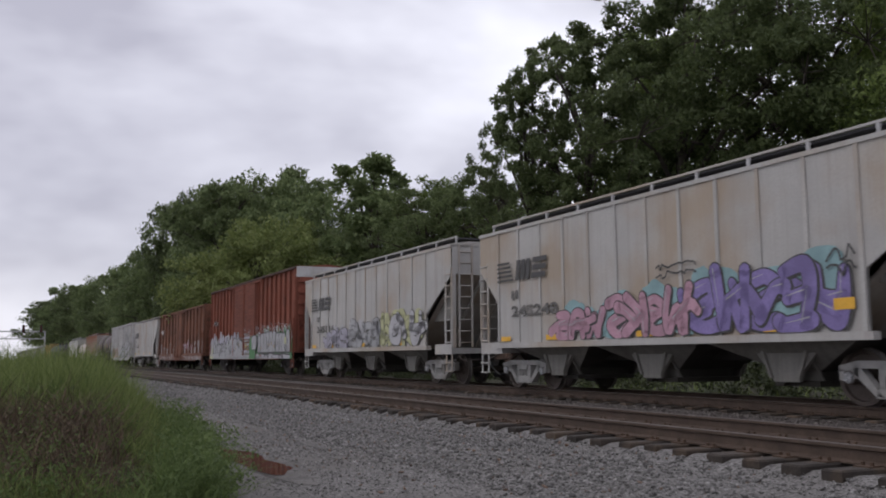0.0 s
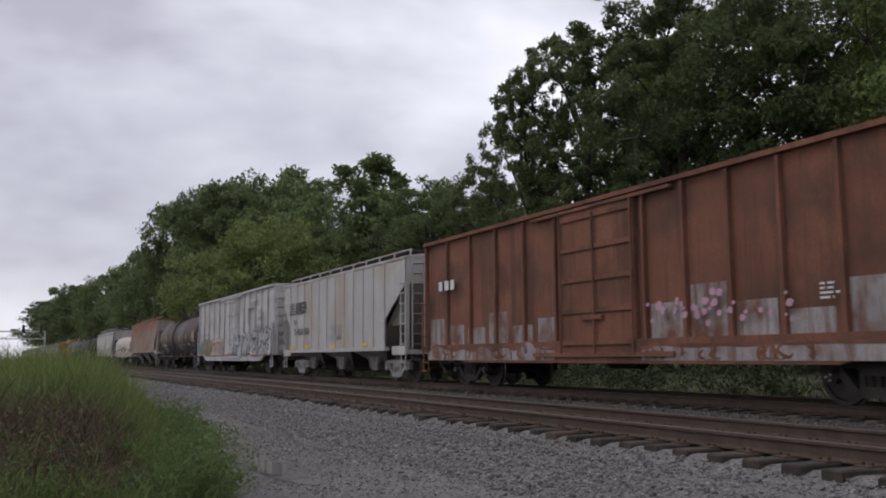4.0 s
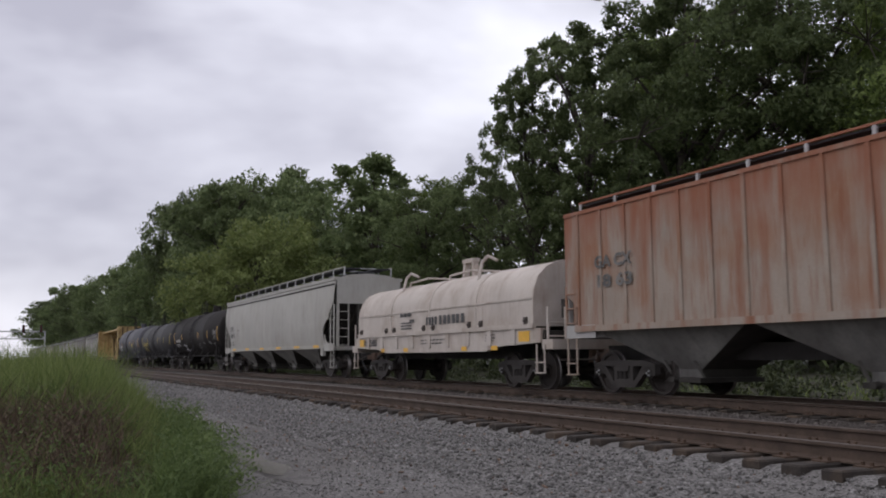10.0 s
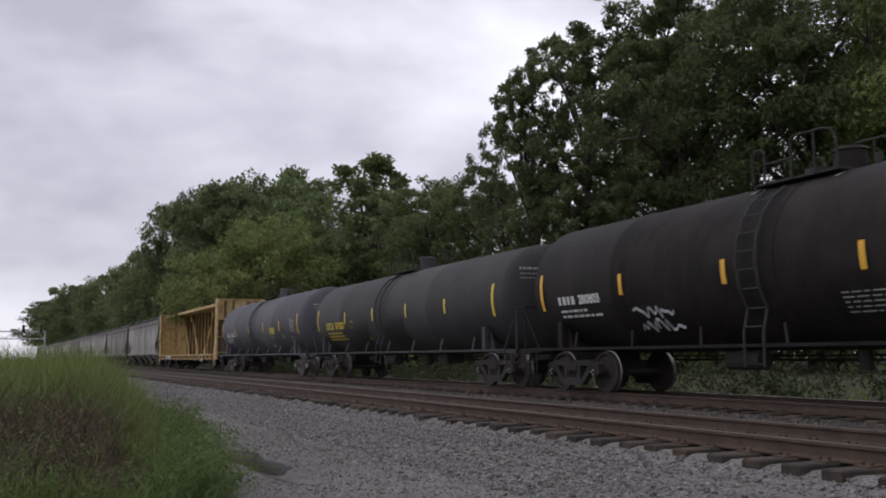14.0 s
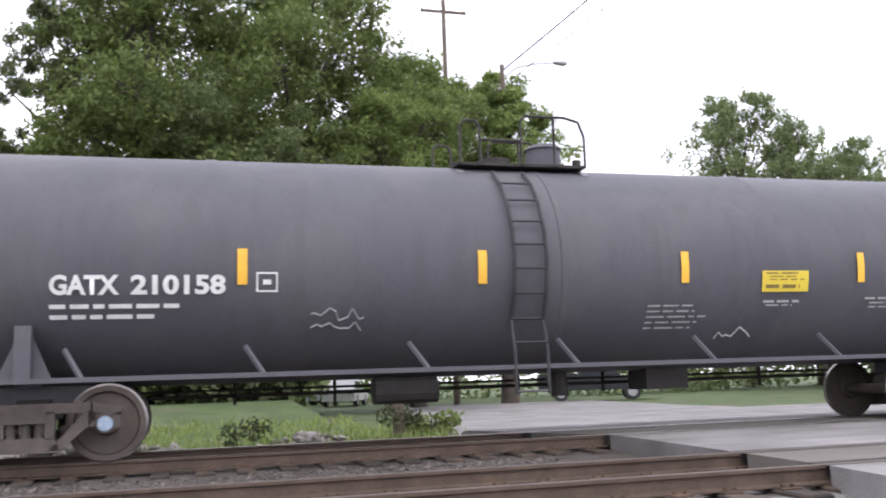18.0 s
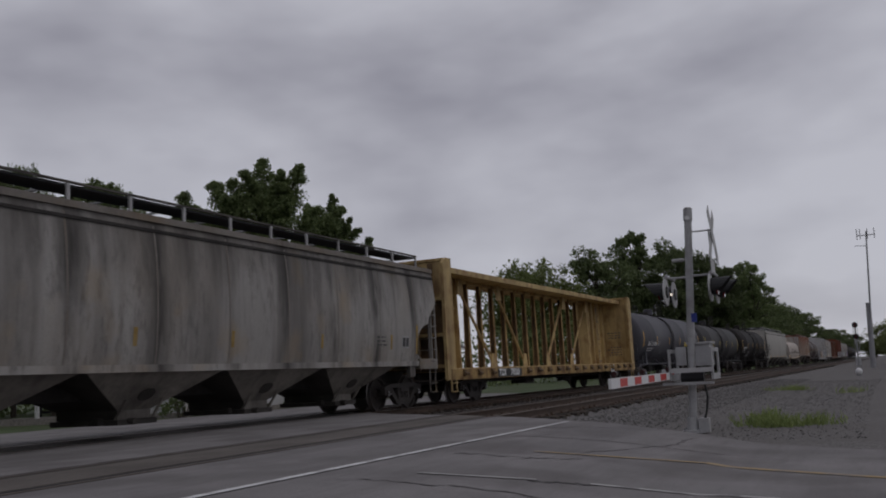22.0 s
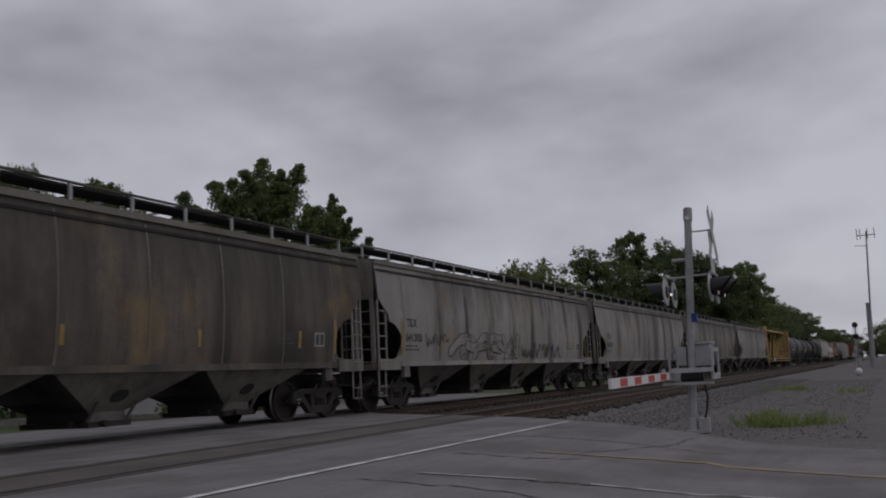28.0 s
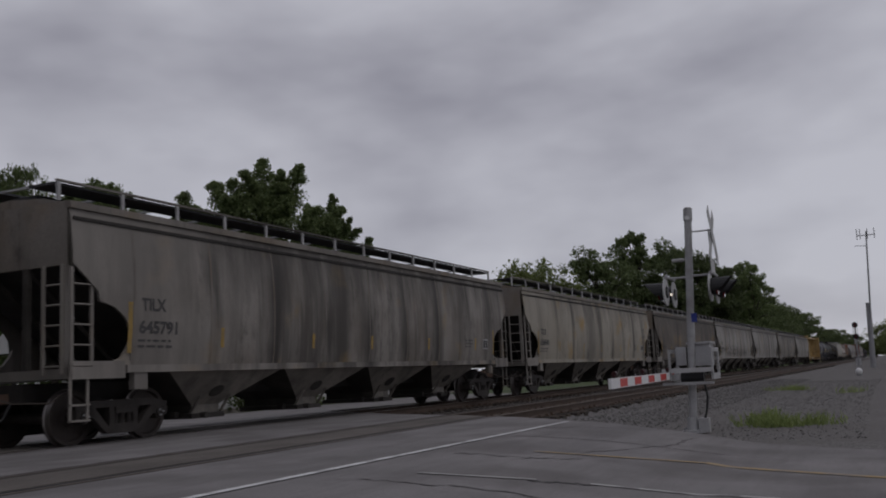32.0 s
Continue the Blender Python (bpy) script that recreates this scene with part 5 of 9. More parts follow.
def add_hopper_sides(car, half, side_of, base, ztop, cut_r, cut_f, material, rows=8):
    stations = set()
    for c in cut_r:
        stations.add(round(-half + c[0], 3))
    for c in cut_f:
        stations.add(round(half - c[0], 3))
    for i in range(25):
        stations.add(round(-half + max(cut_r[-1][0], 0) + 0.01 + (2 * half - cut_r[-1][0] - cut_f[-1][0] - 0.02) * i / 24, 3))
    stations = sorted(stations)
    for y_sign in (1, -1):
        g = Geo()
        for x in stations:
            lo = slope_low(x, half, cut_r, cut_f, base, ztop)
            for j in range(rows + 1):
                z = lo + (ztop - lo) * j / rows
                g.v.append((x, y_sign * side_of(z), z))
        for i in range(len(stations) - 1):
            for j in range(rows):
                a = i * (rows + 1) + j
                q = (a, a + rows + 1, a + rows + 2, a + 1)
                g.f.append(q if y_sign > 0 else q[::-1])
                g.m.append(0)
        inner = len(g.v)
        g.v += [(x, y - (0.05 if y < 0 else -0.05) * -1, z) for x, y, z in g.v[:inner]]
        g.f += [tuple(i + inner for i in reversed(f)) for f in g.f]
        g.m += [0] * len(g.m)
        part("side_sheet", g, material, car, smooth=30)


def add_bays(car, centres, length, ztop, zbot, material, width=1.2):
    for c in centres:
        g = Geo()
        v = []
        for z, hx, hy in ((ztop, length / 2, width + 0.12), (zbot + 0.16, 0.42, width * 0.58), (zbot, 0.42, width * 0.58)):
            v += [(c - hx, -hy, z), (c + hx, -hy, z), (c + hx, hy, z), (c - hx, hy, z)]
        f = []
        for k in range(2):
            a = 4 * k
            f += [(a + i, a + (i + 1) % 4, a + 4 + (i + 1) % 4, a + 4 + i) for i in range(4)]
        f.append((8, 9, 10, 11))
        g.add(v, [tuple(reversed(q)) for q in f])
        # sides keep the body tone; sloped end faces get their shade as a darker material
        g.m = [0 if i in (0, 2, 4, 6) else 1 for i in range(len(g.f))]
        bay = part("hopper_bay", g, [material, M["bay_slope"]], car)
        if material is M["bay"]:
            fall = (width * 0.42 + 0.12) / (ztop - zbot - 0.16)
            ring = [(c + 0.03 + 0.19 * math.cos(2 * math.pi * i / 14), zbot + 0.42 + 0.11 * math.sin(2 * math.pi * i / 14)) for i in range(14)]
            port = Geo()
            for off in (0.004, 0.03):
                port.v += [(x, -width * 0.58 - fall * (z - zbot - 0.16) - off, z) for x, z in ring]
            port.f = [(i, (i + 1) % 14, 14 + (i + 1) % 14, 14 + i) for i in range(14)] + [tuple(range(14, 28))]
            port.m = [0] * 15
            part("port_cover", port, M["bay_slope"], bay, "dark oval cover on the bay")
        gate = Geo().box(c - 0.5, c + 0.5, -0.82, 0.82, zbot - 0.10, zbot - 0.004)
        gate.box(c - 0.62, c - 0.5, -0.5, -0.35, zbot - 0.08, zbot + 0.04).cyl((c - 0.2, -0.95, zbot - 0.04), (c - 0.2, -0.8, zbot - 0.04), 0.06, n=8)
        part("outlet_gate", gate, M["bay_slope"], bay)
        for x in (c - 0.46, c + 0.46):
            part("bay_flange", Geo().add([(x - 0.02, -width * 0.58 - 0.03, zbot), (x + 0.02, -width * 0.58 - 0.03, zbot), (x + 0.02, -width * 0.8, zbot + 0.34), (x - 0.02, -width * 0.8, zbot + 0.34),
                                          (x - 0.02, -width * 0.58 + 0.03, zbot), (x + 0.02, -width * 0.58 + 0.03, zbot), (x + 0.02, -width * 0.8 + 0.06, zbot + 0.34), (x - 0.02, -width * 0.8 + 0.06, zbot + 0.34)],
                                         [(0, 1, 2, 3), (4, 7, 6, 5), (0, 4, 5, 1), (2, 6, 7, 3), (0, 3, 7, 4), (1, 5, 6, 2)]), material, bay)


def add_roof_walk(car, half, z_roof, z_top, material, spacing=1.35, y=-0.95):
    posts = Geo()
    n = int(2 * half / spacing)
    for i in range(n + 1):
        x = -half + 0.15 + i * (2 * half - 0.3) / n
        for s in (1, -1):
            one = Geo().box(x - 0.035, x + 0.035, s * y - 0.02, s * y + 0.02, z_roof - 0.25, z_top)
            one.box(x - 0.03, x + 0.03, min(s * y, 0), max(s * y, 0), z_top - 0.05, z_top - 0.015)
            part("walk_post", one, M["mast"], car)
    walk_g = Geo()
    for s in (1, -1):
        walk_g.box(-half + 0.1, half - 0.1, s * y - 0.025, s * y + 0.025, z_top - 0.01, z_top + 0.03)
    part("walk_rail", walk_g, material, car)
    board = Geo()
    for s in (1, -1):
        inner, outer = sorted((s * 0.36, s * (abs(y) - 0.05)))
        board.box(-half + 0.1, half - 0.1, inner, outer, z_top - 0.055, z_top - 0.015)
    part("running_board", board, M["walk_dark"], car)


def hopper_end(car, x_end, sgn, half_w, z_plate, z_top, base, material, dark, run_in):
    """End plate above, sloping floor plate behind, posts, platform and ladder at one end."""
    g = Geo().box(x_end - sgn * 0.06 if sgn > 0 else x_end, x_end if sgn > 0 else x_end + 0.06, -half_w, half_w, z_plate, z_top)
    part("end_plate", g, material, car)
    s = Geo()
    a, b = x_end - sgn * 0.05, x_end - sgn * run_in
    s.add([(a, -half_w + 0.1, z_plate), (a, half_w - 0.1, z_plate), (b, half_w - 0.1, base - 0.1), (b, -half_w + 0.1, base - 0.1)], [(0, 1, 2, 3) if sgn < 0 else (3, 2, 1, 0)])
    s.add([(a - sgn * 0.06, -half_w + 0.1, z_plate), (a - sgn * 0.06, half_w - 0.1, z_plate), (b - sgn * 0.06, half_w - 0.1, base - 0.1), (b - sgn * 0.06, -half_w + 0.1, base - 0.1)], [(3, 2, 1, 0) if sgn < 0 else (0, 1, 2, 3)])
    part("slope_sheet", s, dark, car)
    for y in (-half_w + 0.05, -0.45, 0.45, half_w - 0.05):
        p = Geo().box(x_end - sgn * 0.02 - 0.05, x_end - sgn * 0.02 + 0.05, y - 0.05, y + 0.05, base - 0.05, z_plate)
        part("end_post", p, M["bay_slope"] if run_in < 2.9 and abs(y) < 0.5 else material, car)
        if abs(y) < 0.5:
            part("end_brace", Geo().pipe([(x_end, y, z_plate), (x_end - sgn * run_in * 0.75, y, base)], 0.045, 5), M["bay_slope"] if run_in < 2.9 else material, car)
    d = Geo().box(min(x_end, x_end - sgn * 1.15), max(x_end, x_end - sgn * 1.15), -half_w, half_w, base - 0.22, base - 0.06)
    d.box(min(x_end, x_end - sgn * 1.15), max(x_end, x_end - sgn * 1.15), -1.5, -1.42, base - 0.24, base + 0.05)
    d.box(min(x_end, x_end - sgn * 1.15), max(x_end, x_end - sgn * 1.15), 1.42, 1.5, base - 0.24, base + 0.05)
    part("end_platform", d, material, car)


def slab_hopper(label, length, material, ribs, cut_r, cut_f, base, ztop, bays, gear, group=""):
    """Flat-sided covered hopper with outside posts and triangular open ends."""
    car = thing("covered_hopper_car", label, "freight car", "cars of the train")
    half = length / 2
    mt = M[material]
    add_hopper_sides(car, half, flat_side, base, ztop, cut_r, cut_f, mt)
    x0, x1 = -half + cut_r[-1][0], half - cut_f[-1][0]
    for i in range(ribs):
        x = x0 + 0.05 + (x1 - x0 - 0.1) * i / (ribs - 1)
        for s in (1, -1):
            g = Geo().prism([(x - 0.045, base), (x + 0.045, base), (x + 0.04, ztop - 0.05), (x - 0.04, ztop - 0.05)], s * 1.5 - (0.03 if s < 0 else 0), s * 1.5 + (0.03 if s > 0 else 0))
            part("side_post", g, mt, car)
    sill = Geo()
    for s in (1, -1):
        sill.box(x0 - 0.1, x1 + 0.1, s * 1.47 - 0.08, s * 1.47 + 0.08, base - 0.10, base + 0.03)
    part("side_sill", sill, mt, car)
    roof = Geo().beam([(-1.53, ztop - 0.06), (1.53, ztop - 0.06), (1.53, ztop + 0.02), (0.9, ztop + 0.12), (-0.9, ztop + 0.12), (-1.53, ztop + 0.02)][::-1], -half, half)
    part("roof", roof, mt, car)
    add_roof_walk(car, half - 0.1, ztop + 0.02, ztop + 0.26, mt, 1.35, -1.2)
    for i in range(5):
        x = -half + (i + 0.5) * length / 5
        part("hatch", Geo().cyl((x, 0, ztop + 0.1), (x, 0, ztop + 0.22), 0.42, 0.38, 16), mt, car, smooth=40)
    for sgn, cut in ((-1, cut_r), (1, cut_f)):
        hopper_end(car, sgn * half, sgn, 1.46, cut[0][1], ztop, base, M["hop_slab"] if material == "hop_rust" else mt, M["hop_slab"] if material == "hop_rust" else mt, 3.0)
        d0, d1 = cut[-2]
        if d0 > 1.2:
            plate = [(sgn * (half - d0), base + 0.75), (sgn * (half - 0.75), base + 0.75), (sgn * (half - 0.35), cut[0][1] - 0.2), (sgn * (half - d0), d1 + 0.05)]
            part("end_gusset", Geo().prism(plate[::-1] if sgn > 0 else plate, -1.22, -1.18), M["bay_pale"], car)
        lx = sgn * half - (0.42 if sgn > 0 else 0.0)
        add_ladder(car, lx, -1.48, base, cut[0][1] + 0.2, 0.40, mt)
        add_ladder(car, sgn * (half + 0.02), -1.25, base, ztop, 0.42, mt, "y")
        add_step(car, lx, -1.46, mt, base, 0.40)
        add_truck(car, sgn * (half - 1.62), gear)
        add_coupler(car, sgn * half, sgn, 0.95)
    w = (x1 - x0 - 0.6) / bays
    add_bays(car, [x0 + 0.3 + w * (i + 0.5) for i in range(bays)], w * 0.98, base - 0.06, 0.38, M["bay_pale"])
    for i in range(bays if material == "hop_slab" else 0):
        c = x0 + 0.3 + w * (i + 0.5)
        for s in (1, -1):
            ya, yb = sorted((s * 0.98, s * 1.06))
            chute = part("chute_side", Geo().prism([(c - 0.28, 0.36), (c + 0.28, 0.36), (c + 0.34, 0.5), (c + 0.85, base - 0.1), (c - 0.85, base - 0.1), (c - 0.34, 0.5)], ya, yb), M["bay_pale"], car)
            for dx, dt in ((-0.3, -0.55), (0.3, 0.55)):
                lo, hi = s * 1.08 - 0.03, s * 1.08 + 0.03
                part("chute_rib", Geo().prism([(c + dx - 0.03, 0.42), (c + dx + 0.03, 0.42), (c + dt + 0.03, base - 0.12), (c + dt - 0.03, base - 0.12)], lo, hi), M["bay_pale"], chute)
    # hand brake on the leading end
    bx = half + 0.12
    wheel = Geo()
    for i in range(16):
        p, q = 2 * math.pi * i / 16, 2 * math.pi * (i + 1) / 16
        wheel.cyl((bx + 0.1, 0.55 + 0.27 * math.cos(p), base + 0.85 + 0.27 * math.sin(p)), (bx + 0.1, 0.55 + 0.27 * math.cos(q), base + 0.85 + 0.27 * math.sin(q)), 0.02, n=5)
        if i % 4 == 0:
            wheel.cyl((bx + 0.1, 0.55, base + 0.85), (bx + 0.1, 0.55 + 0.27 * math.cos(p), base + 0.85 + 0.27 * math.sin(p)), 0.015, n=5)
    part("brake_wheel", wheel, mt, car)
    part("brake_box", Geo().box(bx - 0.12, bx + 0.08, 0.35, 0.75, base + 0.65, base + 1.05).box(bx - 0.1, bx - 0.04, 0.5, 0.6, base - 0.1, base + 0.7), mt, car)
    add_sill(car, half, M["grime"])
    return car


def round_side(z):
    return -float(np.interp(z, [1.1, 1.5, 2.0, 2.6, 3.2, 3.7, 4.05], [1.40, 1.475, 1.515, 1.525, 1.50, 1.44, 1.36]))


def round_hopper(label, length, material, base=1.2, ztop=3.9, bays=4, gear="brown", cut=((0.0, 2.94), (0.04, 2.92), (0.52, 2.52), (0.56, 2.36), (0.88, 2.28), (1.14, 2.1), (1.29, 1.88), (1.3, 1.2))):
    """Curved-side covered hopper with notched ends."""
    car = thing("covered_hopper_car", label, "freight car", "cars of the train")
    half, mt = length / 2, M[material]
    add_hopper_sides(car, half, round_side, base, ztop, cut, cut, mt, 12)
    for i in range(9):
        x = -half + 1.36 + (length - 2.72) * i / 8
        g = Geo()
        g.sheet(lambda a, b: (x - 0.02 + 0.04 * a, round_side(base + 0.1 + (ztop - base - 0.2) * b) - 0.008, base + 0.1 + (ztop - base - 0.2) * b), 1, 10)
        part("weld_seam", g, mt if material == "hop_pale" else M["hop_plain"], car)
    eave = Geo()
    for s in (1, -1):
        eave.box(-half, half, s * 1.38 - 0.07, s * 1.38 + 0.07, ztop - 0.03, ztop + 0.09)
    part("eave", eave, mt, car)
    # thin dark strip along each side, just below the eave
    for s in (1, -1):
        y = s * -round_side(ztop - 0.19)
        part("eave_joint", Geo().box(-half + 0.05, half - 0.05, y - 0.03, y + 0.03, ztop - 0.22, ztop - 0.165), M["grime"], car, "thin dark strip under the roof edge")
    roof = Geo().beam([(-1.38, ztop + 0.03), (-0.8, ztop + 0.2), (0.0, ztop + 0.26), (0.8, ztop + 0.2), (1.38, ztop + 0.03)], -half + 0.02, half - 0.02)
    part("roof", roof, mt, car, smooth=40)
    add_roof_walk(car, half, ztop + 0.42, ztop + 0.5, mt, 1.38, -1.0)
    hatch = Geo().box(-half + 0.3, half - 0.3, -0.36, 0.36, ztop + 0.16, ztop + 0.36)
    part("hatch_trough", hatch, M["walk_dark"], car)
    sill = Geo()
    for s in (1, -1):
        sill.box(-half + 1.2, half - 1.2, s * 1.43 - 0.07, s * 1.43 + 0.07, base - 0.03, base + 0.10)
    part("side_sill", sill, mt, car)
    for sgn in (-1, 1):
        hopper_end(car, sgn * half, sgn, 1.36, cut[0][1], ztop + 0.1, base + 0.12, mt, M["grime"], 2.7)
        lx = sgn * half - (0.44 if sgn > 0 else 0.0)
        add_ladder(car, lx, -1.47, base, 2.9, 0.42, mt)
        add_ladder(car, sgn * (half + 0.03), -1.3, base, 2.95, 0.42, mt, "y")
        add_ladder(car, sgn * (half + 0.03), 0.9, base, 2.95, 0.42, mt, "y")
        add_step(car, lx, -1.45, mt, base + 0.1, 0.42)
        gusset = Geo()
        for s in (1, -1):
            pts = [(sgn * (half - 1.31), 1.2), (sgn * (half - 1.31), 1.72), (sgn * (half - 1.24), 1.58), (sgn * (half - 1.1), 1.42), (sgn * (half - 0.95), 1.38), (sgn * (half - 0.95), 1.2)]
            gusset.prism(pts if sgn > 0 else pts[::-1], s * 1.42 - 0.03, s * 1.42 + 0.03)
        part("corner_gusset", gusset, mt, car)
        bracket = Geo().box(sgn * (half - 1.55) - 0.16, sgn * (half - 1.55) + 0.16, -1.47, -1.35, base - 0.32, base)
        part("jacking_pad", bracket, mt, car)
        add_truck(car, sgn * (half - 1.5), gear)
        add_coupler(car, sgn * half, sgn, 0.9)
    w = (length - 4.6) / bays
    add_bays(car, [-length / 2 + 2.3 + w * (i + 0.5) for i in range(bays)], w * 0.99, base, 0.36, M["bay_pale"] if material == "hop_pale" else M["bay"], 1.28)
    add_sill(car, half, M["grime"])
    return car


TANK = {"r": 1.53, "z": 2.42}


def tank_side(z):
    return -math.sqrt(max(0.01, TANK["r"] ** 2 - (z - TANK["z"]) ** 2))


def tank_car(label, length, material, gear, stripes, stripe_m="stripe", ladder_x=-0.7, board_z=0.98, radius=1.53):
    TANK["r"], TANK["z"] = radius, 0.89 + radius
    car = thing("tank_car", label, "freight car", "cars of the train")
    half, mt = length / 2, M[material]
    prof = []
    for k in range(7):
        a = math.pi / 2 * k / 6
        prof.append((-half - 0.34 * math.cos(a), TANK["r"] * (0.06 + 0.94 * math.sin(a)) if k else 0.08))
    prof += [(-half * 0.62, TANK["r"]), (-half * 0.615, TANK["r"] + 0.012), (-half * 0.6, TANK["r"] + 0.012), (-half * 0.595, TANK["r"]), (-0.22, TANK["r"]), (-0.21, TANK["r"] + 0.014), (-0.16, TANK["r"] + 0.014), (-0.15, TANK["r"]),
             (half * 0.4, TANK["r"]), (half * 0.405, TANK["r"] + 0.012), (half * 0.42, TANK["r"] + 0.012), (half * 0.425, TANK["r"])]
    prof += [(-x, r) for x, r in prof[6::-1]]
    shell = Geo().lathe(prof, 48, at=(0, 0, TANK["z"]))
    part("tank_shell", shell, mt, car, smooth=35)
    for s in (1, -1):
        b = Geo().box(-half - 0.3, half + 0.3, s * 1.46 - 0.05, s * 1.46 + 0.05, board_z - 0.03, board_z + 0.03)
        rail = part("running_board", b, mt, car)
        for i in range(7):
            x = -half + 1.6 + i * (length - 3.2) / 6
            part("board_brace", Geo().pipe([(x, s * 1.44, board_z), (x - 0.22, s * 1.25, board_z + 0.36)], 0.035, 5), mt, rail)
    under = Geo()
    under.pipe([(-half + 1.5, 0.95, 0.72), (half - 1.5, 0.95, 0.72)], 0.03, 5)
    under.pipe([(-half + 1.5, 0.95, 0.80), (half - 1.5, 0.95, 0.80)], 0.02, 5)
    for i in range(9):
        x = -half + 2 + i * (length - 4) / 8
        under.box(x - 0.02, x + 0.02, 0.92, 0.98, 0.58, 0.9)
    under.cyl((0.3, 0, 0.55), (0.3, 0, 0.95), 0.12, n=10).box(1.6, 2.3, -0.3, 0.3, 0.6, 0.95).cyl((-2.6, -0.3, 0.72), (-1.7, -0.3, 0.72), 0.19, n=12)
    part("underframe", under, M["grime"], car)
    for sgn in (-1, 1):
        x = sgn * (half - 0.95)
        sad = Geo()
        for s in (1, -1):
            sad.prism([(x - 0.09, 0.95), (x + 0.09, 0.95), (x + 0.09, 1.62), (x - 0.09, 1.62)], s * 1.38 - 0.06, s * 1.38 + 0.06)
            sad.prism([(x - 0.3, 1.0), (x + 0.3, 1.0), (x + 0.08, 1.5), (x - 0.08, 1.5)], s * 1.25 - 0.03, s * 1.25 + 0.03)
        sad.beam([(-1.4, 0.92), (1.4, 0.92), (1.25, 1.25), (0.4, 0.98), (-0.4, 0.98), (-1.25, 1.25)][::-1], x - 0.08, x + 0.08)
        part("saddle", sad, mt, car)
        e = sgn * (half + 0.85)
        plat = Geo().box(min(e, sgn * (half - 1.6)), max(e, sgn * (half - 1.6)), -0.32, 0.32, 0.72, 1.02)
        plat.box(min(e, e - sgn * 0.35), max(e, e - sgn * 0.35), -1.45, 1.45, 0.86, 1.0)
        plat.box(min(sgn * (half - 0.2), e), max(sgn * (half - 0.2), e), -1.47, -1.38, 0.9, 1.0)
        part("stub_sill", plat, mt, car)
        hr = Geo()
        for s in (1, -1):
            hr.pipe([(e - sgn * 0.1, s * 1.38, 1.0), (e - sgn * 0.1, s * 1.38, 2.05), (e - sgn * 0.1, s * 0.3, 2.05)], 0.022, 6)
            hr.pipe([(e - sgn * 0.1, s * 1.38, 1.9), (e - sgn * 0.75, s * 1.38, 1.0)], 0.022, 5)
        hr.pipe([(e - sgn * 0.1, -0.3, 2.05), (e - sgn * 0.1, 0.3, 2.05)], 0.022, 5)
        part("end_railing", hr, mt, car)
        add_step(car, e - sgn * 0.5 - 0.1, -1.44, mt, 0.95, 0.42, 0.34)
        add_truck(car, sgn * (half - 0.95), gear)
        add_coupler(car, e, sgn, 0.32)
    # ladder up the side and the fittings platform on top
    lad = None
    for x in (ladder_x - 0.23, ladder_x + 0.23):
        pts = [(x, -1.5, 0.62), (x, -1.50, 1.2)] + [(x, tank_side(z) - 0.1, z) for z in (1.6, 2.0, 2.42, 2.8, 3.2, 3.5, 3.75)]
        lad = part("side_ladder", Geo().pipe(pts, 0.026, 6), M["ladder_dark"], car)
    for z in (0.66, 0.98, 1.3, 1.62, 1.95, 2.28, 2.6, 2.92, 3.24, 3.52):
        y = tank_side(z) - 0.1 if z > 1.5 else -1.5
        part("rung", Geo().pipe([(ladder_x - 0.23, y, z), (ladder_x + 0.23, y, z)], 0.016, 5), M["ladder_dark"] if z > 1.2 else mt, lad)
    top = TANK["z"] + TANK["r"]
    deck = Geo()
    for s in (1, -1):
        deck.box(-1.4, 0.6, s * 0.52 - 0.2, s * 0.52 + 0.2, top - 0.07, top - 0.03)
    part("platform", deck, M["grime"], car)
    for x in (-1.4, 0.52):
        part("scuffed_edge", Geo().sheet(lambda a, b: (x + 0.1 * a, tank_side(top - 0.08 - 0.12 * b) - 0.02, top - 0.08 - 0.12 * b), 1, 4), M["chalk"], car, "paint worn pale beside the platform")
    dome = Geo().cyl((0.22, 0, top - 0.1), (0.22, 0, top + 0.36), 0.29, 0.27, 18).cyl((0.22, 0, top + 0.36), (0.22, 0, top + 0.42), 0.3, 0.25, 18)
    part("fittings_dome", dome, mt, car, smooth=40)
    part("manway", Geo().cyl((-0.55, 0.1, top - 0.05), (-0.55, 0.1, top + 0.2), 0.26, n=14), M["grime"], car, smooth=40)
    part("relief_valve", Geo().cyl((0.78, 0, top - 0.05), (0.78, 0, top + 0.22), 0.07, n=10), M["grime"], car, smooth=40)
    for s in (1, -1):
        y = s * 0.74
        for pts in ([(-1.35, y, top - 0.06), (-1.35, y, top + 0.5), (-1.28, y, top + 0.58), (-1.12, y, top + 0.58), (-1.05, y, top + 0.5), (-1.05, y, top - 0.06)],
                    [(-0.42, y, top - 0.06), (-0.42, y, top + 0.6), (-0.34, y, top + 0.68), (0.28, y, top + 0.68), (0.5, y, top + 0.62), (0.58, y, top + 0.4), (0.58, y, top - 0.06)],
                    [(0.1, y, top - 0.06), (0.1, y, top + 0.68)], [(-1.05, y, top + 0.3), (-0.42, y, top + 0.3)]):
            part("platform_railing", Geo().pipe(pts, 0.02, 6), M["grime"], car)
    for x, z0, z1 in stripes:
        part("reflective_stripe", on_side(Geo(), x - 0.06, x + 0.06, z0, z1, tank_side, 0.008, 0, 6), M[stripe_m], car, "reflective yellow stripe")
    return car


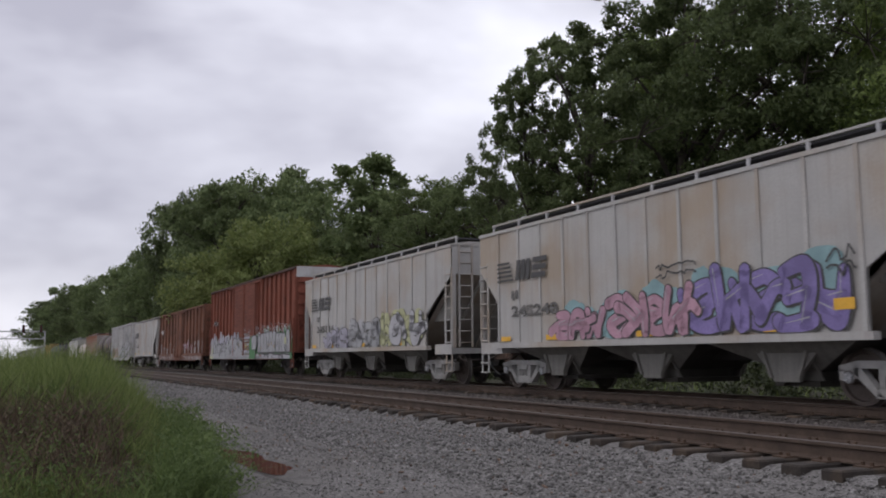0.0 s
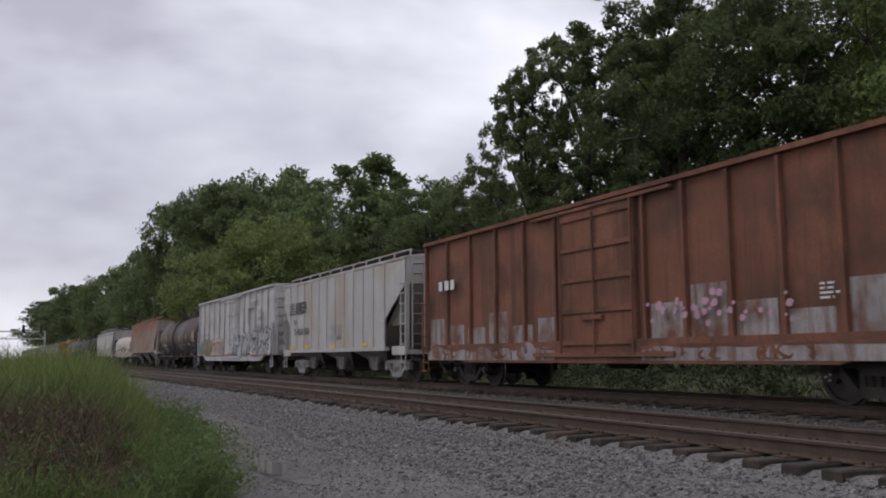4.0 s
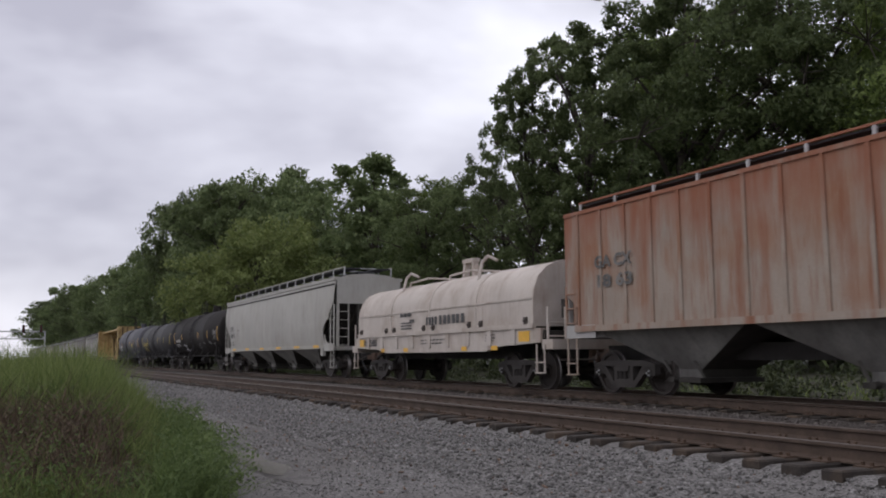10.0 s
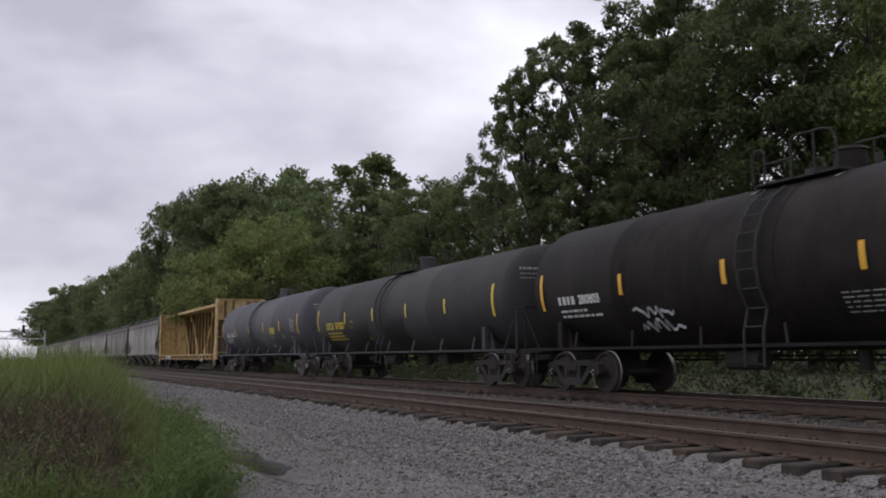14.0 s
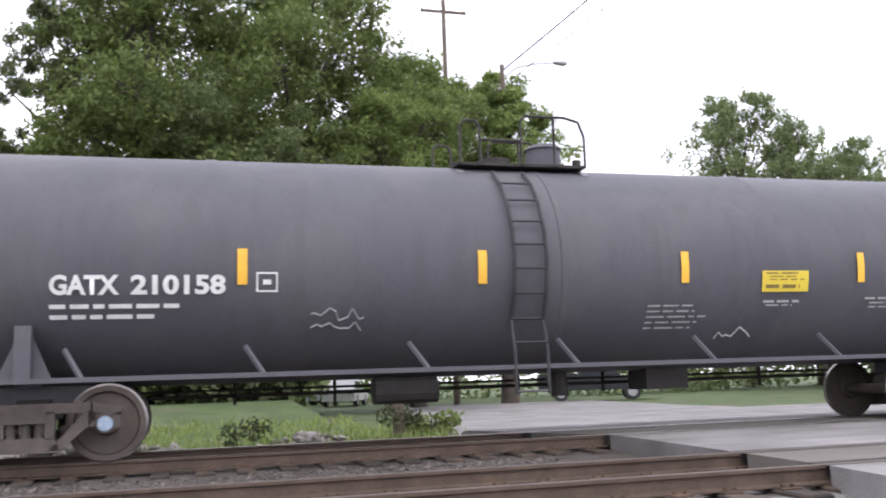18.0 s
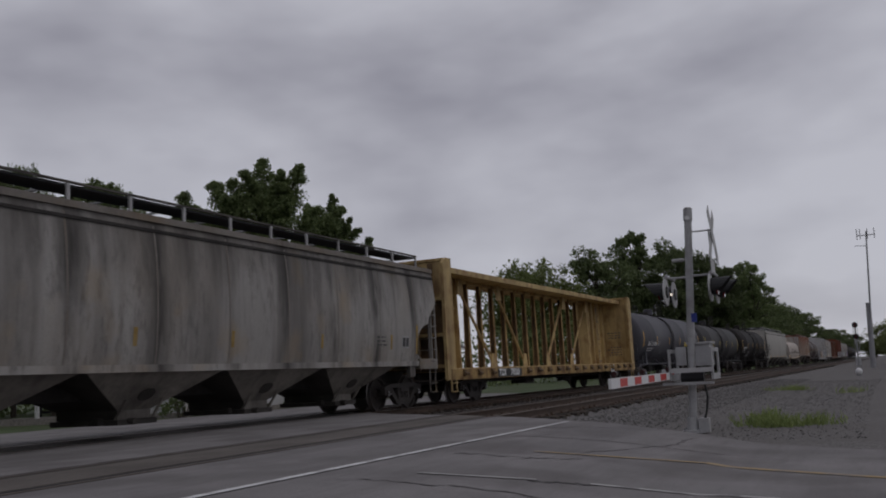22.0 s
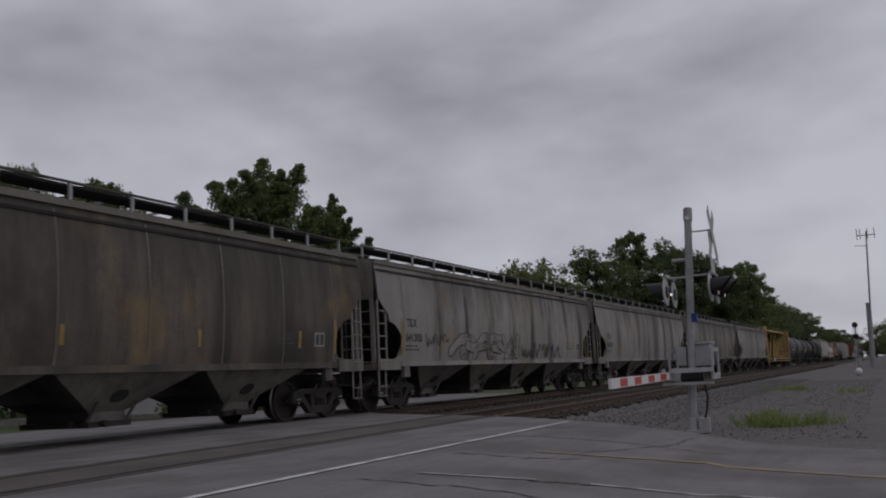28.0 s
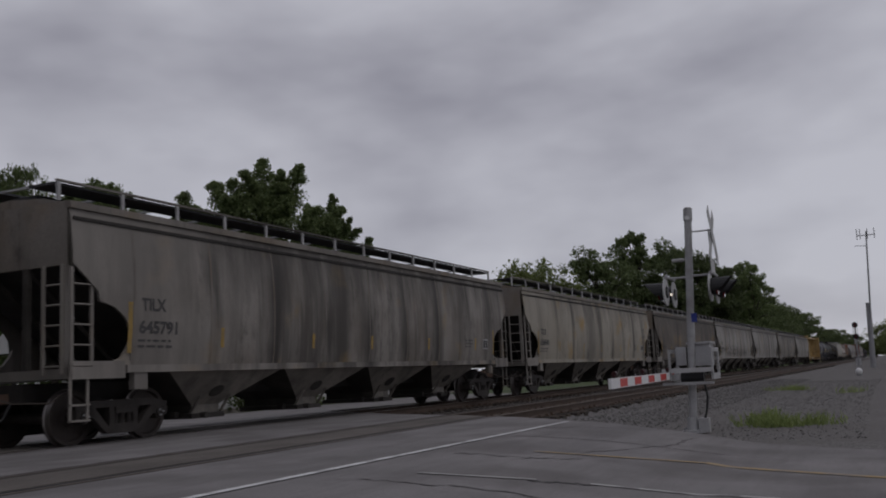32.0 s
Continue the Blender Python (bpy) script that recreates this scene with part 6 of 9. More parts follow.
def boxcar(label, length, zb, zt, material, door, ribs_r, ribs_f, gear, corrugated=False, roof_m=None):
    car = thing("boxcar", label, "freight car", "cars of the train")
    half, mt = length / 2, M[material]
    body = Geo().box(-half + 0.06, half - 0.06, -1.40, 1.40, zb + 0.3, zt)
    part("body", body, mt, car)
    sill = Geo()
    for s in (1, -1):
        ya, yb = (s * 1.39, s * 1.5) if s > 0 else (s * 1.5, s * 1.39)
        sill.prism([(-half, zb + 0.35), (-half, zb + 0.5), (half, zb + 0.5), (half, zb + 0.35), (half - 1.6, zb + 0.3), (half - 2.7, zb), (-half + 2.7, zb), (-half + 1.6, zb + 0.3)][::-1], ya, yb)
    part("side_sill", sill, mt, car)
    cap = Geo()
    for s in (1, -1):
        cap.box(-half, half, s * 1.48 - 0.045, s * 1.48 + 0.045, zt - 0.075, zt + 0.02)
    part("top_chord", cap, M["box_cap"] if material == "box_red" else mt, car)
    roof = Geo().beam([(-1.5, zt), (0, zt + 0.14), (1.5, zt)][::-1], -half, half)
    for i in range(14):
        x = -half + (i + 0.5) * length / 14
        roof.beam([(-1.47, zt + 0.01), (-1.47, zt + 0.04), (0, zt + 0.18), (1.47, zt + 0.04), (1.47, zt + 0.01), (0, zt + 0.15)], x - 0.05, x + 0.05)
    part("roof", roof, M[roof_m] if roof_m else mt, car)
    d0, d1 = door
    def posts(a, b, k):
        for i in range(k):
            x = a + (b - a) * i / (k - 1)
            for s in (1, -1):
                ya, yb = (1.39, 1.5) if s > 0 else (-1.5, -1.39)
                part("side_post", Geo().prism([(x - 0.05, zb + 0.4), (x + 0.05, zb + 0.4), (x + 0.036, zt - 0.1), (x - 0.036, zt - 0.1)], ya, yb), mt, car)
    posts(-half + 0.1, d0 - 0.25, ribs_r)
    posts(d1 + 0.25, half - 0.1, ribs_f)
    leaves_n = 2 if corrugated else 1
    for k in range(leaves_n):
        a, b = d0 + (d1 - d0) * k / leaves_n, d0 + (d1 - d0) * (k + 1) / leaves_n
        dr = part("door", Geo().box(a + 0.02, b - 0.02, -1.50, -1.39, zb + 0.25, zt - 0.18), mt, car)
        n = 20 if corrugated else 5
        for i in range(n):
            z = zb + 0.45 + (zt - zb - 0.8) * i / (n - 1)
            h = 0.045 if corrugated else 0.05
            part("door_rib", Geo().prism([(a + 0.1, z - h), (b - 0.1, z - h), (b - 0.1, z + h), (a + 0.1, z + h)], -1.545, -1.50), mt, dr)
        for x in (a + 0.06, b - 0.06):
            part("door_bar", Geo().pipe([(x, -1.56, zb + 0.2), (x, -1.56, zt - 0.15)], 0.025, 5), mt, dr)
        if not corrugated:
            bars_g = Geo().pipe([((a + b) / 2, -1.57, zb + 0.2), ((a + b) / 2, -1.57, zt - 0.3)], 0.03, 5)
            bars_g.box((a + b) / 2 - 0.5, (a + b) / 2 + 0.3, -1.58, -1.54, zb + 0.95, zb + 1.05)
            part("door_latch", bars_g, mt, dr)
    part("door_track", Geo().box(d0 - 1.2, d1 + 1.2, -1.56, -1.48, zb + 0.14, zb + 0.24), mt, car)
    part("door_track", Geo().box(d0 - 1.2, d1 + 1.2, -1.55, -1.48, zt - 0.19, zt - 0.12), mt, car)
    for sgn in (-1, 1):
        e = sgn * half
        part("end_wall", Geo().box(min(e, e - sgn * 0.08), max(e, e - sgn * 0.08), -1.46, 1.46, zb + 0.3, zt + 0.05), mt, car)
        for i in range(7):
            z = zb + 0.65 + i * (zt - zb - 1.2) / 6
            part("end_rib", Geo().beam([(-1.35, z - 0.13), (1.35, z - 0.13), (1.3, z + 0.13), (-1.3, z + 0.13)][::-1], min(e, e + sgn * 0.09), max(e, e + sgn * 0.09)), mt, car)
        lx = e - (0.5 if sgn > 0 else 0.04)
        add_ladder(car, lx, -1.53, zb + 0.35, zb + 1.9, 0.44, mt)
        add_ladder(car, e + sgn * 0.12, -1.35, zb + 0.35, zb + 1.9, 0.42, mt, "y")
        add_step(car, lx, -1.5, mt, zb + 0.35, 0.40)
        add_truck(car, sgn * (half - 2.35), gear)
        add_coupler(car, e, sgn, 0.85)
        part("brake_rigging", Geo().box(e - 0.5, e + 0.5, -0.9, 0.9, 0.78, 0.98).pipe([(e, 0.6, 1.0), (e, 0.6, 1.5)], 0.03, 5), M["grime"], car)
    under = Geo()
    for x in (-3.2, -1.4, 0.6, 2.4):
        under.box(x - 0.08, x + 0.08, -1.35, 1.35, 0.8, zb + 0.35)
    under.cyl((-0.8, -0.5, 0.72), (0.3, -0.5, 0.72), 0.2, n=12)
    part("underframe", under, M["grime"], car)
    add_sill(car, half, M["grime"], 0.72, zb + 0.32)
    return car


def coil_car(label, length):
    """Flat sill car with three rounded steel-coil hoods."""
    car = thing("coil_car", label, "freight car", "cars of the train")
    half, mt = length / 2, M["coil_white"]
    sill = Geo()
    for s in (1, -1):
        ya, yb = (1.32, 1.46) if s > 0 else (-1.46, -1.32)
        sill.prism([(-half - 0.3, 1.15), (-half + 1.8, 1.08), (-half + 2.6, 0.95), (half - 2.6, 0.95), (half - 1.8, 1.08), (half + 0.3, 1.15), (half + 0.3, 1.5), (-half - 0.3, 1.5)], ya, yb)
    part("side_sill", sill, mt, car)
    part("deck", Geo().box(-half - 0.3, half + 0.3, -1.4, 1.4, 1.2, 1.45), M["grime"], car)
    for s in (1, -1):
        part("deck_rail", Geo().box(-half, half, s * 1.45 - 0.06, s * 1.45 + 0.06, 1.5, 1.62), mt, car)
    prof = [(-1.46, 1.55), (-1.46, 2.15), (-1.43, 2.45), (-1.3, 2.78), (-1.05, 3.03), (-0.7, 3.18), (-0.3, 3.24), (0.3, 3.24), (0.7, 3.18), (1.05, 3.03), (1.3, 2.78), (1.43, 2.45), (1.46, 2.15), (1.46, 1.55)]
    k = 4
    w = length / k
    for i in range(k):
        a = -half + i * w
        hood = part("hood", Geo().beam(prof, a + 0.03, a + w - 0.03), mt, car, smooth=25)
        for x in (a + 0.02, a + w - 0.02):
            band = Geo().beam([(y * 1.012, 1.55 + (z - 1.55) * 1.012) for y, z in prof], x - 0.025, x + 0.025)
            part("hood_band", band, mt, hood)
        part("hood_seam", Geo().box(a + 0.05, a + w - 0.05, -1.475, -1.455, 2.22, 2.27), mt, hood)
        for x in (a + 0.35, a + w - 0.35):
            part("hood_latch", Geo().box(x - 0.06, x + 0.06, -1.52, -1.45, 1.6, 1.78).cyl((x, -1.52, 1.69), (x, -1.56, 1.69), 0.035, n=8), M["bogie"], hood)
        if i in (1, 2):
            hook = Geo().pipe([(a + 0.1, -0.9, 2.7), (a + 0.05, -0.75, 3.3), (a + 1.2, -0.6, 3.38)], 0.035, 6)
            hook.pipe([(a + 0.05, 0.75, 3.3), (a + 1.2, 0.6, 3.38), (a + 1.2, -0.6, 3.38)], 0.035, 6)
            part("hood_hook", hook, mt, hood)
    lift = Geo().box(-0.55, 0.55, -0.07, 0.07, 3.24, 3.32).prism([(-0.42, 3.3), (-0.3, 3.3), (-0.22, 3.78), (-0.34, 3.78)], -0.1, 0.1).prism([(0.24, 3.3), (0.36, 3.3), (0.3, 3.78), (0.2, 3.78)], -0.1, 0.1)
    lift.box(-0.36, 0.34, -0.13, 0.13, 3.74, 3.86).box(0.3, 0.45, -0.05, 0.05, 3.32, 3.62)
    part("lifting_bail", lift, mt, car)
    for x, up in ((2.6, 0.55), (-2.9, 0.5)):
        part("hood_lever", Geo().pipe([(x, -1.1, 2.95), (x - 0.06, -0.95, 3.2 + up * 0.5), (x + 0.12, -0.85, 3.1 + up), (x + 0.4, -0.7, 3.2 + up * 0.55)], 0.05, 6), mt, car)
    for i in range(9):
        x = -half + 1.0 + i * (length - 2.0) / 8
        part("stake_pocket", Geo().box(x - 0.12, x + 0.12, -1.5, -1.46, 1.1, 1.5), mt, car)
    for sgn in (-1, 1):
        e = sgn * (half + 0.3)
        part("end_sill", Geo().box(min(e, e + sgn * 0.5), max(e, e + sgn * 0.5), -1.42, 1.42, 0.98, 1.22), mt, car)
        add_truck(car, sgn * (half - 1.35), "brown")
        add_coupler(car, e + sgn * 0.4, sgn, 0.55)
        add_step(car, e - 0.2, -1.45, mt, 1.1, 0.42)
        add_ladder(car, e + sgn * 0.25, -1.4, 1.2, 2.0, 0.5, mt, "y")
    wheel = Geo()
    for i in range(16):
        a, b = 2 * math.pi * i / 16, 2 * math.pi * (i + 1) / 16
        wheel.cyl((half + 0.55, -0.6 + 0.28 * math.cos(a), 2.0 + 0.28 * math.sin(a)), (half + 0.55, -0.6 + 0.28 * math.cos(b), 2.0 + 0.28 * math.sin(b)), 0.025, n=6)
        if i % 4 == 0:
            wheel.cyl((half + 0.55, -0.6, 2.0), (half + 0.55, -0.6 + 0.28 * math.cos(a), 2.0 + 0.28 * math.sin(a)), 0.018, n=5)
    part("brake_wheel", wheel, M["grime"], car)
    part("brake_box", Geo().box(half + 0.3, half + 0.5, -0.85, -0.35, 1.75, 2.2).box(half + 0.3, half + 0.4, -0.65, -0.55, 1.2, 1.8), M["grime"], car)
    for x in (-half + 0.1, half - 0.75):
        part("reflector", on_side(Geo(), x, x + 0.55, 1.18, 1.44, lambda z: -1.46, 0.012, 0, 1), M["stripe"], car)
    for x in (-half + 4.2, half - 4.0, -half + 2.2, half - 2.2):
        part("reflector", on_side(Geo(), x, x + 0.35, 0.98, 1.1, lambda z: -1.46, 0.012, 0, 1), M["stripe"], car)
    ink = Geo()
    flat = lambda z: -1.476
    mark_blocks(ink, -half + 0.55, 1.2, 0.3, 0.22, 2, flat)
    mark_blocks(ink, -half + 6.0, 1.78, 0.85, 0.26, 4, flat)
    mark_blocks(ink, -half + 6.95, 1.78, 1.75, 0.28, 6, flat)
    for k2 in range(3):
        on_side(ink, -half + 4.0, -half + 4.9, 1.7 + 0.09 * k2, 1.74 + 0.09 * k2, flat, 0.007, 0, 1)
    on_side(ink, -half + 4.7, -half + 5.1, 1.92, 2.0, flat, 0.007, 0, 1)
    small_print(ink, -half + 3.95, 2.22, 1.1, 1, flat, 0, 5, h=0.12)
    small_print(ink, -half + 5.6, 1.34, 2.2, 2, flat, 0, 6, pitch=0.1)
    small_print(ink, half - 2.5, 1.4, 0.7, 3, flat, 0, 7)
    tagged(part("markings", ink, M["ink"], car), kind="stuff")
    lettering("623855", -half + 0.95, 1.2, 0.22, flat, M["ink"], car)
    add_sill(car, half + 0.3, M["grime"], 0.75, 1.2)
    return car


def lumber_car(label, length):
    """Centre-beam flat car: end bulkheads, a tapered post every bay, diagonal ties and a wide top chord."""
    car = thing("centerbeam_flatcar", label, "freight car", "cars of the train")
    half, mt = length / 2, M["lum_yellow"]
    deck = Geo().box(-half, half, -1.42, 1.42, 0.98, 1.08)
    part("deck", deck, mt, car)
    for s in (1, -1):
        part("side_sill", Geo().box(-half, half, s * 1.46 - 0.05, s * 1.46 + 0.05, 0.72, 1.04), M["lum_sill"], car, "rust-stained yellow side sill")
    chord = Geo().box(-half + 0.1, half - 0.1, -0.95, 0.95, 4.16, 4.24)
    top = part("top_chord", chord, mt, car)
    for s in (1, -1):
        part("chord_edge", Geo().box(-half + 0.1, half - 0.1, s * 0.95 - 0.04, s * 0.95 + 0.04, 4.12, 4.30), mt, top)
    part("chord_web", Geo().box(-half + 0.1, half - 0.1, -0.07, 0.07, 4.06, 4.16), mt, top)
    panel = 3.48
    for sgn in (-1, 1):
        e = sgn * half
        bh = part("bulkhead", Geo().box(min(e, e - sgn * 0.10), max(e, e - sgn * 0.10), -1.40, 1.40, 0.98, 4.42), mt, car)
        edge = Geo()
        for s in (1, -1):
            ya, yb = s * 1.44 - 0.05, s * 1.44 + 0.05
            pts = [(e + sgn * 0.24, 0.72), (e + sgn * 0.24, 4.26), (e + sgn * 0.05, 4.44), (e - sgn * 0.32, 4.44), (e - sgn * 0.32, 0.72)]
            edge.prism(pts if sgn < 0 else pts[::-1], ya, yb)
        edge.box(min(e + sgn * 0.05, e - sgn * 0.25), max(e + sgn * 0.05, e - sgn * 0.25), -1.39, 1.39, 4.36, 4.44)
        part("bulkhead_edge", edge, mt, bh)
        # rusty sheet, darkened in colour for the shade in the recessed end
        part("bulkhead_sheet", Geo().box(min(e + sgn * 0.004, e + sgn * 0.03), max(e + sgn * 0.004, e + sgn * 0.03), -1.38, 1.38, 1.0, 3.12), M["lum_rust"], bh, "lower end sheet dark with rust and painted-in shade")
        for y in (-0.95, -0.45, 0.45, 0.95):
            part("bulkhead_rib", Geo().box(min(e, e + sgn * 0.12), max(e, e + sgn * 0.12), y - 0.06, y + 0.06, 1.0, 4.3), M["lum_rust"], bh)
        a, b = e - sgn * 0.1, e - sgn * panel
        wall = part("panel_wall", Geo().box(min(a, b), max(a, b), -0.1, 0.1, 1.05, 4.16), mt, car)
        for d in (0.85, 1.95, 2.6, 3.44):
            x = e - sgn * d
            part("panel_post", Geo().beam([(-0.27, 1.05), (0.27, 1.05), (0.19, 4.16), (-0.19, 4.16)][::-1], x - 0.045, x + 0.045), mt, wall)
        for z in (2.1, 3.14):
            part("panel_rail", Geo().box(min(a, b), max(a, b), -0.145, 0.145, z - 0.025, z + 0.025), mt, wall)
        for z in (1.15, 2.1, 3.2):
            part("bulkhead_beam", Geo().box(min(e, e + sgn * 0.2), max(e, e + sgn * 0.2), -1.38, 1.38, z - 0.05, z + 0.05), mt, bh)
        add_truck(car, sgn * (half - 2.45), "brown")
        add_coupler(car, e, sgn, 0.85)
        add_step(car, e - (0.5 if sgn > 0 else 0.0), -1.48, mt, 0.75, 0.38)
    n = 13
    x0, x1 = -half + panel, half - panel
    for i in range(1, n):
        x = x0 + (x1 - x0) * i / n
        g = Geo()
        g.beam([(-0.095, 1.05), (0.095, 1.05), (0.06, 4.16), (-0.06, 4.16)][::-1], x - 0.012, x + 0.012)
        post = part("post", g, M["lum_rust"], car)
        for s in (1, -1):
            g = Geo()
            g.add([(x - 0.078, s * 0.095, 1.05), (x + 0.078, s * 0.095, 1.05), (x + 0.06, s * 0.06, 4.16), (x - 0.06, s * 0.06, 4.16),
                   (x - 0.078, s * 0.112, 1.05), (x + 0.078, s * 0.112, 1.05), (x + 0.06, s * 0.077, 4.16), (x - 0.06, s * 0.077, 4.16)],
                  [(0, 1, 2, 3), (4, 7, 6, 5), (0, 4, 5, 1), (2, 6, 7, 3), (0, 3, 7, 4), (1, 5, 6, 2)])
            part("flange", g, M["lum_sill"], post)
    for lo, hi in ((1.4, 3.9), (4.7, 7.4), (-1.4, -3.9), (-4.7, -7.4)):
        g = Geo().pipe([(lo, -0.2, 1.3), (hi, -0.16, 3.9)], 0.055, 6)
        for x, z in ((lo, 1.3), (hi, 3.85)):
            g.prism([(x - 0.26, z - 0.25), (x + 0.26, z - 0.25), (x + 0.14, z + 0.3), (x - 0.14, z + 0.3)], -0.27, -0.23)
        part("diagonal_tie", g, mt, car)
    for i in range(19):
        x = -half + 0.9 + i * (length - 1.8) / 18
        if -7.25 < x < -5.3:
            continue
        part("strap_winch", Geo().box(x - 0.10, x + 0.10, -1.56, -1.50, 0.84, 1.02).cyl((x - 0.14, -1.58, 0.9), (x + 0.14, -1.58, 0.9), 0.055, n=8), M["lum_rust"], car)
    plane = lambda z: -0.1
    ink = Geo()
    cx = half - 1.9
    lettering("WARNING", cx + 0.08, 1.7, 0.10, plane, M["ink_faded"], car, 0.01)
    small_print(ink, cx, 1.58, 0.95, 4, plane, 0, 3, 0.15, 0.06)
    small_print(ink, cx + 0.1, 2.85, 0.75, 5, plane, 0, 4, 0.12, 0.045)
    small_print(ink, cx, 3.45, 0.95, 3, plane, 0, 8, 0.1, 0.05)
    on_side(ink, cx + 0.4, cx + 0.55, 3.6, 3.95, plane, 0.007, 0, 1)
    tagged(part("markings", ink, M["ink_faded"], car), kind="stuff")
    face = Geo()
    r = random.Random(5)
    for row in range(7):
        z, y = 2.62 - 0.13 * row - (0.35 if row > 2 else 0), -0.95
        while y < -0.35:
            w = r.uniform(0.06, 0.16)
            face.add([(half - 0.106, y, z), (half - 0.106, y + w, z), (half - 0.106, y + w, z + 0.05), (half - 0.106, y, z + 0.05)], [(0, 1, 2, 3)])
            y += w + 0.05
    tagged(part("markings", face, M["ink_faded"], car), kind="stuff")
    part("notice_plate", Geo().box(6.65, 7.15, -1.525, -1.51, 0.66, 1.02), M["white"], car, "small white plate with two dark squares")
    marks = Geo()
    for a in (6.69, 6.92):
        on_side(marks, a, a + 0.19, 0.74, 0.97, lambda z: -1.53, 0.006, 0, 1)
    tagged(part("markings", marks, M["black"], car), kind="stuff")
    part("number_patch", on_side(Geo(), -7.4, -5.15, 0.74, 1.02, lambda z: -1.512, 0.002, 0, 1), M["black"], car, "black painted patch with a white number")
    lettering("TZX", -7.3, 0.79, 0.22, lambda z: -1.512, M["white"], car, 0.007, 0.65)
    lettering("7820", -6.25, 0.79, 0.22, lambda z: -1.512, M["white"], car, 0.007, 0.85)
    part("reflector", on_side(Geo(), half - 0.75, half - 0.45, 0.86, 0.96, lambda z: -1.51, 0.008, 0, 1), M["red"], car)
    add_sill(car, half, M["grime"], 0.6, 1.0)
    part("brake_gear", Geo().cyl((2.0, -0.5, 0.62), (3.1, -0.5, 0.62), 0.2, n=12).box(-3.2, -2.4, -0.9, -0.3, 0.45, 0.75).pipe([(-half + 4, -1.0, 0.62), (half - 4, -1.0, 0.62)], 0.03, 5), M["grime"], car)
    return car


# -- the train, front car first; the number is where the car's middle stands as the tank of the middle passes
train = []


def enter(car, front, rear):
    train.append((car, (front + rear) / 2))
    return car


def owner_badge(car, x, z, side_of):
    """Dark striped badge and two block letters, as plain shapes."""
    g = Geo()
    for k in range(5):
        on_side(g, x, x + 0.85 - 0.05 * k, z + 0.11 * k, z + 0.11 * k + 0.055, side_of, 0.05, 0, 1)
    for a, w, b, c in ((0.93, 0.2, 0.0, 0.5), (1.17, 0.2, 0.0, 0.5), (1.41, 0.2, 0.0, 0.5), (1.72, 0.66, 0.0, 0.13), (1.72, 0.66, 0.19, 0.32), (1.72, 0.66, 0.38, 0.5)):
        y = side_of(z) - 0.05
        g.add([(x + a + 0.2 * b, y, z + b), (x + a + w + 0.2 * b, y, z + b), (x + a + w + 0.2 * c, y, z + c), (x + a + 0.2 * c, y, z + c)], [(0, 1, 2, 3)])
    tagged(part("badge", g, M["ink"], car), kind="stuff")


CUT_R = ((0.0, 3.1), (0.05, 3.05), (1.0, 2.16), (1.005, 1.13))
CUT_F = ((0.0, 3.2), (0.05, 3.15), (1.75, 2.1), (1.755, 1.13))
ribbed = lambda z: -1.53


def slab_car(front, rear, number, label):
    car = enter(slab_hopper(label, front - rear, "hop_slab", 12, CUT_R, CUT_F, 1.13, 4.07, 3, "gray"), front, rear)
    half = (front - rear) / 2
    owner_badge(car, -half + 1.05, 2.72, flat_side)
    g = Geo()
    mark_blocks(g, -half + 1.75, 2.25, 0.42, 0.24, 2, ribbed)
    tagged(part("markings", g, M["ink_faded"], car), kind="stuff")
    lettering(number, -half + 1.75, 1.82, 0.26, ribbed, M["ink_faded"], car, width=2.2)
    for x in (-half + 1.2, -half + 3.4, -half + 6.9, -half + 10.4):
        part("reflector", on_side(Geo(), x, x + 0.5, 1.2, 1.32, ribbed, 0.01, 0, 1), M["stripe"], car)
    return car


for k in range(3):
    f = 277.5 - 19.3 * k
    enter(tank_car("dark tank car far ahead in the train", 15.8, "tank_black", "brown", [(-7.5, 1.9, 2.7), (7.5, 1.9, 2.7)]), f - 1, f - 16.8)
car_a = slab_car(216.6, 202.35, "245248", "grey covered hopper car with purple and pink spray paint")
h = 7.12
spray(car_a, -h + 3.9, -h + 5.7, 1.18, 2.0, ribbed, "g_pink", "ink", 4, 3, "g_teal")
spray(car_a, -h + 6.0, -h + 8.5, 1.18, 2.2, ribbed, "g_pink", "ink", 9, 4, "g_teal")
spray(car_a, -h + 8.6, -h + 12.2, 1.18, 2.45, ribbed, "g_purple", "ink", 14, 5, "g_teal")
scrawl(car_a, -h + 7.6, -h + 8.8, 2.3, 2.6, ribbed, M["ink"], 3)
scrawl(car_a, -h + 11.8, -h + 12.4, 2.0, 2.5, ribbed, M["ink"], 5)
part("reflector", on_side(Geo(), -h + 11.9, -h + 12.3, 1.5, 1.68, ribbed, 0.02, 0, 1), M["stripe"], car_a)
car_b = slab_car(200.5, 186.05, "245114", "grey covered hopper car with yellow and silver spray paint")
spray(car_b, -4.2, -1.6, 1.18, 1.95, ribbed, "g_lilac", "ink_faded", 21, 4, "g_white")
spray(car_b, -1.4, 1.6, 1.18, 2.25, ribbed, "g_silver", "ink_faded", 22, 4, "g_white")
spray(car_b, 1.9, 5.2, 1.18, 2.3, ribbed, "g_lime", "ink_faded", 23, 4, "g_lime", "g_white")

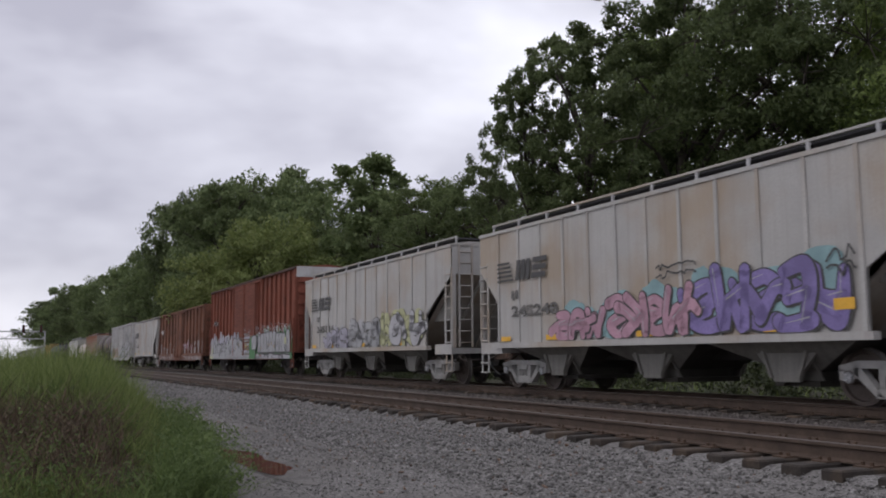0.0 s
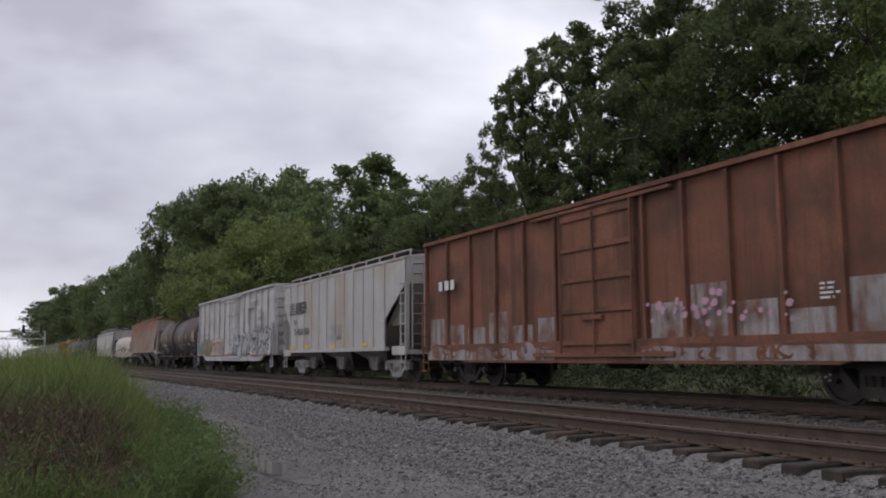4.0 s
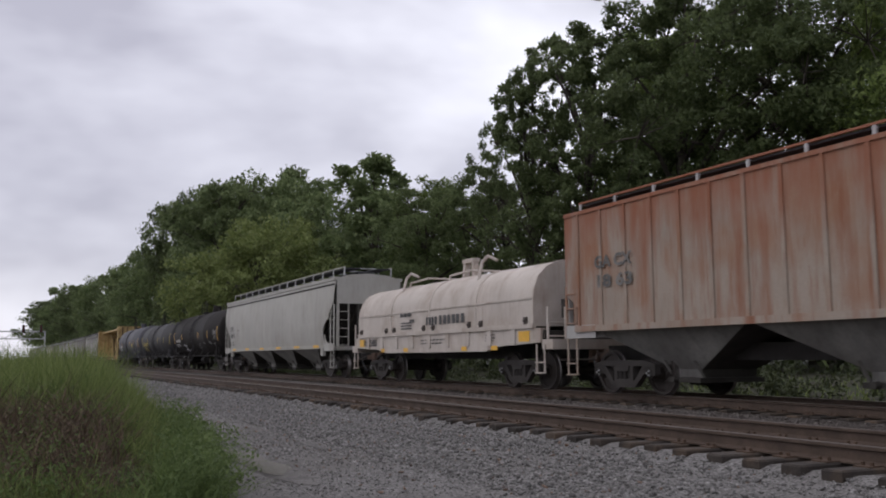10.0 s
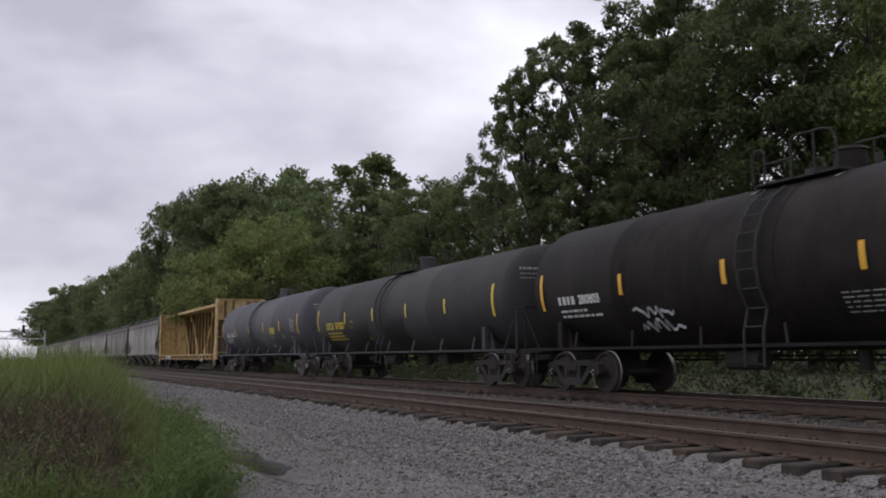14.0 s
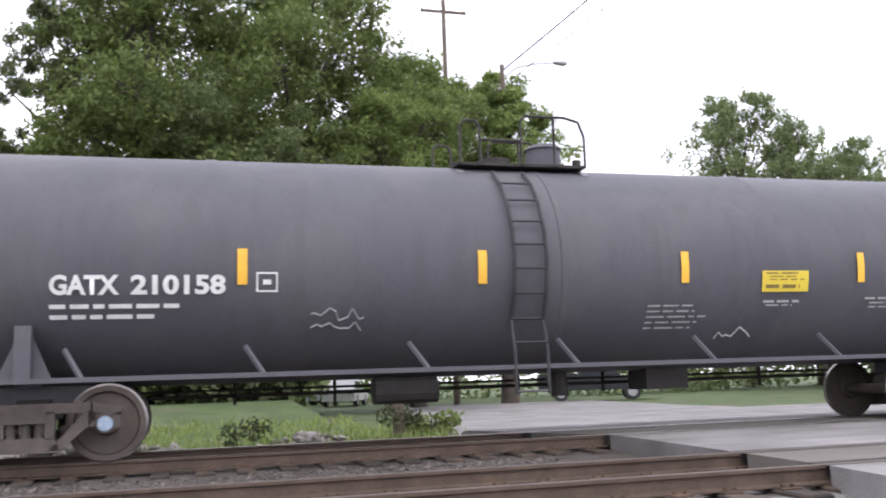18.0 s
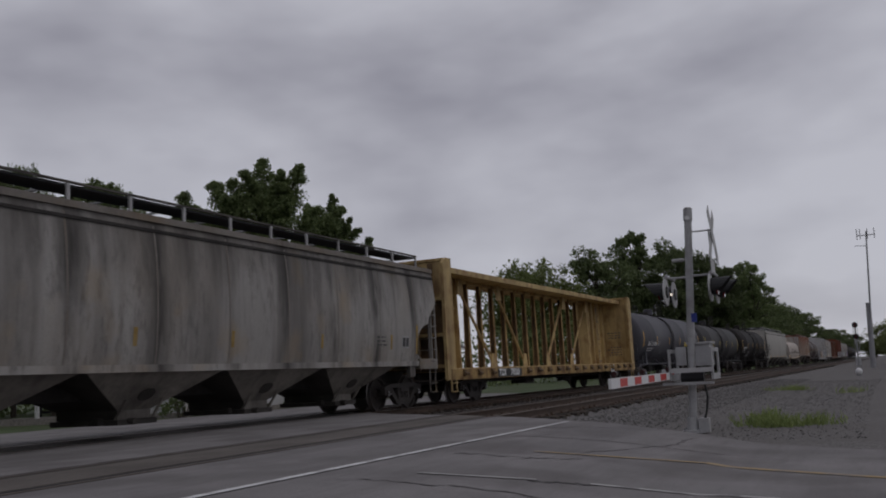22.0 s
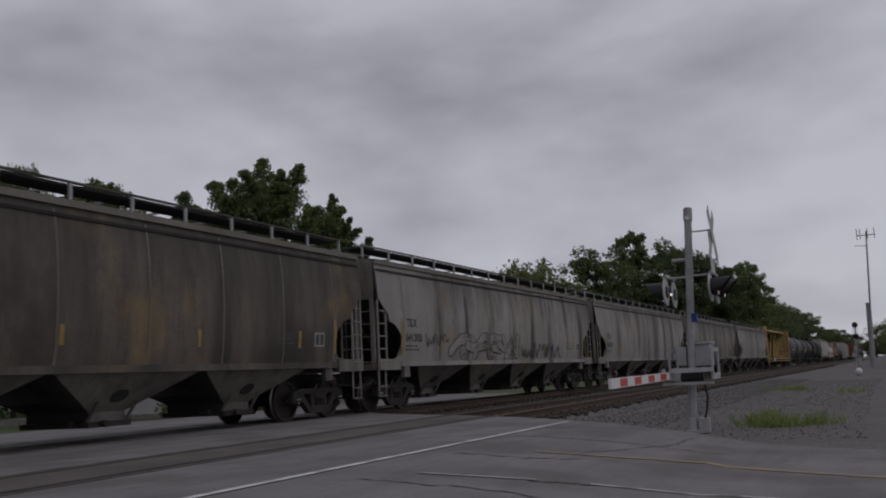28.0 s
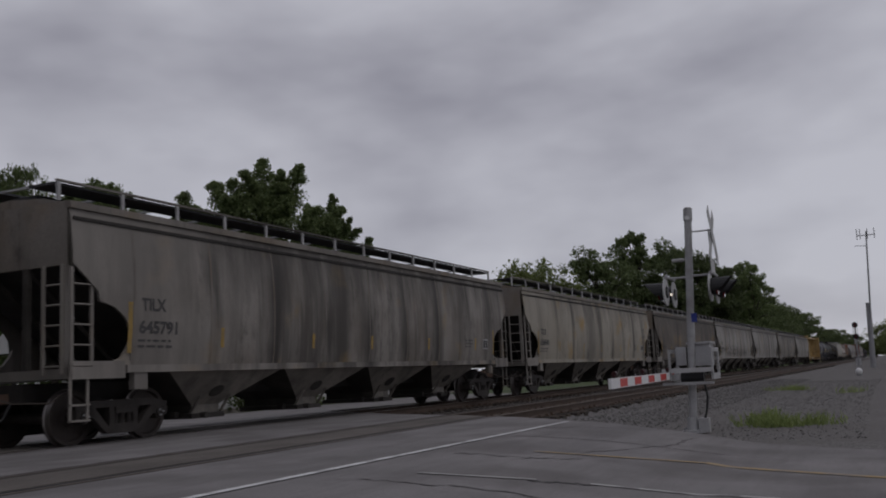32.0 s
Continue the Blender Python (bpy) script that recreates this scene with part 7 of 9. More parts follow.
car_c = enter(boxcar("tall red-brown boxcar with silver and green spray paint", 18.5, 0.74, 4.88, "box_red", (-2.72, 2.3), 8, 9, "brown", True), 184.43, 165.93)
side_c = lambda z: -1.505
side_cc = lambda z: -1.56
paint_band(car_c, -9.1, -2.8, 0.78, 2.36, side_c, "g_lilac", "g_white", 1.0, 13, 0.008)
paint_band(car_c, -8.3, -2.8, 0.78, 2.2, side_c, "g_silver", "ink", 2.0, 10, 0.014)
part("paint_field", on_side(Geo(), -6.5, 2.3, 0.76, 1.2, side_c, 0.003, 0, 2), M["g_silver"], car_c, "silver paint along the sill")
paint_band(car_c, -9.1, -8.2, 0.78, 1.7, side_c, "g_lime", "g_lilac", 7.0, 2, 0.022)
paint_band(car_c, -2.7, -0.35, 0.98, 2.3, lambda z: -1.552, "g_silver", "ink", 5.0, 3, 0.006)
paint_band(car_c, -2.72, -1.2, 0.98, 2.42, lambda z: -1.552, "g_lilac", "g_lilac", 6.0, 2, 0.002)
for k, (x0, x1, zt) in enumerate(((-0.9, -0.28, 2.0), (-0.1, 1.5, 2.35))):
    for i in range(7):
        z = 0.98 + 0.178 * i
        if z < zt:
            sheet = Geo()
            a0, a1 = x0 + 0.3 * k * ((i * 7 + 3) % 5) / 5, x1 - 0.6 * k * ((i * 5 + 1) % 4) / 4
            on_side(sheet, a0, a1, z - 0.05, z + 0.07, lambda z_: -1.549, 0.004 + 0.001 * i, 0, 4)
            part("paint_field", sheet, M[("g_silver", "paint_worn", "g_lilac", "paint_worn")[(i + k) % 4]], car_c)
part("paint_field", on_side(Geo(), -3.9, 3.4, 0.885, 0.975, lambda z: -1.56, 0.004, 0, 1), M["g_silver"], car_c, "silver paint along the door track")
speckle(car_c, -0.3, 2.2, 1.1, 2.5, lambda z: -1.552, "g_white", 5, 70, 0.014, 0.015, 0.05)
speckle(car_c, -2.4, 2.0, 0.95, 1.7, lambda z: -1.552, "stripe_old", 6, 10, 0.02, 0.05, 0.11)
speckle(car_c, 0.2, 2.1, 1.0, 2.0, lambda z: -1.552, "ink", 8, 16, 0.026, 0.03, 0.07)
paint_band(car_c, 2.34, 8.9, 0.78, 2.42, side_c, "g_green", "g_white", 0.6, 13, 0.008)
paint_band(car_c, 1.25, 2.5, 0.78, 2.1, lambda z: -1.552, "g_green", "g_green", 4.0, 2, 0.03)
plump(car_c, 1.75, 2.75, 1.25, 1.95, lambda z: -1.552, "g_silver", "ink", 17, 1, 0.036)
speckle(car_c, 2.3, 8.8, 1.95, 2.5, side_c, "g_white", 9, 240, 0.02, 0.012, 0.034)
plump(car_c, 2.75, 8.6, 1.1, 2.1, side_c, "g_silver", "ink", 31, 10, 0.026)
paint_band(car_c, 2.4, 8.6, 0.78, 1.12, side_c, "g_white", "ink", 9.0, 6, 0.016)
speckle(car_c, 3.0, 8.4, 1.15, 1.7, side_c, "stripe_old", 12, 5, 0.05, 0.05, 0.09)
g = Geo()
lettering("KC", -7.9, 2.78, 0.18, side_c, M["stencil_dim"], car_c, 0.06, 0.32)
lettering("SM", -7.0, 2.78, 0.18, side_c, M["stencil_dim"], car_c, 0.06, 0.36)
on_side(g, -7.5, -7.08, 2.72, 3.02, side_c, 0.06, 0, 1)
tagged(part("markings", g, M["black"], car_c), kind="stuff")
part("end_cap_sheet", Geo().box(9.26, 9.35, -1.44, 1.44, 4.42, 4.9), M["box_white"], car_c, "whitish sheet at the top of the end wall")
part("placard", on_side(Geo(), 7.9, 8.2, 1.45, 1.75, side_c, 0.08, 0, 1), M["g_lime"], car_c)

car_d = enter(boxcar("rusty brown boxcar with faded spray paint on its lower half", 18.4, 0.66, 4.27, "box_rust", (-1.4, 1.45), 6, 7, "brown"), 163.8, 145.4)
for k in range(6):
    x0 = -9.05 + 1.27 * k
    part("paint_field", on_side(Geo(), x0 + 0.12, x0 + 1.15, 0.92, 1.75 + 0.22 * math.sin(2.3 * k + 1), lambda z: -1.40, 0.006, 0, 1), M["paint_worn"], car_d, "worn silver spray paint")
for k in range(6):
    x0 = 1.72 + 1.2 * k
    part("paint_field", on_side(Geo(), x0 + 0.1, x0 + 1.08, 0.92 + 0.1 * (k % 2), 1.85 + 0.3 * math.sin(1.7 * k), lambda z: -1.40, 0.006, 0, 1), M["paint_worn"], car_d, "worn silver spray paint")
paint_band(car_d, -8.9, -1.7, 0.72, 1.2, side_c, "paint_worn", "box_rust", 1.5, 6, 0.006)
paint_band(car_d, 1.6, 8.6, 0.72, 1.15, side_c, "paint_worn", "box_rust", 2.5, 6, 0.006)
speckle(car_d, 1.8, 5.6, 1.2, 2.1, side_c, "g_pink", 14, 40, 0.006, 0.03, 0.08)
g = Geo()
mark_blocks(g, -8.1, 2.75, 1.2, 0.3, 3, side_c)
small_print(g, 6.2, 1.95, 0.4, 4, side_c, 0, 4)
tagged(part("markings", g, M["stencil"], car_d), kind="stuff")

car_e = slab_car(143.9, 129.6, "245182", "grey covered hopper car, almost clean, with faint paint marks")
scrawl(car_e, -h + 6.5, -h + 8.0, 1.5, 2.2, ribbed, M["g_silver"], 6, 2, 0.03)

car_f = enter(boxcar("white insulated boxcar with black spray-painted letters low on its side", 18.8, 0.66, 4.36, "box_white", (-1.38, 1.62), 6, 7, "brown"), 127.75, 108.95)
paint_band(car_f, -9.0, -1.5, 0.95, 1.75, side_c, "g_peach", "box_white", 1.5, 6, 0.03)
spray(car_f, -9.0, -7.3, 0.95, 1.95, side_cc, "g_blue", "ink", 51, 3)
spray(car_f, -7.2, -4.9, 0.95, 2.1, side_cc, "g_olive", "bogie", 56, 4)
spray(car_f, -4.8, -1.7, 0.95, 2.1, side_cc, "g_peach", "hop_rust", 57, 5)
scrawl(car_f, -8.6, -5.4, 2.15, 2.4, side_cc, M["ink"], 58, 1, 0.015)
scrawl(car_f, -8.7, -7.6, 2.7, 3.1, side_cc, M["chalk"], 59, 2, 0.015)
spray(car_f, 1.4, 4.9, 0.95, 2.1, side_cc, "g_blue", "ink", 52, 4, "g_silver", "box_white", 0.05)
spray(car_f, 4.9, 9.1, 0.95, 2.35, side_cc, "box_white", "ink", 53, 5, "g_silver", "g_silver", 0.055)
scrawl(car_f, 6.6, 7.7, 2.3, 3.3, side_c, M["ink"], 7, 3, 0.022)
part("hook_bracket", Geo().box(4.9, 5.9, -1.56, -1.5, 3.72, 3.84).box(4.3, 4.4, -1.55, -1.5, 2.6, 3.5).box(4.3, 5.1, -1.55, -1.5, 3.42, 3.52), M["box_white"], car_f)
for x in (-9.0, -7.0, -5.0, -3.0, -1.0, 2.4, 5.2, 7.6):
    part("reflector", on_side(Geo(), x, x + 0.45, 0.99, 1.1, side_c, 0.075, 0, 1), M["stripe"], car_f)


def tank_marks(car, x, z, number, ink, n_small=2, seed=2, size=0.24, blocks=4, width=None, code=""):
    g = Geo()
    if code:
        lettering(code, x, z, size, tank_side, ink, car, width=size * 3.5)
    else:
        mark_blocks(g, x, z, size * 3.6, size, blocks, tank_side)
    small_print(g, x, z - 0.12, size * 8, n_small, tank_side, 0, seed, 0.12, 0.05)
    tagged(part("markings", g, ink, car), kind="stuff")
    lettering(number, x + size * 4.1, z, size, tank_side, ink, car, width=width)


STRIPES = [(-7.6, 1.88, 2.74), (-4.45, 2.08, 2.52), (-1.35, 2.08, 2.52), (1.65, 2.08, 2.52), (4.6, 2.08, 2.52), (7.58, 1.88, 2.74)]


def shifted(stripes, k):
    return [(x * k, a, b) for x, a, b in stripes]


def tank_print(car, ink, seed):
    g = Geo()
    small_print(g, 1.1, 1.78, 1.0, 5, tank_side, 0, seed, 0.075, 0.022)
    small_print(g, 2.95, 1.83, 0.75, 1, tank_side, 0, seed + 1, 0.09, 0.034)
    small_print(g, 3.0, 1.77, 0.65, 1, tank_side, 0, seed + 5, 0.09, 0.02)
    small_print(g, 4.7, 1.86, 0.95, 1, tank_side, 0, seed + 2, 0.08, 0.03)
    small_print(g, 4.8, 1.79, 0.8, 2, tank_side, 0, seed + 4, 0.06, 0.02)
    # qualification table: a heading over ruled rows of entries
    small_print(g, 6.45, 2.56, 0.5, 1, tank_side, 0, seed + 3, 0.085, 0.03)
    for row in range(4):
        z = 2.48 - 0.125 * row
        on_side(g, 6.35, 7.32, z - 0.012, z, tank_side, 0.007, 0, 1)
        small_print(g, 6.37, z - 0.035, 0.95, 1, tank_side, 0, seed + 7 + row, 0.1, 0.038)
    on_side(g, 6.35, 7.32, 1.97, 1.982, tank_side, 0.007, 0, 1)
    for a, b, c, d in ((6.1, 6.56, 1.45, 1.48), (6.1, 6.56, 1.72, 1.75), (6.1, 6.13, 1.45, 1.75), (6.53, 6.56, 1.45, 1.75)):
        on_side(g, a, b, c, d, tank_side, 0.007, 0, 2)
    tagged(part("markings", g, ink, car), kind="stuff")


car_g = enter(tank_car("weathered brown-black tank car with white stencils", 14.6, "tank_brown", "brown", shifted(STRIPES, 0.93), radius=1.48), 107.2, 92.6)
tank_marks(car_g, -6.05, 1.75, "56685", M["stencil"], 3, 5, 0.22, code="GATX")
tank_print(car_g, M["stencil"], 60)
for x, z in ((6.2, 1.35),):
    g = Geo().add([(x - 0.22, tank_side(z) - 0.05, z), (x, tank_side(z - 0.22) - 0.05, z - 0.24), (x + 0.22, tank_side(z) - 0.05, z), (x, tank_side(z + 0.22) - 0.05, z + 0.24)], [(0, 1, 2, 3)])
    part("placard", g, M["white"], car_g)

car_h = enter(slab_hopper("rust-streaked pinkish grey covered hopper car", 16.65, "hop_rust", 18, ((0.0, 2.2), (0.5, 1.9), (0.505, 1.45)), ((0.0, 3.15), (0.05, 3.1), (1.15, 2.45), (1.155, 1.45)), 1.45, 4.05, 3, "brown"), 90.67, 74.02)
g = Geo()
on_side(g, 5.05, 5.45, 1.62, 1.98, ribbed, 0.01, 0, 1)
part("placard", g, M["white"], car_h)
g = Geo()
on_side(g, 5.1, 5.4, 1.66, 1.94, ribbed, 0.014, 0, 1)
tagged(part("markings", g, M["bogie"], car_h), kind="stuff")
lettering("GA CX", -7.1, 2.72, 0.26, ribbed, M["ink_faded"], car_h, width=1.35)
lettering("18 63", -7.0, 2.3, 0.26, ribbed, M["ink_faded"], car_h, width=1.25)
part("reflector", on_side(Geo(), 6.35, 6.55, 1.65, 2.3, ribbed, 0.01, 0, 1), M["stripe"], car_h)

car_i = enter(coil_car("cream-white coil steel car with rounded hoods", 12.4), 72.5, 60.1)

car_j = enter(round_hopper("clean light grey curved-side covered hopper car", 19.5, "hop_pale"), 57.25, 37.75)
g = Geo()
lettering("CEFX", -8.35, 2.3, 0.25, round_side, M["ink"], car_j, width=0.78)
small_print(g, -8.2, 1.7, 0.9, 2, round_side, 0, 3, 0.13, 0.05)
for a, b, c, d in ((-6.75, -6.35, 2.0, 2.02), (-6.75, -6.35, 2.32, 2.34), (-6.75, -6.73, 2.0, 2.34), (-6.37, -6.35, 2.0, 2.34)):
    on_side(g, a, b, c, d, round_side, 0.007, 0, 1)
tagged(part("markings", g, M["ink"], car_j), kind="stuff")
lettering("680112", -8.25, 1.93, 0.25, round_side, M["ink"], car_j, width=0.95)
for x in (-7.75, -4.8, -1.7, 1.4, 4.4, 7.2):
    part("reflector", on_side(Geo(), x, x + 0.75, 1.22, 1.32, lambda z: -1.5, 0.012, 0, 1), M["stripe"], car_j)

car_k = enter(tank_car("black tank car with orange reflective stripes", 15.85, "tank_black", "brown", STRIPES), 35.85, 20.0)
tank_marks(car_k, -6.9, 1.98, "280803", M["stencil"], 2, 8, 0.2)
tank_print(car_k, M["stencil_dim"], 70)
scrawl(car_k, -4.2, -2.9, 1.3, 1.8, tank_side, M["g_silver"], 21, 2, 0.03)
car_l = enter(tank_car("dark grey-black tank car with yellow lettering and patched paint", 15.85, "tank_dark", "brown", [(x + 0.17 if -5 < x < -4 else x, a, b) for x, a, b in STRIPES], "placard", radius=1.465), 18.05, 2.2)
tank_marks(car_l, -6.58, 1.9, "671828", M["placard"], 3, 9, 0.27, 4, 1.0, "UTLX")
for a, b in ((-3.45, -2.15), (-0.2, 1.2)):
    part("paint_patch", on_side(Geo(), a, b, 1.25, 2.2, tank_side, 0.006, 0, 8), M["black"], car_l)
g = Geo()
for a, b, c, d in ((-3.75, -3.47, 1.9, 1.92), (-3.75, -3.47, 2.15, 2.17), (-3.75, -3.73, 1.9, 2.17), (-3.49, -3.47, 1.9, 2.17)):
    on_side(g, a, b, c, d, tank_side, 0.007, 0, 1)
small_print(g, -2.2, 1.55, 0.3, 2, tank_side, 0, 3)
tagged(part("markings", g, M["placard"], car_l), kind="stuff")
car_m = enter(tank_car("slate grey tank car with orange stripes and white stencils", 15.75, "tank_gray", "blue", STRIPES), -0.03, -15.78)
tank_marks(car_m, -6.65, 1.98, "210158", M["stencil"], 2, 10, 0.22, 4, 1.1, "GATX")
tank_print(car_m, M["stencil_dim"], 80)
part("placard", on_side(Geo(), 2.9, 3.68, 1.95, 2.25, tank_side, 0.008, 0, 4), M["placard"], car_m)
g = Geo()
small_print(g, 2.96, 2.225, 0.68, 1, tank_side, 0, 11, 0.075, 0.022, 0.014)
small_print(g, 3.02, 2.175, 0.62, 2, tank_side, 0, 13, 0.045, 0.016, 0.014)
small_print(g, 2.96, 2.05, 0.72, 1, tank_side, 0, 12, 0.1, 0.05, 0.014)
tagged(part("placard_print", g, M["placard_ink"], car_m), kind="stuff")
g = Geo()
for a, b, c, d in ((-4.28, -4.02, 1.99, 2.01), (-4.28, -4.02, 2.21, 2.23), (-4.28, -4.26, 1.99, 2.23), (-4.04, -4.02, 1.99, 2.23), (-4.2, -4.1, 2.08, 2.14)):
    on_side(g, a, b, c, d, tank_side, 0.007, 0, 1)
tagged(part("markings", g, M["stencil"], car_m), kind="stuff")
scrawl(car_m, 2.3, 2.9, 1.3, 1.55, tank_side, M["stencil_dim"], 31, 1, 0.012)
scrawl(car_m, -3.6, -2.9, 1.45, 1.8, tank_side, M["chalk"], 33, 2, 0.012)

def head_print(car, half, radius, ink):
    """Small rows of bars on the front head of a tank."""
    r = random.Random(9)
    g = Geo()

    def spot(y, z):
        q = min(0.98, math.hypot(y, z - 0.89 - radius) / radius)
        return (half + 0.34 * math.sqrt(1 - q * q) + 0.016, y, z)

    for row, h in enumerate((0.06, 0.022, 0.022)):
        z, y = 3.1 - 0.12 * row, -0.95
        while y < -0.3:
            w = r.uniform(0.03, 0.09)
            g.add([spot(y, z), spot(y + w, z), spot(y + w, z + h), spot(y, z + h)], [(0, 1, 2, 3)])
            y += w + 0.03
    tagged(part("markings", g, ink, car), kind="stuff")


head_print(car_m, 15.75 / 2, 1.53, M["stencil_dim"])
head_print(car_l, 15.85 / 2, 1.465, M["stencil_dim"])
car_n = enter(lumber_car("yellow centre-beam lumber flat car, empty", 22.05), -17.78, -39.83)

# -- the string of curved-side hoppers behind the flat car
HOPPERS = [(-41.0, -60.05, "640863", "pale grey"), (-61.65, -81.1, "640942", "dark-streaked grey"), (-82.7, -102.2, "636320", "pale grey"), (-103.7, -122.4, "641302", "pale grey"),
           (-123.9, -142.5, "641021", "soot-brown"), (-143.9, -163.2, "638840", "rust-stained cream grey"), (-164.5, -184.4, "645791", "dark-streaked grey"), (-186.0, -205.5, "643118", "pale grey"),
           (-207.0, -226.5, "640077", "pale grey"), (-228.0, -247.5, "641903", "pale grey"), (-249.0, -268.5, "642750", "dark-streaked grey")]
first = None
for front, rear, number, tone in HOPPERS:
    label = tone + " curved-side covered hopper car streaked with grime"
    if first is None:
        first = car = round_hopper(label, 19.2, "hop_streaked")
        n_wheels = len(wheelsets) - 4
    else:
        car = copy_thing(first, pose(0, 0, 0))
        tagged(car, label)
        for ob in car.children_recursive:
            if ob.name.startswith("wheelset"):
                wheelsets.append((ob, -0.89 if ob.matrix_basis.translation.x < 0 else 0.89))
    enter(car, rear + 19.2, rear)
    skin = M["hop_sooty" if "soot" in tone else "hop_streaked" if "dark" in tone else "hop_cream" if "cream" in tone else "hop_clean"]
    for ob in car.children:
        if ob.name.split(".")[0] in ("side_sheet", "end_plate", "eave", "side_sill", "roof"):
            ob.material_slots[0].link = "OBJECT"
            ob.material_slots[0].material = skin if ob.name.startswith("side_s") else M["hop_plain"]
for (front, rear, number, tone), (car, u) in zip(HOPPERS, train[-len(HOPPERS):]):
    half = 9.6
    g = Geo()
    lettering("TILX", -half + 1.52, 2.25, 0.22, round_side, M["ink"], car, width=0.62)
    small_print(g, -half + 1.45, 1.74, 0.9, 2, round_side, 0, int(-u), 0.1, 0.04)
    small_print(g, half - 3.6, 1.95, 0.7, 3, round_side, 0, int(-u) + 1, 0.1, 0.04)
    part("notice_plate", on_side(Geo(), half - 2.2, half - 1.78, 1.66, 1.98, round_side, 0.007, 0, 2), M["stencil_dim"], car, "pale notice plate with two dark squares")
    for a in (half - 2.16, half - 1.97):
        on_side(g, a, a + 0.15, 1.7, 1.94, round_side, 0.012, 0, 2)
    tagged(part("markings", g, M["ink"], car), kind="stuff")
    lettering(number, -half + 1.46, 1.85, 0.22, round_side, M["ink"], car, width=0.98)
    for x, z0, z1 in ((-half + 1.25, 1.5, 2.38), (-half + 3.75, 1.62, 2.0), (-half + 7.0, 1.62, 1.95), (-half + 9.7, 1.62, 1.95), (-half + 13.0, 1.62, 1.95), (half - 2.8, 1.62, 2.0), (half - 1.3, 1.5, 2.3)):
        part("reflective_stripe", on_side(Geo(), x - 0.05, x + 0.05, z0, z1, round_side, 0.008, 0, 4), M["stripe_old"], car, "weathered yellow stripe")
spray(train[-8][0], -4.6, 0.4, 1.32, 2.2, round_side, "hop_clean", "ink", 77, 4)
scrawl(train[-8][0], 0.8, 5.2, 1.35, 1.95, round_side, M["ink"], 77, 1, 0.03)
scrawl(train[-8][0], -7.0, -5.4, 1.7, 2.1, round_side, M["ink"], 78, 1, 0.02)
scrawl(train[-6][0], 7.6, 8.3, 1.9, 2.9, round_side, M["ink"], 91, 3, 0.02)


# ---- loose stone, grass and brush
def stones_mesh(name, pts, sizes, seed, material):
    """Eight-sided broken stones, each turned and stretched at random."""
    r = np.random.default_rng(seed)
    n = len(pts)
    base = np.array([(1, 0, 0), (-1, 0, 0), (0, 1, 0), (0, -1, 0), (0, 0, 1), (0, 0, -1)], float)
    v = base[None] * (0.55 + 0.7 * r.random((n, 6, 1))) + 0.25 * r.normal(size=(n, 6, 3))
    q = r.normal(size=(n, 3, 3))
    q, _ = np.linalg.qr(q)
    v = np.einsum("nij,nkj->nki", q, v) * np.asarray(sizes)[:, None, None] * np.array([1, 1, 0.75]) + np.asarray(pts)[:, None]
    tri = np.array([(0, 2, 4), (2, 1, 4), (1, 3, 4), (3, 0, 4), (2, 0, 5), (1, 2, 5), (3, 1, 5), (0, 3, 5)], np.int32)
    f = (np.arange(n, dtype=np.int32)[:, None, None] * 6 + tri[None]).reshape(-1, 3)
    me = bpy.data.meshes.new(name)
    me.vertices.add(6 * n)
    me.vertices.foreach_set("co", v.astype(np.float32).ravel())
    me.loops.add(3 * len(f))
    me.loops.foreach_set("vertex_index", f.ravel())
    me.polygons.add(len(f))
    me.polygons.foreach_set("loop_start", np.arange(0, 3 * len(f), 3, dtype=np.int32))
    me.materials.append(material)
    me.update()
    me.validate()
    return me


def blades(pts, heights, width, lean, seed):
    """Upright slivers: one grass blade or twig at each point."""
    r = np.random.default_rng(seed)
    p = np.asarray(pts, float)
    n = len(p)
    h = np.asarray(heights, float)[:, None]
    up = np.stack([r.normal(size=n) * lean, r.normal(size=n) * lean, np.ones(n)], 1)
    up /= np.linalg.norm(up, axis=1)[:, None]
    a = r.random(n) * 6.283
    side_v = np.stack([np.cos(a), np.sin(a), np.zeros(n)], 1) * (width * (0.6 + 0.8 * r.random(n)))[:, None]
    mid = p + up * h * 0.45
    tip = p + up * h + np.stack([r.normal(size=n), r.normal(size=n), -0.3 * np.ones(n)], 1) * h * lean * 0.5
    return np.stack([p - side_v * 0.3, mid - side_v, tip, mid + side_v], 1).reshape(-1, 3), n


def flora(name, sets, label, category):
    """One object of uncountable leaves: sets of (vertices, count, material)."""
    root = thing(name, label, category, kind="stuff")
    for v, n, material in sets:
        part("foliage", quads_mesh("foliage", v, n, material), None, root)
    return root


def on_ground(xs, ds):
    off = [bend(x)[0] for x in xs]
    return np.array([(x, d + o, ground_height(x, d + o)) for x, d, o in zip(xs, ds, off)])


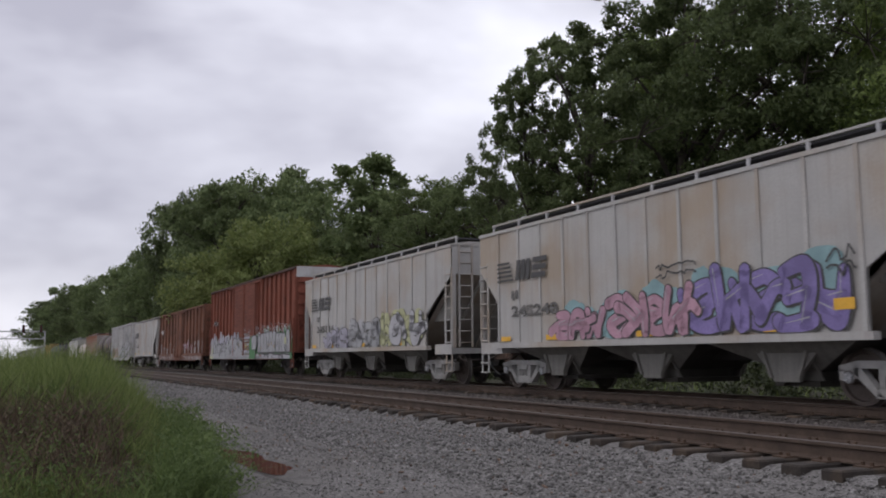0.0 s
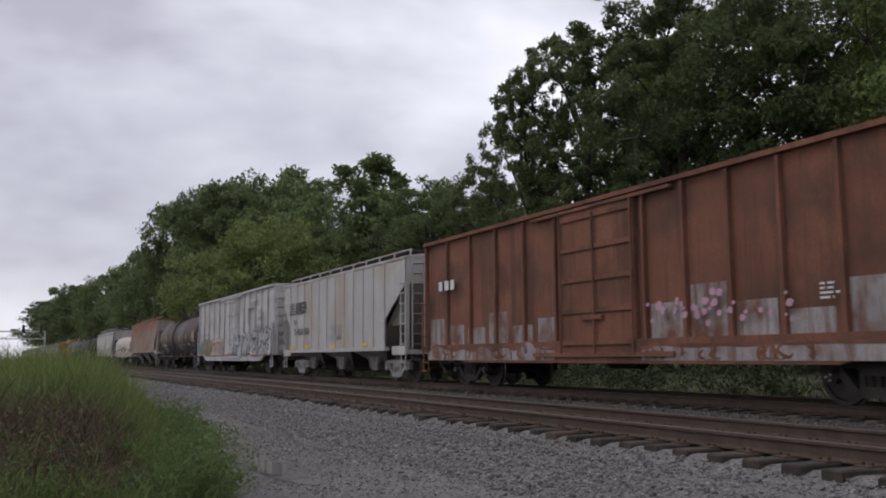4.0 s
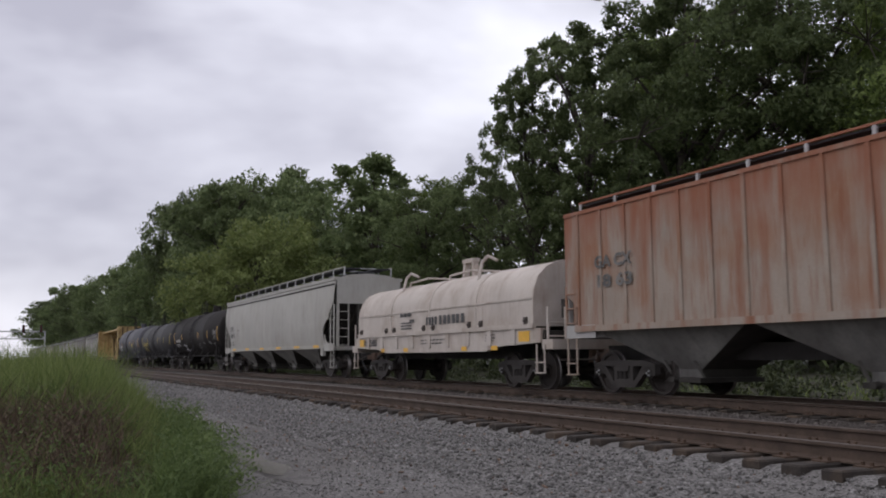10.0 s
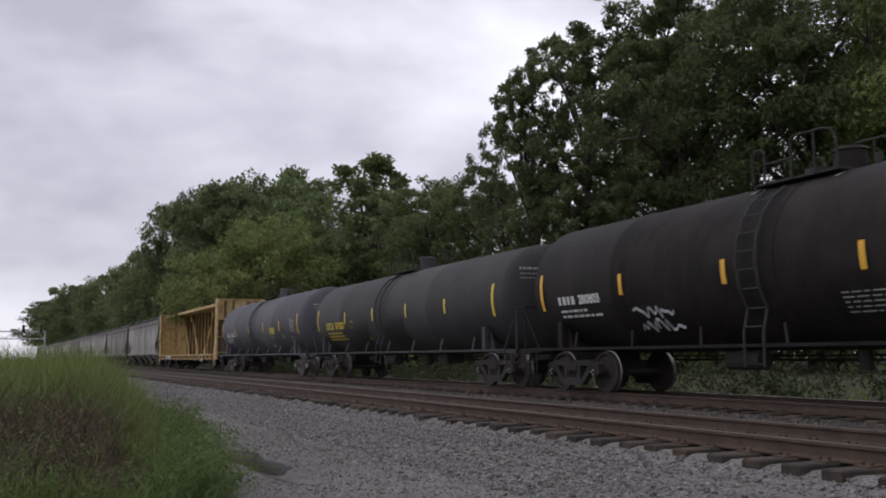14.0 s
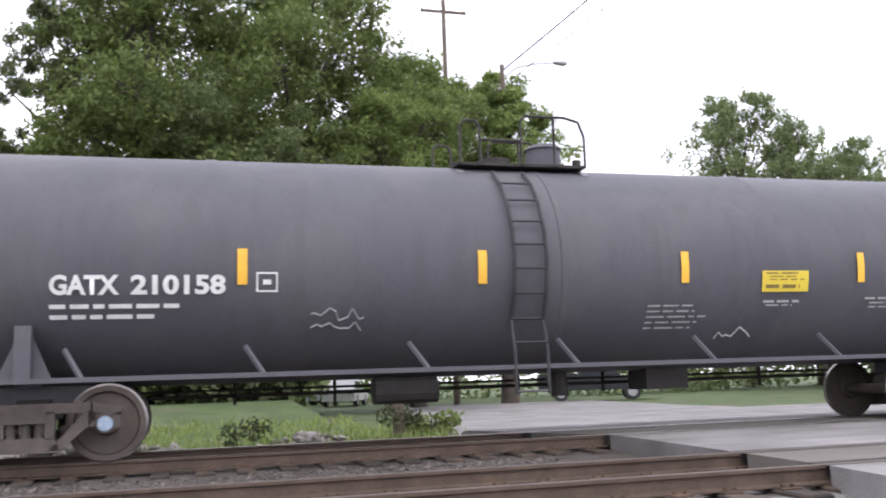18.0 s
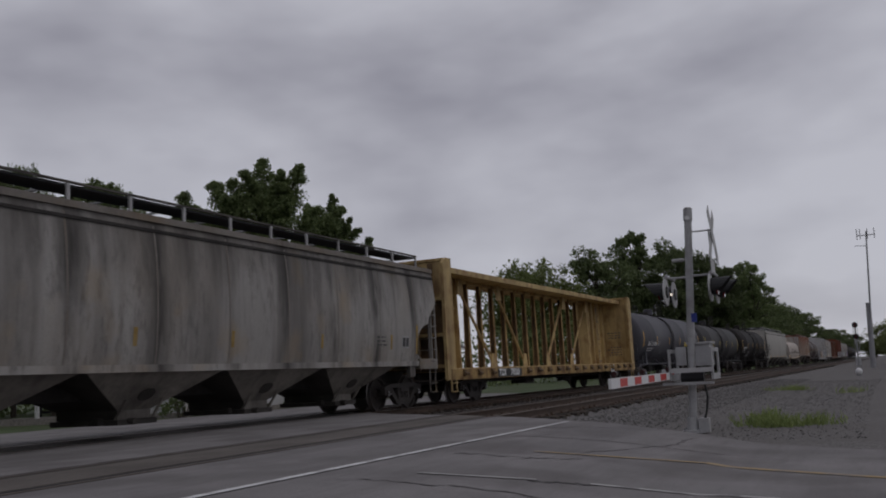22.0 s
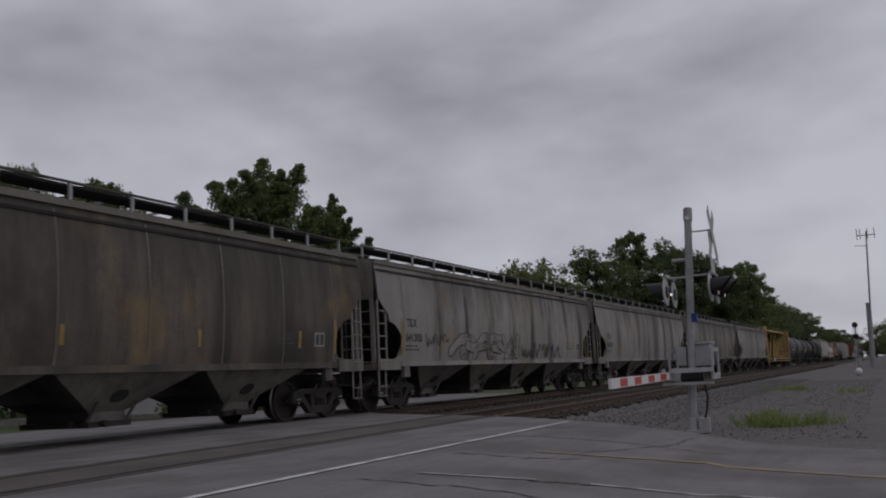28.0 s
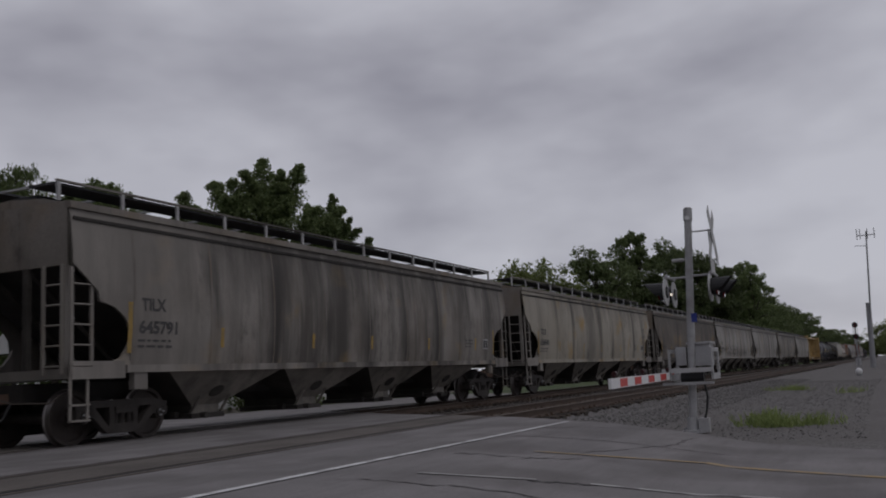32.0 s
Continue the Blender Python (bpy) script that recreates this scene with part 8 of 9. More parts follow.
def scatter_stones():
    r = np.random.default_rng(4)

    def band(x0, x1, d0, d1, n, lo, hi, name, material, label, lift=0.0):
        xs, ds = x0 + (x1 - x0) * r.random(n), d0 + (d1 - d0) * r.random(n)
        dry = ((xs + 11.7) / 2.0) ** 2 + ((ds + np.array([bend(x)[0] for x in xs]) - 2.55) / 0.4) ** 2 > 1
        xs, ds = xs[dry], ds[dry]
        n = len(xs)
        p = on_ground(xs, ds)
        s = lo + (hi - lo) * r.random(n) ** 2.6
        p[:, 2] += s * 0.25 + lift
        tagged(new(name, stones_mesh(name, p, s, int(n), material)), label, "gravel", kind="stuff")

    band(-30, 4.6, 4.1, 6.5, 26000, 0.014, 0.036, "shoulder_stones", M["stone"], "pale grey crushed stone on the track shoulder")
    band(-30, 4.6, 3.0, 6.5, 1500, 0.010, 0.028, "bright_stones", M["stone_pale"], "pale chips scattered among the crushed stone")
    band(-30, 4.6, 3.0, 6.5, 1300, 0.012, 0.032, "rusty_stones", M["stone_rust"], "rust-brown chips scattered among the crushed stone")
    band(-16, 3, 1.8, 4.3, 9000, 0.008, 0.022, "lot_stones", M["stone"], "small pale stones scattered over the dirt lot")
    band(-34, -8, 2.4, 4.4, 6000, 0.010, 0.026, "lot_stones", M["stone"], "small pale stones scattered over the dirt lot")
    band(-60, -30, 4.3, 6.5, 5000, 0.025, 0.055, "shoulder_stones", M["stone"], "pale grey crushed stone on the track shoulder")
    band(-30, 4.6, 9.15, 11.6, 9000, 0.018, 0.042, "ballast_stones", M["stone_brown"], "dull brownish stone ballast between the two tracks")
    band(-22, 4.6, 6.6, 9.0, 6000, 0.02, 0.048, "crib_stones", M["stone_brown"], "brownish stone ballast between the ties", -0.03)
    band(-22, 4.6, 11.7, 14.4, 4000, 0.02, 0.048, "crib_stones", M["stone_brown"], "dark oily ballast between the ties", -0.03)
    band(-24, 4.2, 14.4, 16.2, 4200, 0.02, 0.06, "verge_stones", M["stone_brown"], "loose dull stone along the far edge of the track")
    band(17.2, 60, 4.0, 6.5, 9000, 0.018, 0.042, "shoulder_stones", M["stone_lot"], "grey crushed stone on the track shoulder")
    band(15.6, 55, 0.2, 4.0, 7500, 0.010, 0.03, "lot_stones", M["stone_lot"], "small stones scattered over the gravel lot")
    band(19, 60, 9.15, 11.6, 4500, 0.025, 0.05, "ballast_stones", M["stone_brown"], "dull ballast between the two tracks")
    band(18, 45, 6.6, 9.0, 4000, 0.02, 0.05, "crib_stones", M["stone_brown"], "brownish stone ballast between the ties", -0.03)


scatter_stones()


def rubble_heap(x, d, w, n, seed, label):
    r = np.random.default_rng(seed)
    xs, ds = x + r.normal(size=n) * w / 2.4, d + r.normal(size=n) * 0.32
    p = on_ground(xs, ds)
    p[:, 2] += 0.30 * np.exp(-((xs - x) / w) ** 2 * 2) * r.random(n)
    return tagged(new("rubble_heap", stones_mesh("rubble_heap", p, 0.05 + 0.13 * r.random(n) ** 2, seed, M["rubble"])), label, "rubble", kind="stuff")


rubble_heap(-7.6, 16.0, 2.6, 420, 3, "low heap of pale broken stone and concrete")
rubble_heap(-4.2, 15.8, 1.9, 260, 4, "low heap of brownish broken stone")
rubble_heap(-1.3, 15.9, 2.6, 380, 5, "low heap of grey broken stone")
rubble_heap(2.2, 16.4, 1.2, 90, 6, "small heap of broken stone in the grass")


def dead_end(x, d, h, label):
    post = thing("post", label, "post")
    p = on_ground([x], [d])[0]
    post.location = p
    g = Geo()
    g.prism([(-0.11, -0.2), (0.11, -0.2), (0.10, h - 0.04), (0.05, h), (-0.06, h - 0.01), (-0.10, h - 0.05)], -0.09, 0.09)
    part("shaft", g, M["wood_pole"], post)
    return post


dead_end(-2.6, 17.2, 0.95, "short dark weathered wooden post in the grass")
dead_end(4.3, 18.5, 0.8, "short weathered wooden post near the road")


def bank_edge(x):
    return float(np.interp(x, [-60, -35, -14, -9.2, -8.2, -6.5], [3.7, 3.2, 2.3, 1.82, 1.64, 1.1]))


def bank_height(x, y):
    e, f = bank_edge(x) - y, -6.6 - x
    rise = lambda q, w: max(0.0, min(1.0, q / w)) ** 0.75
    top = float(np.interp(x, [-60, -20, -14, -11, -9.5, -8, -6.6], [1.15, 1.2, 1.42, 1.28, 1.02, 0.6, 0.25]))
    return top * rise(e, 1.25) * rise(f, 0.8)


def build_bank():
    r = np.random.default_rng(12)
    grass, gh, dead, dh, weed, wsp, seed_h, seedh = [], [], [], [], [], [], [], []
    mound = Geo()
    nx, ny = 60, 16
    for j in range(ny + 1):
        for i in range(nx + 1):
            x = -6.4 - 44 * (i / nx) ** 1.5
            y = bank_edge(x) + 0.15 - 7.0 * (j / ny) ** 1.3
            mound.v.append((x, y, -0.46 + 0.52 * bank_height(x, y) + 0.03 * noise.noise((x * 2, y * 2, 1))))
    for j in range(ny):
        for i in range(nx):
            k = j * (nx + 1) + i
            mound.f.append((k, k + nx + 1, k + nx + 2, k + 1))
            mound.m.append(0)
    tagged(part("bank", mound, M["lawn"], smooth=60), "low earth bank grown over with grass and weeds", "bank", kind="structure")
    for i in range(62000):
        x = -6.7 - 30 * r.random() ** 1.9
        y = bank_edge(x) - 4.2 * r.random() ** 1.2 + 0.1
        h = bank_height(x, y)
        z = -0.46 + 0.5 * h
        brown = -10.3 < x < -7.7 and y < 1.0 + 0.15 * math.sin(5.1 * x)
        front = x > -7.9 and y < 1.2
        u = r.random()
        if brown and u < 0.96:
            dead.append((x, y, z - 0.05))
            dh.append((0.35 + 0.35 * r.random()) * max(0.35, h))
        elif front and u < 0.45:
            if u < 0.04:
                weed.append((x, y, z + 0.4 * h * r.random() + 0.05))
                wsp.append(0.12)
            elif u < 0.2:
                dead.append((x, y, z - 0.03))
                dh.append(0.2 + 0.4 * h * r.random())
            else:
                grass.append((x, y, z))
                gh.append(0.16 + 0.45 * h * r.random())
        else:
            grass.append((x, y, z - 0.03))
            gh.append((0.3 + 0.45 * r.random()) * max(0.22, h))
            if u > 0.955 and x > -20:
                weed.append((x, y, z + 0.35 * h * r.random()))
                wsp.append(0.10 + 0.08 * r.random())
            if u > 0.992 and not brown:
                seed_h.append((x, y, z))
                seedh.append(0.62 * h + 0.12)
    droop, drooph = [], []
    for i in range(2600):
        x = -7.0 - 7 * r.random()
        y = bank_edge(x) + 0.05 - 0.5 * r.random()
        droop.append((x, y, -0.42 + 0.45 * bank_height(x, y)))
        drooph.append(0.25 + 0.4 * r.random())
    for i in range(300):
        x = -7.2 - 9 * r.random()
        y = bank_edge(x) + 0.3 * r.random() ** 2 - 0.6 * r.random()
        top = 0.15 + 0.45 * r.random()
        for k in range(3):
            weed.append((x + 0.02 * k, y, -0.40 + top * (k + 1) / 3))
            wsp.append(0.10)
    gv, gn = blades(grass, gh, 0.006, 0.36, 5)
    ov, on_ = blades(droop, drooph, 0.006, 0.8, 15)
    dv, dn = blades(dead, dh, 0.006, 0.6, 6)
    sv, sn = blades(seed_h, seedh, 0.007, 0.12, 7)
    wv, wn_ = leaves(weed, wsp, 18, 0.018, 8)
    flora("bank_grass", [(gv, gn, M["grass"]), (ov, on_, M["weed"])], "tall green grass on the bank beside the lot", "grass")
    flora("bank_weeds", [(wv, wn_, M["weed"]), (sv, sn, M["grass"])], "leafy green weeds at the foot of the bank", "weeds")
    flora("dead_brush", [(dv, dn, M["dead"])], "tangled brown dead brush on the bank", "brush")


build_bank()


def build_undergrowth():
    r = np.random.default_rng(21)
    low, sp, deep, dsp = [], [], [], []
    for i in range(1500):
        x = 4 - 330 * r.random() ** 2.0
        d0 = float(np.interp(x, [-100, -60, -40, -10, 4], [18.5, 19, 21, 31, 33]))
        d = d0 + 9 * r.random()
        top = float(np.interp(x, [-300, -120, -60, -30, 4], [9, 8, 5.0, 4.0, 2.6])) * (0.4 + 0.6 * r.random())
        y = d + bend(x)[0]
        z = ground_height(x, y)
        for k in range(2):
            tgt = (low, sp) if r.random() < 0.55 else (deep, dsp)
            tgt[0].append((x + r.normal() * 0.5, y, z + top * (0.25 + 0.7 * r.random())))
            tgt[1].append(0.9 + 0.012 * abs(x))
    for i in range(640):
        x = 54 + 320 * r.random() ** 1.4
        y = float(np.interp(x, [54, 100, 120, 160, 240, 374], [46, 28, 18.5, 17.0, 15.5, 12.5])) + 7 * r.random()
        top = float(np.interp(x, [54, 100, 250], [4, 7, 6]))
        deep.append((x, y, -0.4 + top * r.random()))
        dsp.append(1.4 + 0.004 * x)
    for i in range(900):
        x = -36 + 90 * r.random()
        y = (50 if x > 20 else 57) + 9 * r.random()
        deep.append((x, y, -0.3 + 6 * r.random()))
        dsp.append(1.6)
    brush = []
    for i in range(330):
        x = -15.5 - 54 * r.random() if i % 12 else -6 - 10 * r.random()
        d = 16.6 + 4.5 * r.random()
        y = d + bend(x)[0]
        brush.append((x, y, ground_height(x, y) + 0.05 + 0.75 * r.random() ** 2))
    lv, ln = leaves(low, sp, 42, 0.2, 3)
    dv, dn = leaves(deep, dsp, 42, 0.22, 4)
    bv, bn = leaves(brush, 0.42, 90, 0.06, 6)
    flora("trackside_brush", [(bv, bn, M["brush_leaf"])], "low dark brush along the far side of the tracks", "brush")
    flora("undergrowth", [(lv, ln, M["brush_leaf"]), (dv, dn, M["leaf_dark"])], "dense green undergrowth below the trees", "bushes")
    pts, hs = [], []
    for i in range(20000):
        x = 5.2 - 34 * r.random()
        d = 15.3 + 8.0 * r.random() ** 1.5
        if (d < 16.5 and noise.noise((x * 0.8, d, 2)) < 0.08) or (x < -2 and i % 8):
            continue
        pts.append((x, d + bend(x)[0], ground_height(x, d + bend(x)[0]) - 0.02))
        hs.append(0.10 + 0.30 * r.random() ** 2)
    gv, gn = blades(pts, hs, 0.022, 0.35, 8)
    tufts = [(x, d + bend(x)[0], -0.12 + h) for x, d, h in ((-3.3, 16.7, 0.1), (-3.0, 16.8, 0.25), (-3.6, 16.9, 0.2), (-9.5, 17, 0.1), (-10.2, 17.2, 0.3),
                                                       (1.0, 17.4, 0.1), (1.4, 17.7, 0.2), (-6.3, 17.4, 0.1), (4.1, 18.2, 0.3), (4.6, 18.6, 0.2))]
    tv, tn = leaves(tufts, 0.32, 170, 0.05, 10)
    flora("verge_grass", [(gv, gn, M["grass"]), (tv, tn, M["brush_leaf"])], "uneven green grass and weeds beyond the tracks", "grass")
    for x, y, w, n, lab in ((18.9, 1.3, 0.8, 800, "patch of green grass growing in the gravel"), (21.4, 2.1, 0.3, 200, "small tuft of grass in the gravel"),
                            (40.8, 2.9, 0.8, 500, "tuft of grass in the gravel lot"), (19.6, 2.2, 0.4, 240, "small tuft of grass in the gravel"), (36, 0.6, 0.5, 120, "thin tuft of grass in the gravel lot")):
        knots = r.normal(size=(9, 2)) * w * 0.45
        pick, off = r.integers(0, 9, n), r.normal(size=(n, 2)) * w * 0.2
        px, py = x + (knots[pick, 0] + off[:, 0]) * 1.5, y + knots[pick, 1] + off[:, 1]
        p = np.stack([px, py, np.full(n, -0.44)], 1)
        v, k = blades(p, 0.08 + 0.3 * r.random(n) ** 1.5, 0.011, 0.45, n)
        flora("grass_tuft", [(v, k, M["grass"])], lab, "grass")


build_undergrowth()


# ---- puddle and mud on the dirt track
def blot(name, x, y, rx, ry, turn, material, lift, label, seed, kind="structure"):
    g = Geo()
    c, s_ = math.cos(turn), math.sin(turn)
    n = 28
    for ring, q in ((0, 0.0), (1, 0.55), (2, 1.0)):
        for i in range(n):
            a = 2 * math.pi * i / n
            k = q * (1 + 0.28 * math.sin(2 * a + seed) + 0.16 * math.sin(5 * a + 2 * seed))
            px, py = rx * k * math.cos(a), ry * k * math.sin(a)
            wx, wy = x + c * px - s_ * py, y + s_ * px + c * py
            g.v.append((wx, wy, (ground_height(x, y) if name == "puddle" else ground_height(wx, wy)) + lift))
    for ring in (0, 1):
        for i in range(n):
            g.f.append((ring * n + i, ring * n + (i + 1) % n, (ring + 1) * n + (i + 1) % n, (ring + 1) * n + i))
            g.m.append(0)
    return tagged(part(name, g, material, smooth=60), label, name.replace("_", " "), kind=kind)


blot("mud_patch", -11.4, 2.6, 1.8, 0.46, 0.06, M["mud"], 0.008, "dark wet mud round the puddle", 1.0)
blot("puddle", -11.5, 2.66, 1.3, 0.3, 0.05, M["water"], 0.016, "brown rain puddle on the dirt track", 2.0)
blot("mud_patch", -12.8, 3.85, 0.75, 0.09, 0.05, M["mud"], 0.012, "thin streak of damp mud on the lot", 3.0)
blot("mud_patch", 24.0, 1.2, 2.0, 0.10, -0.05, M["mud"], 0.012, "thin streak of damp mud on the gravel lot", 5.0)
blot("mud_patch", 33.0, 2.0, 3.0, 0.16, -0.04, M["mud"], 0.012, "thin streak of damp mud on the gravel lot", 6.0)


# ---- crossing signal with its gate
def build_crossing_signal():
    sig = thing("crossing_signal", "grey crossing mast with crossed boards, lamps and lowered gate", "crossing signal")
    bx, by, bz = 17.43, 3.01, -0.40
    sig.matrix_basis = pose(bx, by, bz)
    h = 4.12

    def at(dx, dy, z):
        return (dx + 0.04 * (z - bz) / h, dy - 0.23 * (z - bz) / h, z - bz)

    g = Geo()
    g.cyl((0, 0, 0), at(0, 0, 3.55), 0.073, 0.068, 18)
    part("mast", g, M["mast"], sig, smooth=40)
    g = Geo()
    g.cyl(at(0, 0, 3.5), at(0, 0, 3.72), 0.082, 0.082, 18)
    g.cyl(at(0, 0, 3.72), at(0, 0, 3.745), 0.085, 0.06, 18)
    part("mast_cap", g, M["mast"], sig, "open-ended grey cap tube", smooth=40)
    g = Geo()
    g.cyl(at(-0.085, 0, 3.54), at(-0.088, 0, 3.54), 0.045, 0.045, 14)
    part("cap_hole", g, M["white"], sig)
    g = Geo()
    g.box(-0.17, 0.17, -0.17, 0.17, 0.0, 0.05)
    g.cyl((0, 0, 0.05), (0, 0, 0.28), 0.11, 0.09, 14)
    part("mast_base", g, M["mast"], sig)
    for dx in (-0.13, 0.13):
        for dy in (-0.13, 0.13):
            g = Geo()
            g.cyl((dx, dy, 0.05), (dx, dy, 0.09), 0.02, n=6)
            part("bolt", g, M["steel_gray"], sig)
    # crossed boards, facing the road, on an arm off the mast
    g = Geo()
    g.cyl(at(0, 0, 3.28), at(0, -0.42, 3.28), 0.014, n=8)
    part("bracket_arm", g, M["mast"], sig)
    for tilt in (-1, 1):
        g = Geo()
        c, s_ = math.cos(radians(48)), math.sin(radians(48))
        hl, hw = 0.61, 0.115
        pts = [(a * c * tilt - b * s_, a * s_ + b * c * tilt) for a, b in ((-hl, -hw), (hl, -hw), (hl, hw), (-hl, hw))]
        if tilt < 0:
            pts = pts[::-1]
        y0 = -0.43 + 0.012 * tilt
        o = at(0, y0, 3.17)
        g.prism([(o[0] + a, o[2] + b) for a, b in pts], o[1] - 0.005, o[1] + 0.005)
        part("cross_board", g, M["board"], sig, "weathered white crossing board")
    o = at(0, -0.43, 2.6)
    g = Geo()
    g.box(o[0] - 0.23, o[0] + 0.23, o[1] - 0.006, o[1] + 0.006, o[2] - 0.12, o[2] + 0.12)
    part("track_count_sign", g, M["board"], sig, "small pale sign plate")
    g = Geo()
    g.cyl((o[0], o[1] + 0.02, o[2] - 0.14), (o[0], o[1] + 0.02, o[2] + 0.7), 0.016, n=8)
    part("sign_post", g, M["mast"], sig)
    # bell bracket
    g = Geo()
    g.cyl(at(0, 0, 2.77), at(0, 0.3, 2.77), 0.02, n=8)
    g.cyl(at(0, 0.10, 2.77), at(0, 0.31, 2.77), 0.035, n=8)
    part("bell_bracket", g, M["board"], sig)
    # lamp pairs
    for dy, face, z in ((0.36, 1, 2.16), (-0.44, -1, 2.18)):
        g = Geo()
        g.cyl(at(0, 0, z + 0.28), at(0, dy, z + 0.28), 0.022, n=8)
        g.cyl(at(-0.42, dy, z + 0.28), at(0.42, dy, z + 0.28), 0.028, n=8)
        part("lamp_bar", g, M["mast"], sig)
        for dx in (-0.40, 0.40):
            head = part("lamp_head", Geo().cyl(at(dx, dy - 0.04 * face, z), at(dx, dy + 0.10 * face, z), 0.10, 0.16, 16), M["black"], sig, "black lamp housing with a long hood")
            part("backplate", Geo().cyl(at(dx, dy - 0.012, z), at(dx, dy + 0.012, z), 0.25, n=24), M["board"], head, "round pale backplate")
            c0, c1 = at(dx, dy + 0.10 * face, z), at(dx, dy + 0.13 * face, z)
            part("lens", Geo().cyl(c0, c1, 0.15, 0.14, 18), M["lens_red"], head)
            g = Geo()
            n = 12
            for k, (ln, rr) in enumerate(((0.0, 0.175), (0.36, 0.185))):
                for i in range(n + 1):
                    a = math.pi * (-0.12 + 1.24 * i / n)
                    q = at(dx, dy + face * (0.02 + ln * (0.55 + 0.45 * math.sin(a))), z)
                    g.v.append((q[0] + rr * math.cos(a), q[1], q[2] + rr * math.sin(a)))
            for i in range(n):
                g.f.append((i, i + 1, n + 2 + i, n + 1 + i))
                g.m.append(0)
            part("hood", g, M["black"], head)
    q = at(-0.40, 0.36, 2.11)
    part("side_light", Geo().cyl((q[0] - 0.03, q[1] - 0.10, q[2]), (q[0] - 0.05, q[1] - 0.10, q[2]), 0.02, n=10), M["lamp_lit"], sig, "small lit side light")
    o = at(-0.085, -0.08, 1.68)
    part("tag", Geo().box(o[0] - 0.004, o[0] + 0.004, o[1] - 0.05, o[1] + 0.05, o[2] - 0.08, o[2] + 0.08), M["tag_blue"], sig, "small blue tag")
    # gate machine
    g = Geo()
    for y0, y1, x0, x1, z0, z1 in ((-0.36, 0.02, 0.02, 0.5, 0.80, 1.20), (0.06, 0.25, -0.02, 0.42, 0.82, 1.16)):
        g.box(x0, x1, y0 - 0.05, y1 - 0.05, z0 - bz, z1 - bz)
    part("gate_machine", g, M["mast"], sig, "grey gate machine housing")
    g = Geo()
    g.box(-0.02, 0.54, -0.44, 0.0, 1.20 - bz, 1.235 - bz)
    part("machine_lid", g, M["mast"], sig)
    for y0 in (-0.47, 0.28):
        g = Geo()
        g.box(-0.30, 0.55, y0 - 0.018, y0 + 0.018, 0.55 - bz, 0.66 - bz)
        g.box(0.45, 0.55, y0 - 0.018, y0 + 0.018, 0.66 - bz, 1.05 - bz)
        g.box(-0.30, 0.55, y0 - 0.018, y0 + 0.018, 1.05 - bz, 1.12 - bz)
        g.box(-0.30, -0.22, y0 - 0.018, y0 + 0.018, 0.66 - bz, 1.05 - bz)
        part("side_arm", g, M["mast"], sig)
    g = Geo()
    g.box(-0.34, -0.26, -0.49, 0.42, 0.69 - bz, 0.77 - bz)
    part("front_bar", g, M["board"], sig)
    g = Geo()
    g.box(-0.34, -0.28, -0.49, 0.42, 0.47 - bz, 0.52 - bz)
    part("front_bar", g, M["mast"], sig)
    part("motor", Geo().cyl((-0.16, -0.30, 0.60 - bz), (-0.16, 0.10, 0.60 - bz), 0.10, n=14), M["black"], sig, "black drive motor", smooth=40)
    g = Geo()
    g.pipe([(-0.03, -0.28, 0.46 - bz), (-0.03, -0.31, 0.25 - bz), (-0.03, -0.28, 0.02 - bz), (-0.02, -0.20, -0.25 - bz), (0, -0.15, -0.36 - bz)], 0.02, 7)
    part("cable", g, M["black"], sig)
    g = Geo()
    g.box(-0.1, 0.12, -0.30, -0.12, 0.0, 0.26)
    part("junction_box", g, M["mast"], sig)
    # the lowered arm
    a, b = Vector((11.33, 2.92, 0.64)), Vector((18.66, 3.42, 0.64))
    d = (b - a).normalized()
    sd = Vector((-d.y, d.x, 0))
    off = Vector((bx, by, bz))

    def bar(x0, x1, z0, z1, w, m):
        g = Geo()
        p0, p1 = a + d * (x0 - a.x) - off, a + d * (x1 - a.x) - off
        vs = []
        for z in (z0, z1):
            for p in (p0, p1):
                vs += [(p.x - sd.x * w, p.y - sd.y * w, p.z + z), (p.x + sd.x * w, p.y + sd.y * w, p.z + z)]
        return g.add(vs, [(0, 1, 3, 2), (4, 6, 7, 5), (0, 4, 5, 1), (2, 3, 7, 6), (0, 2, 6, 4), (1, 5, 7, 3)]), M[m]

    g, m = bar(11.33, 17.9, -0.065, 0.065, 0.02, "white")
    arm = part("gate_arm", g, m, sig, "white gate arm with red bands")
    for x0, x1 in ((11.96, 12.50), (13.14, 13.73), (14.48, 15.11), (15.86, 16.60), (17.3, 17.75)):
        g, m = bar(x0, x1, -0.052, 0.052, 0.024, "red")
        part("red_band", g, m, arm)
    for x0 in (11.68, 14.07, 17.0):
        p = a + d * (x0 - a.x) - off
        g = Geo()
        g.cyl((p.x, p.y, p.z + 0.06), (p.x, p.y, p.z + 0.10), 0.02, n=8)
        g.cyl((p.x - 0.03, p.y, p.z + 0.12), (p.x + 0.04, p.y, p.z + 0.12), 0.034, n=12)
        part("arm_lamp", g, M["lens_dull"], arm, "small red gate lamp")
    g, m = bar(17.75, 18.66, -0.05, 0.05, 0.03, "mast")
    part("counterweight_arm", g, m, arm)
    g, m = bar(18.4, 18.66, -0.13, 0.13, 0.07, "mast")
    part("counterweight", g, m, arm)


build_crossing_signal()


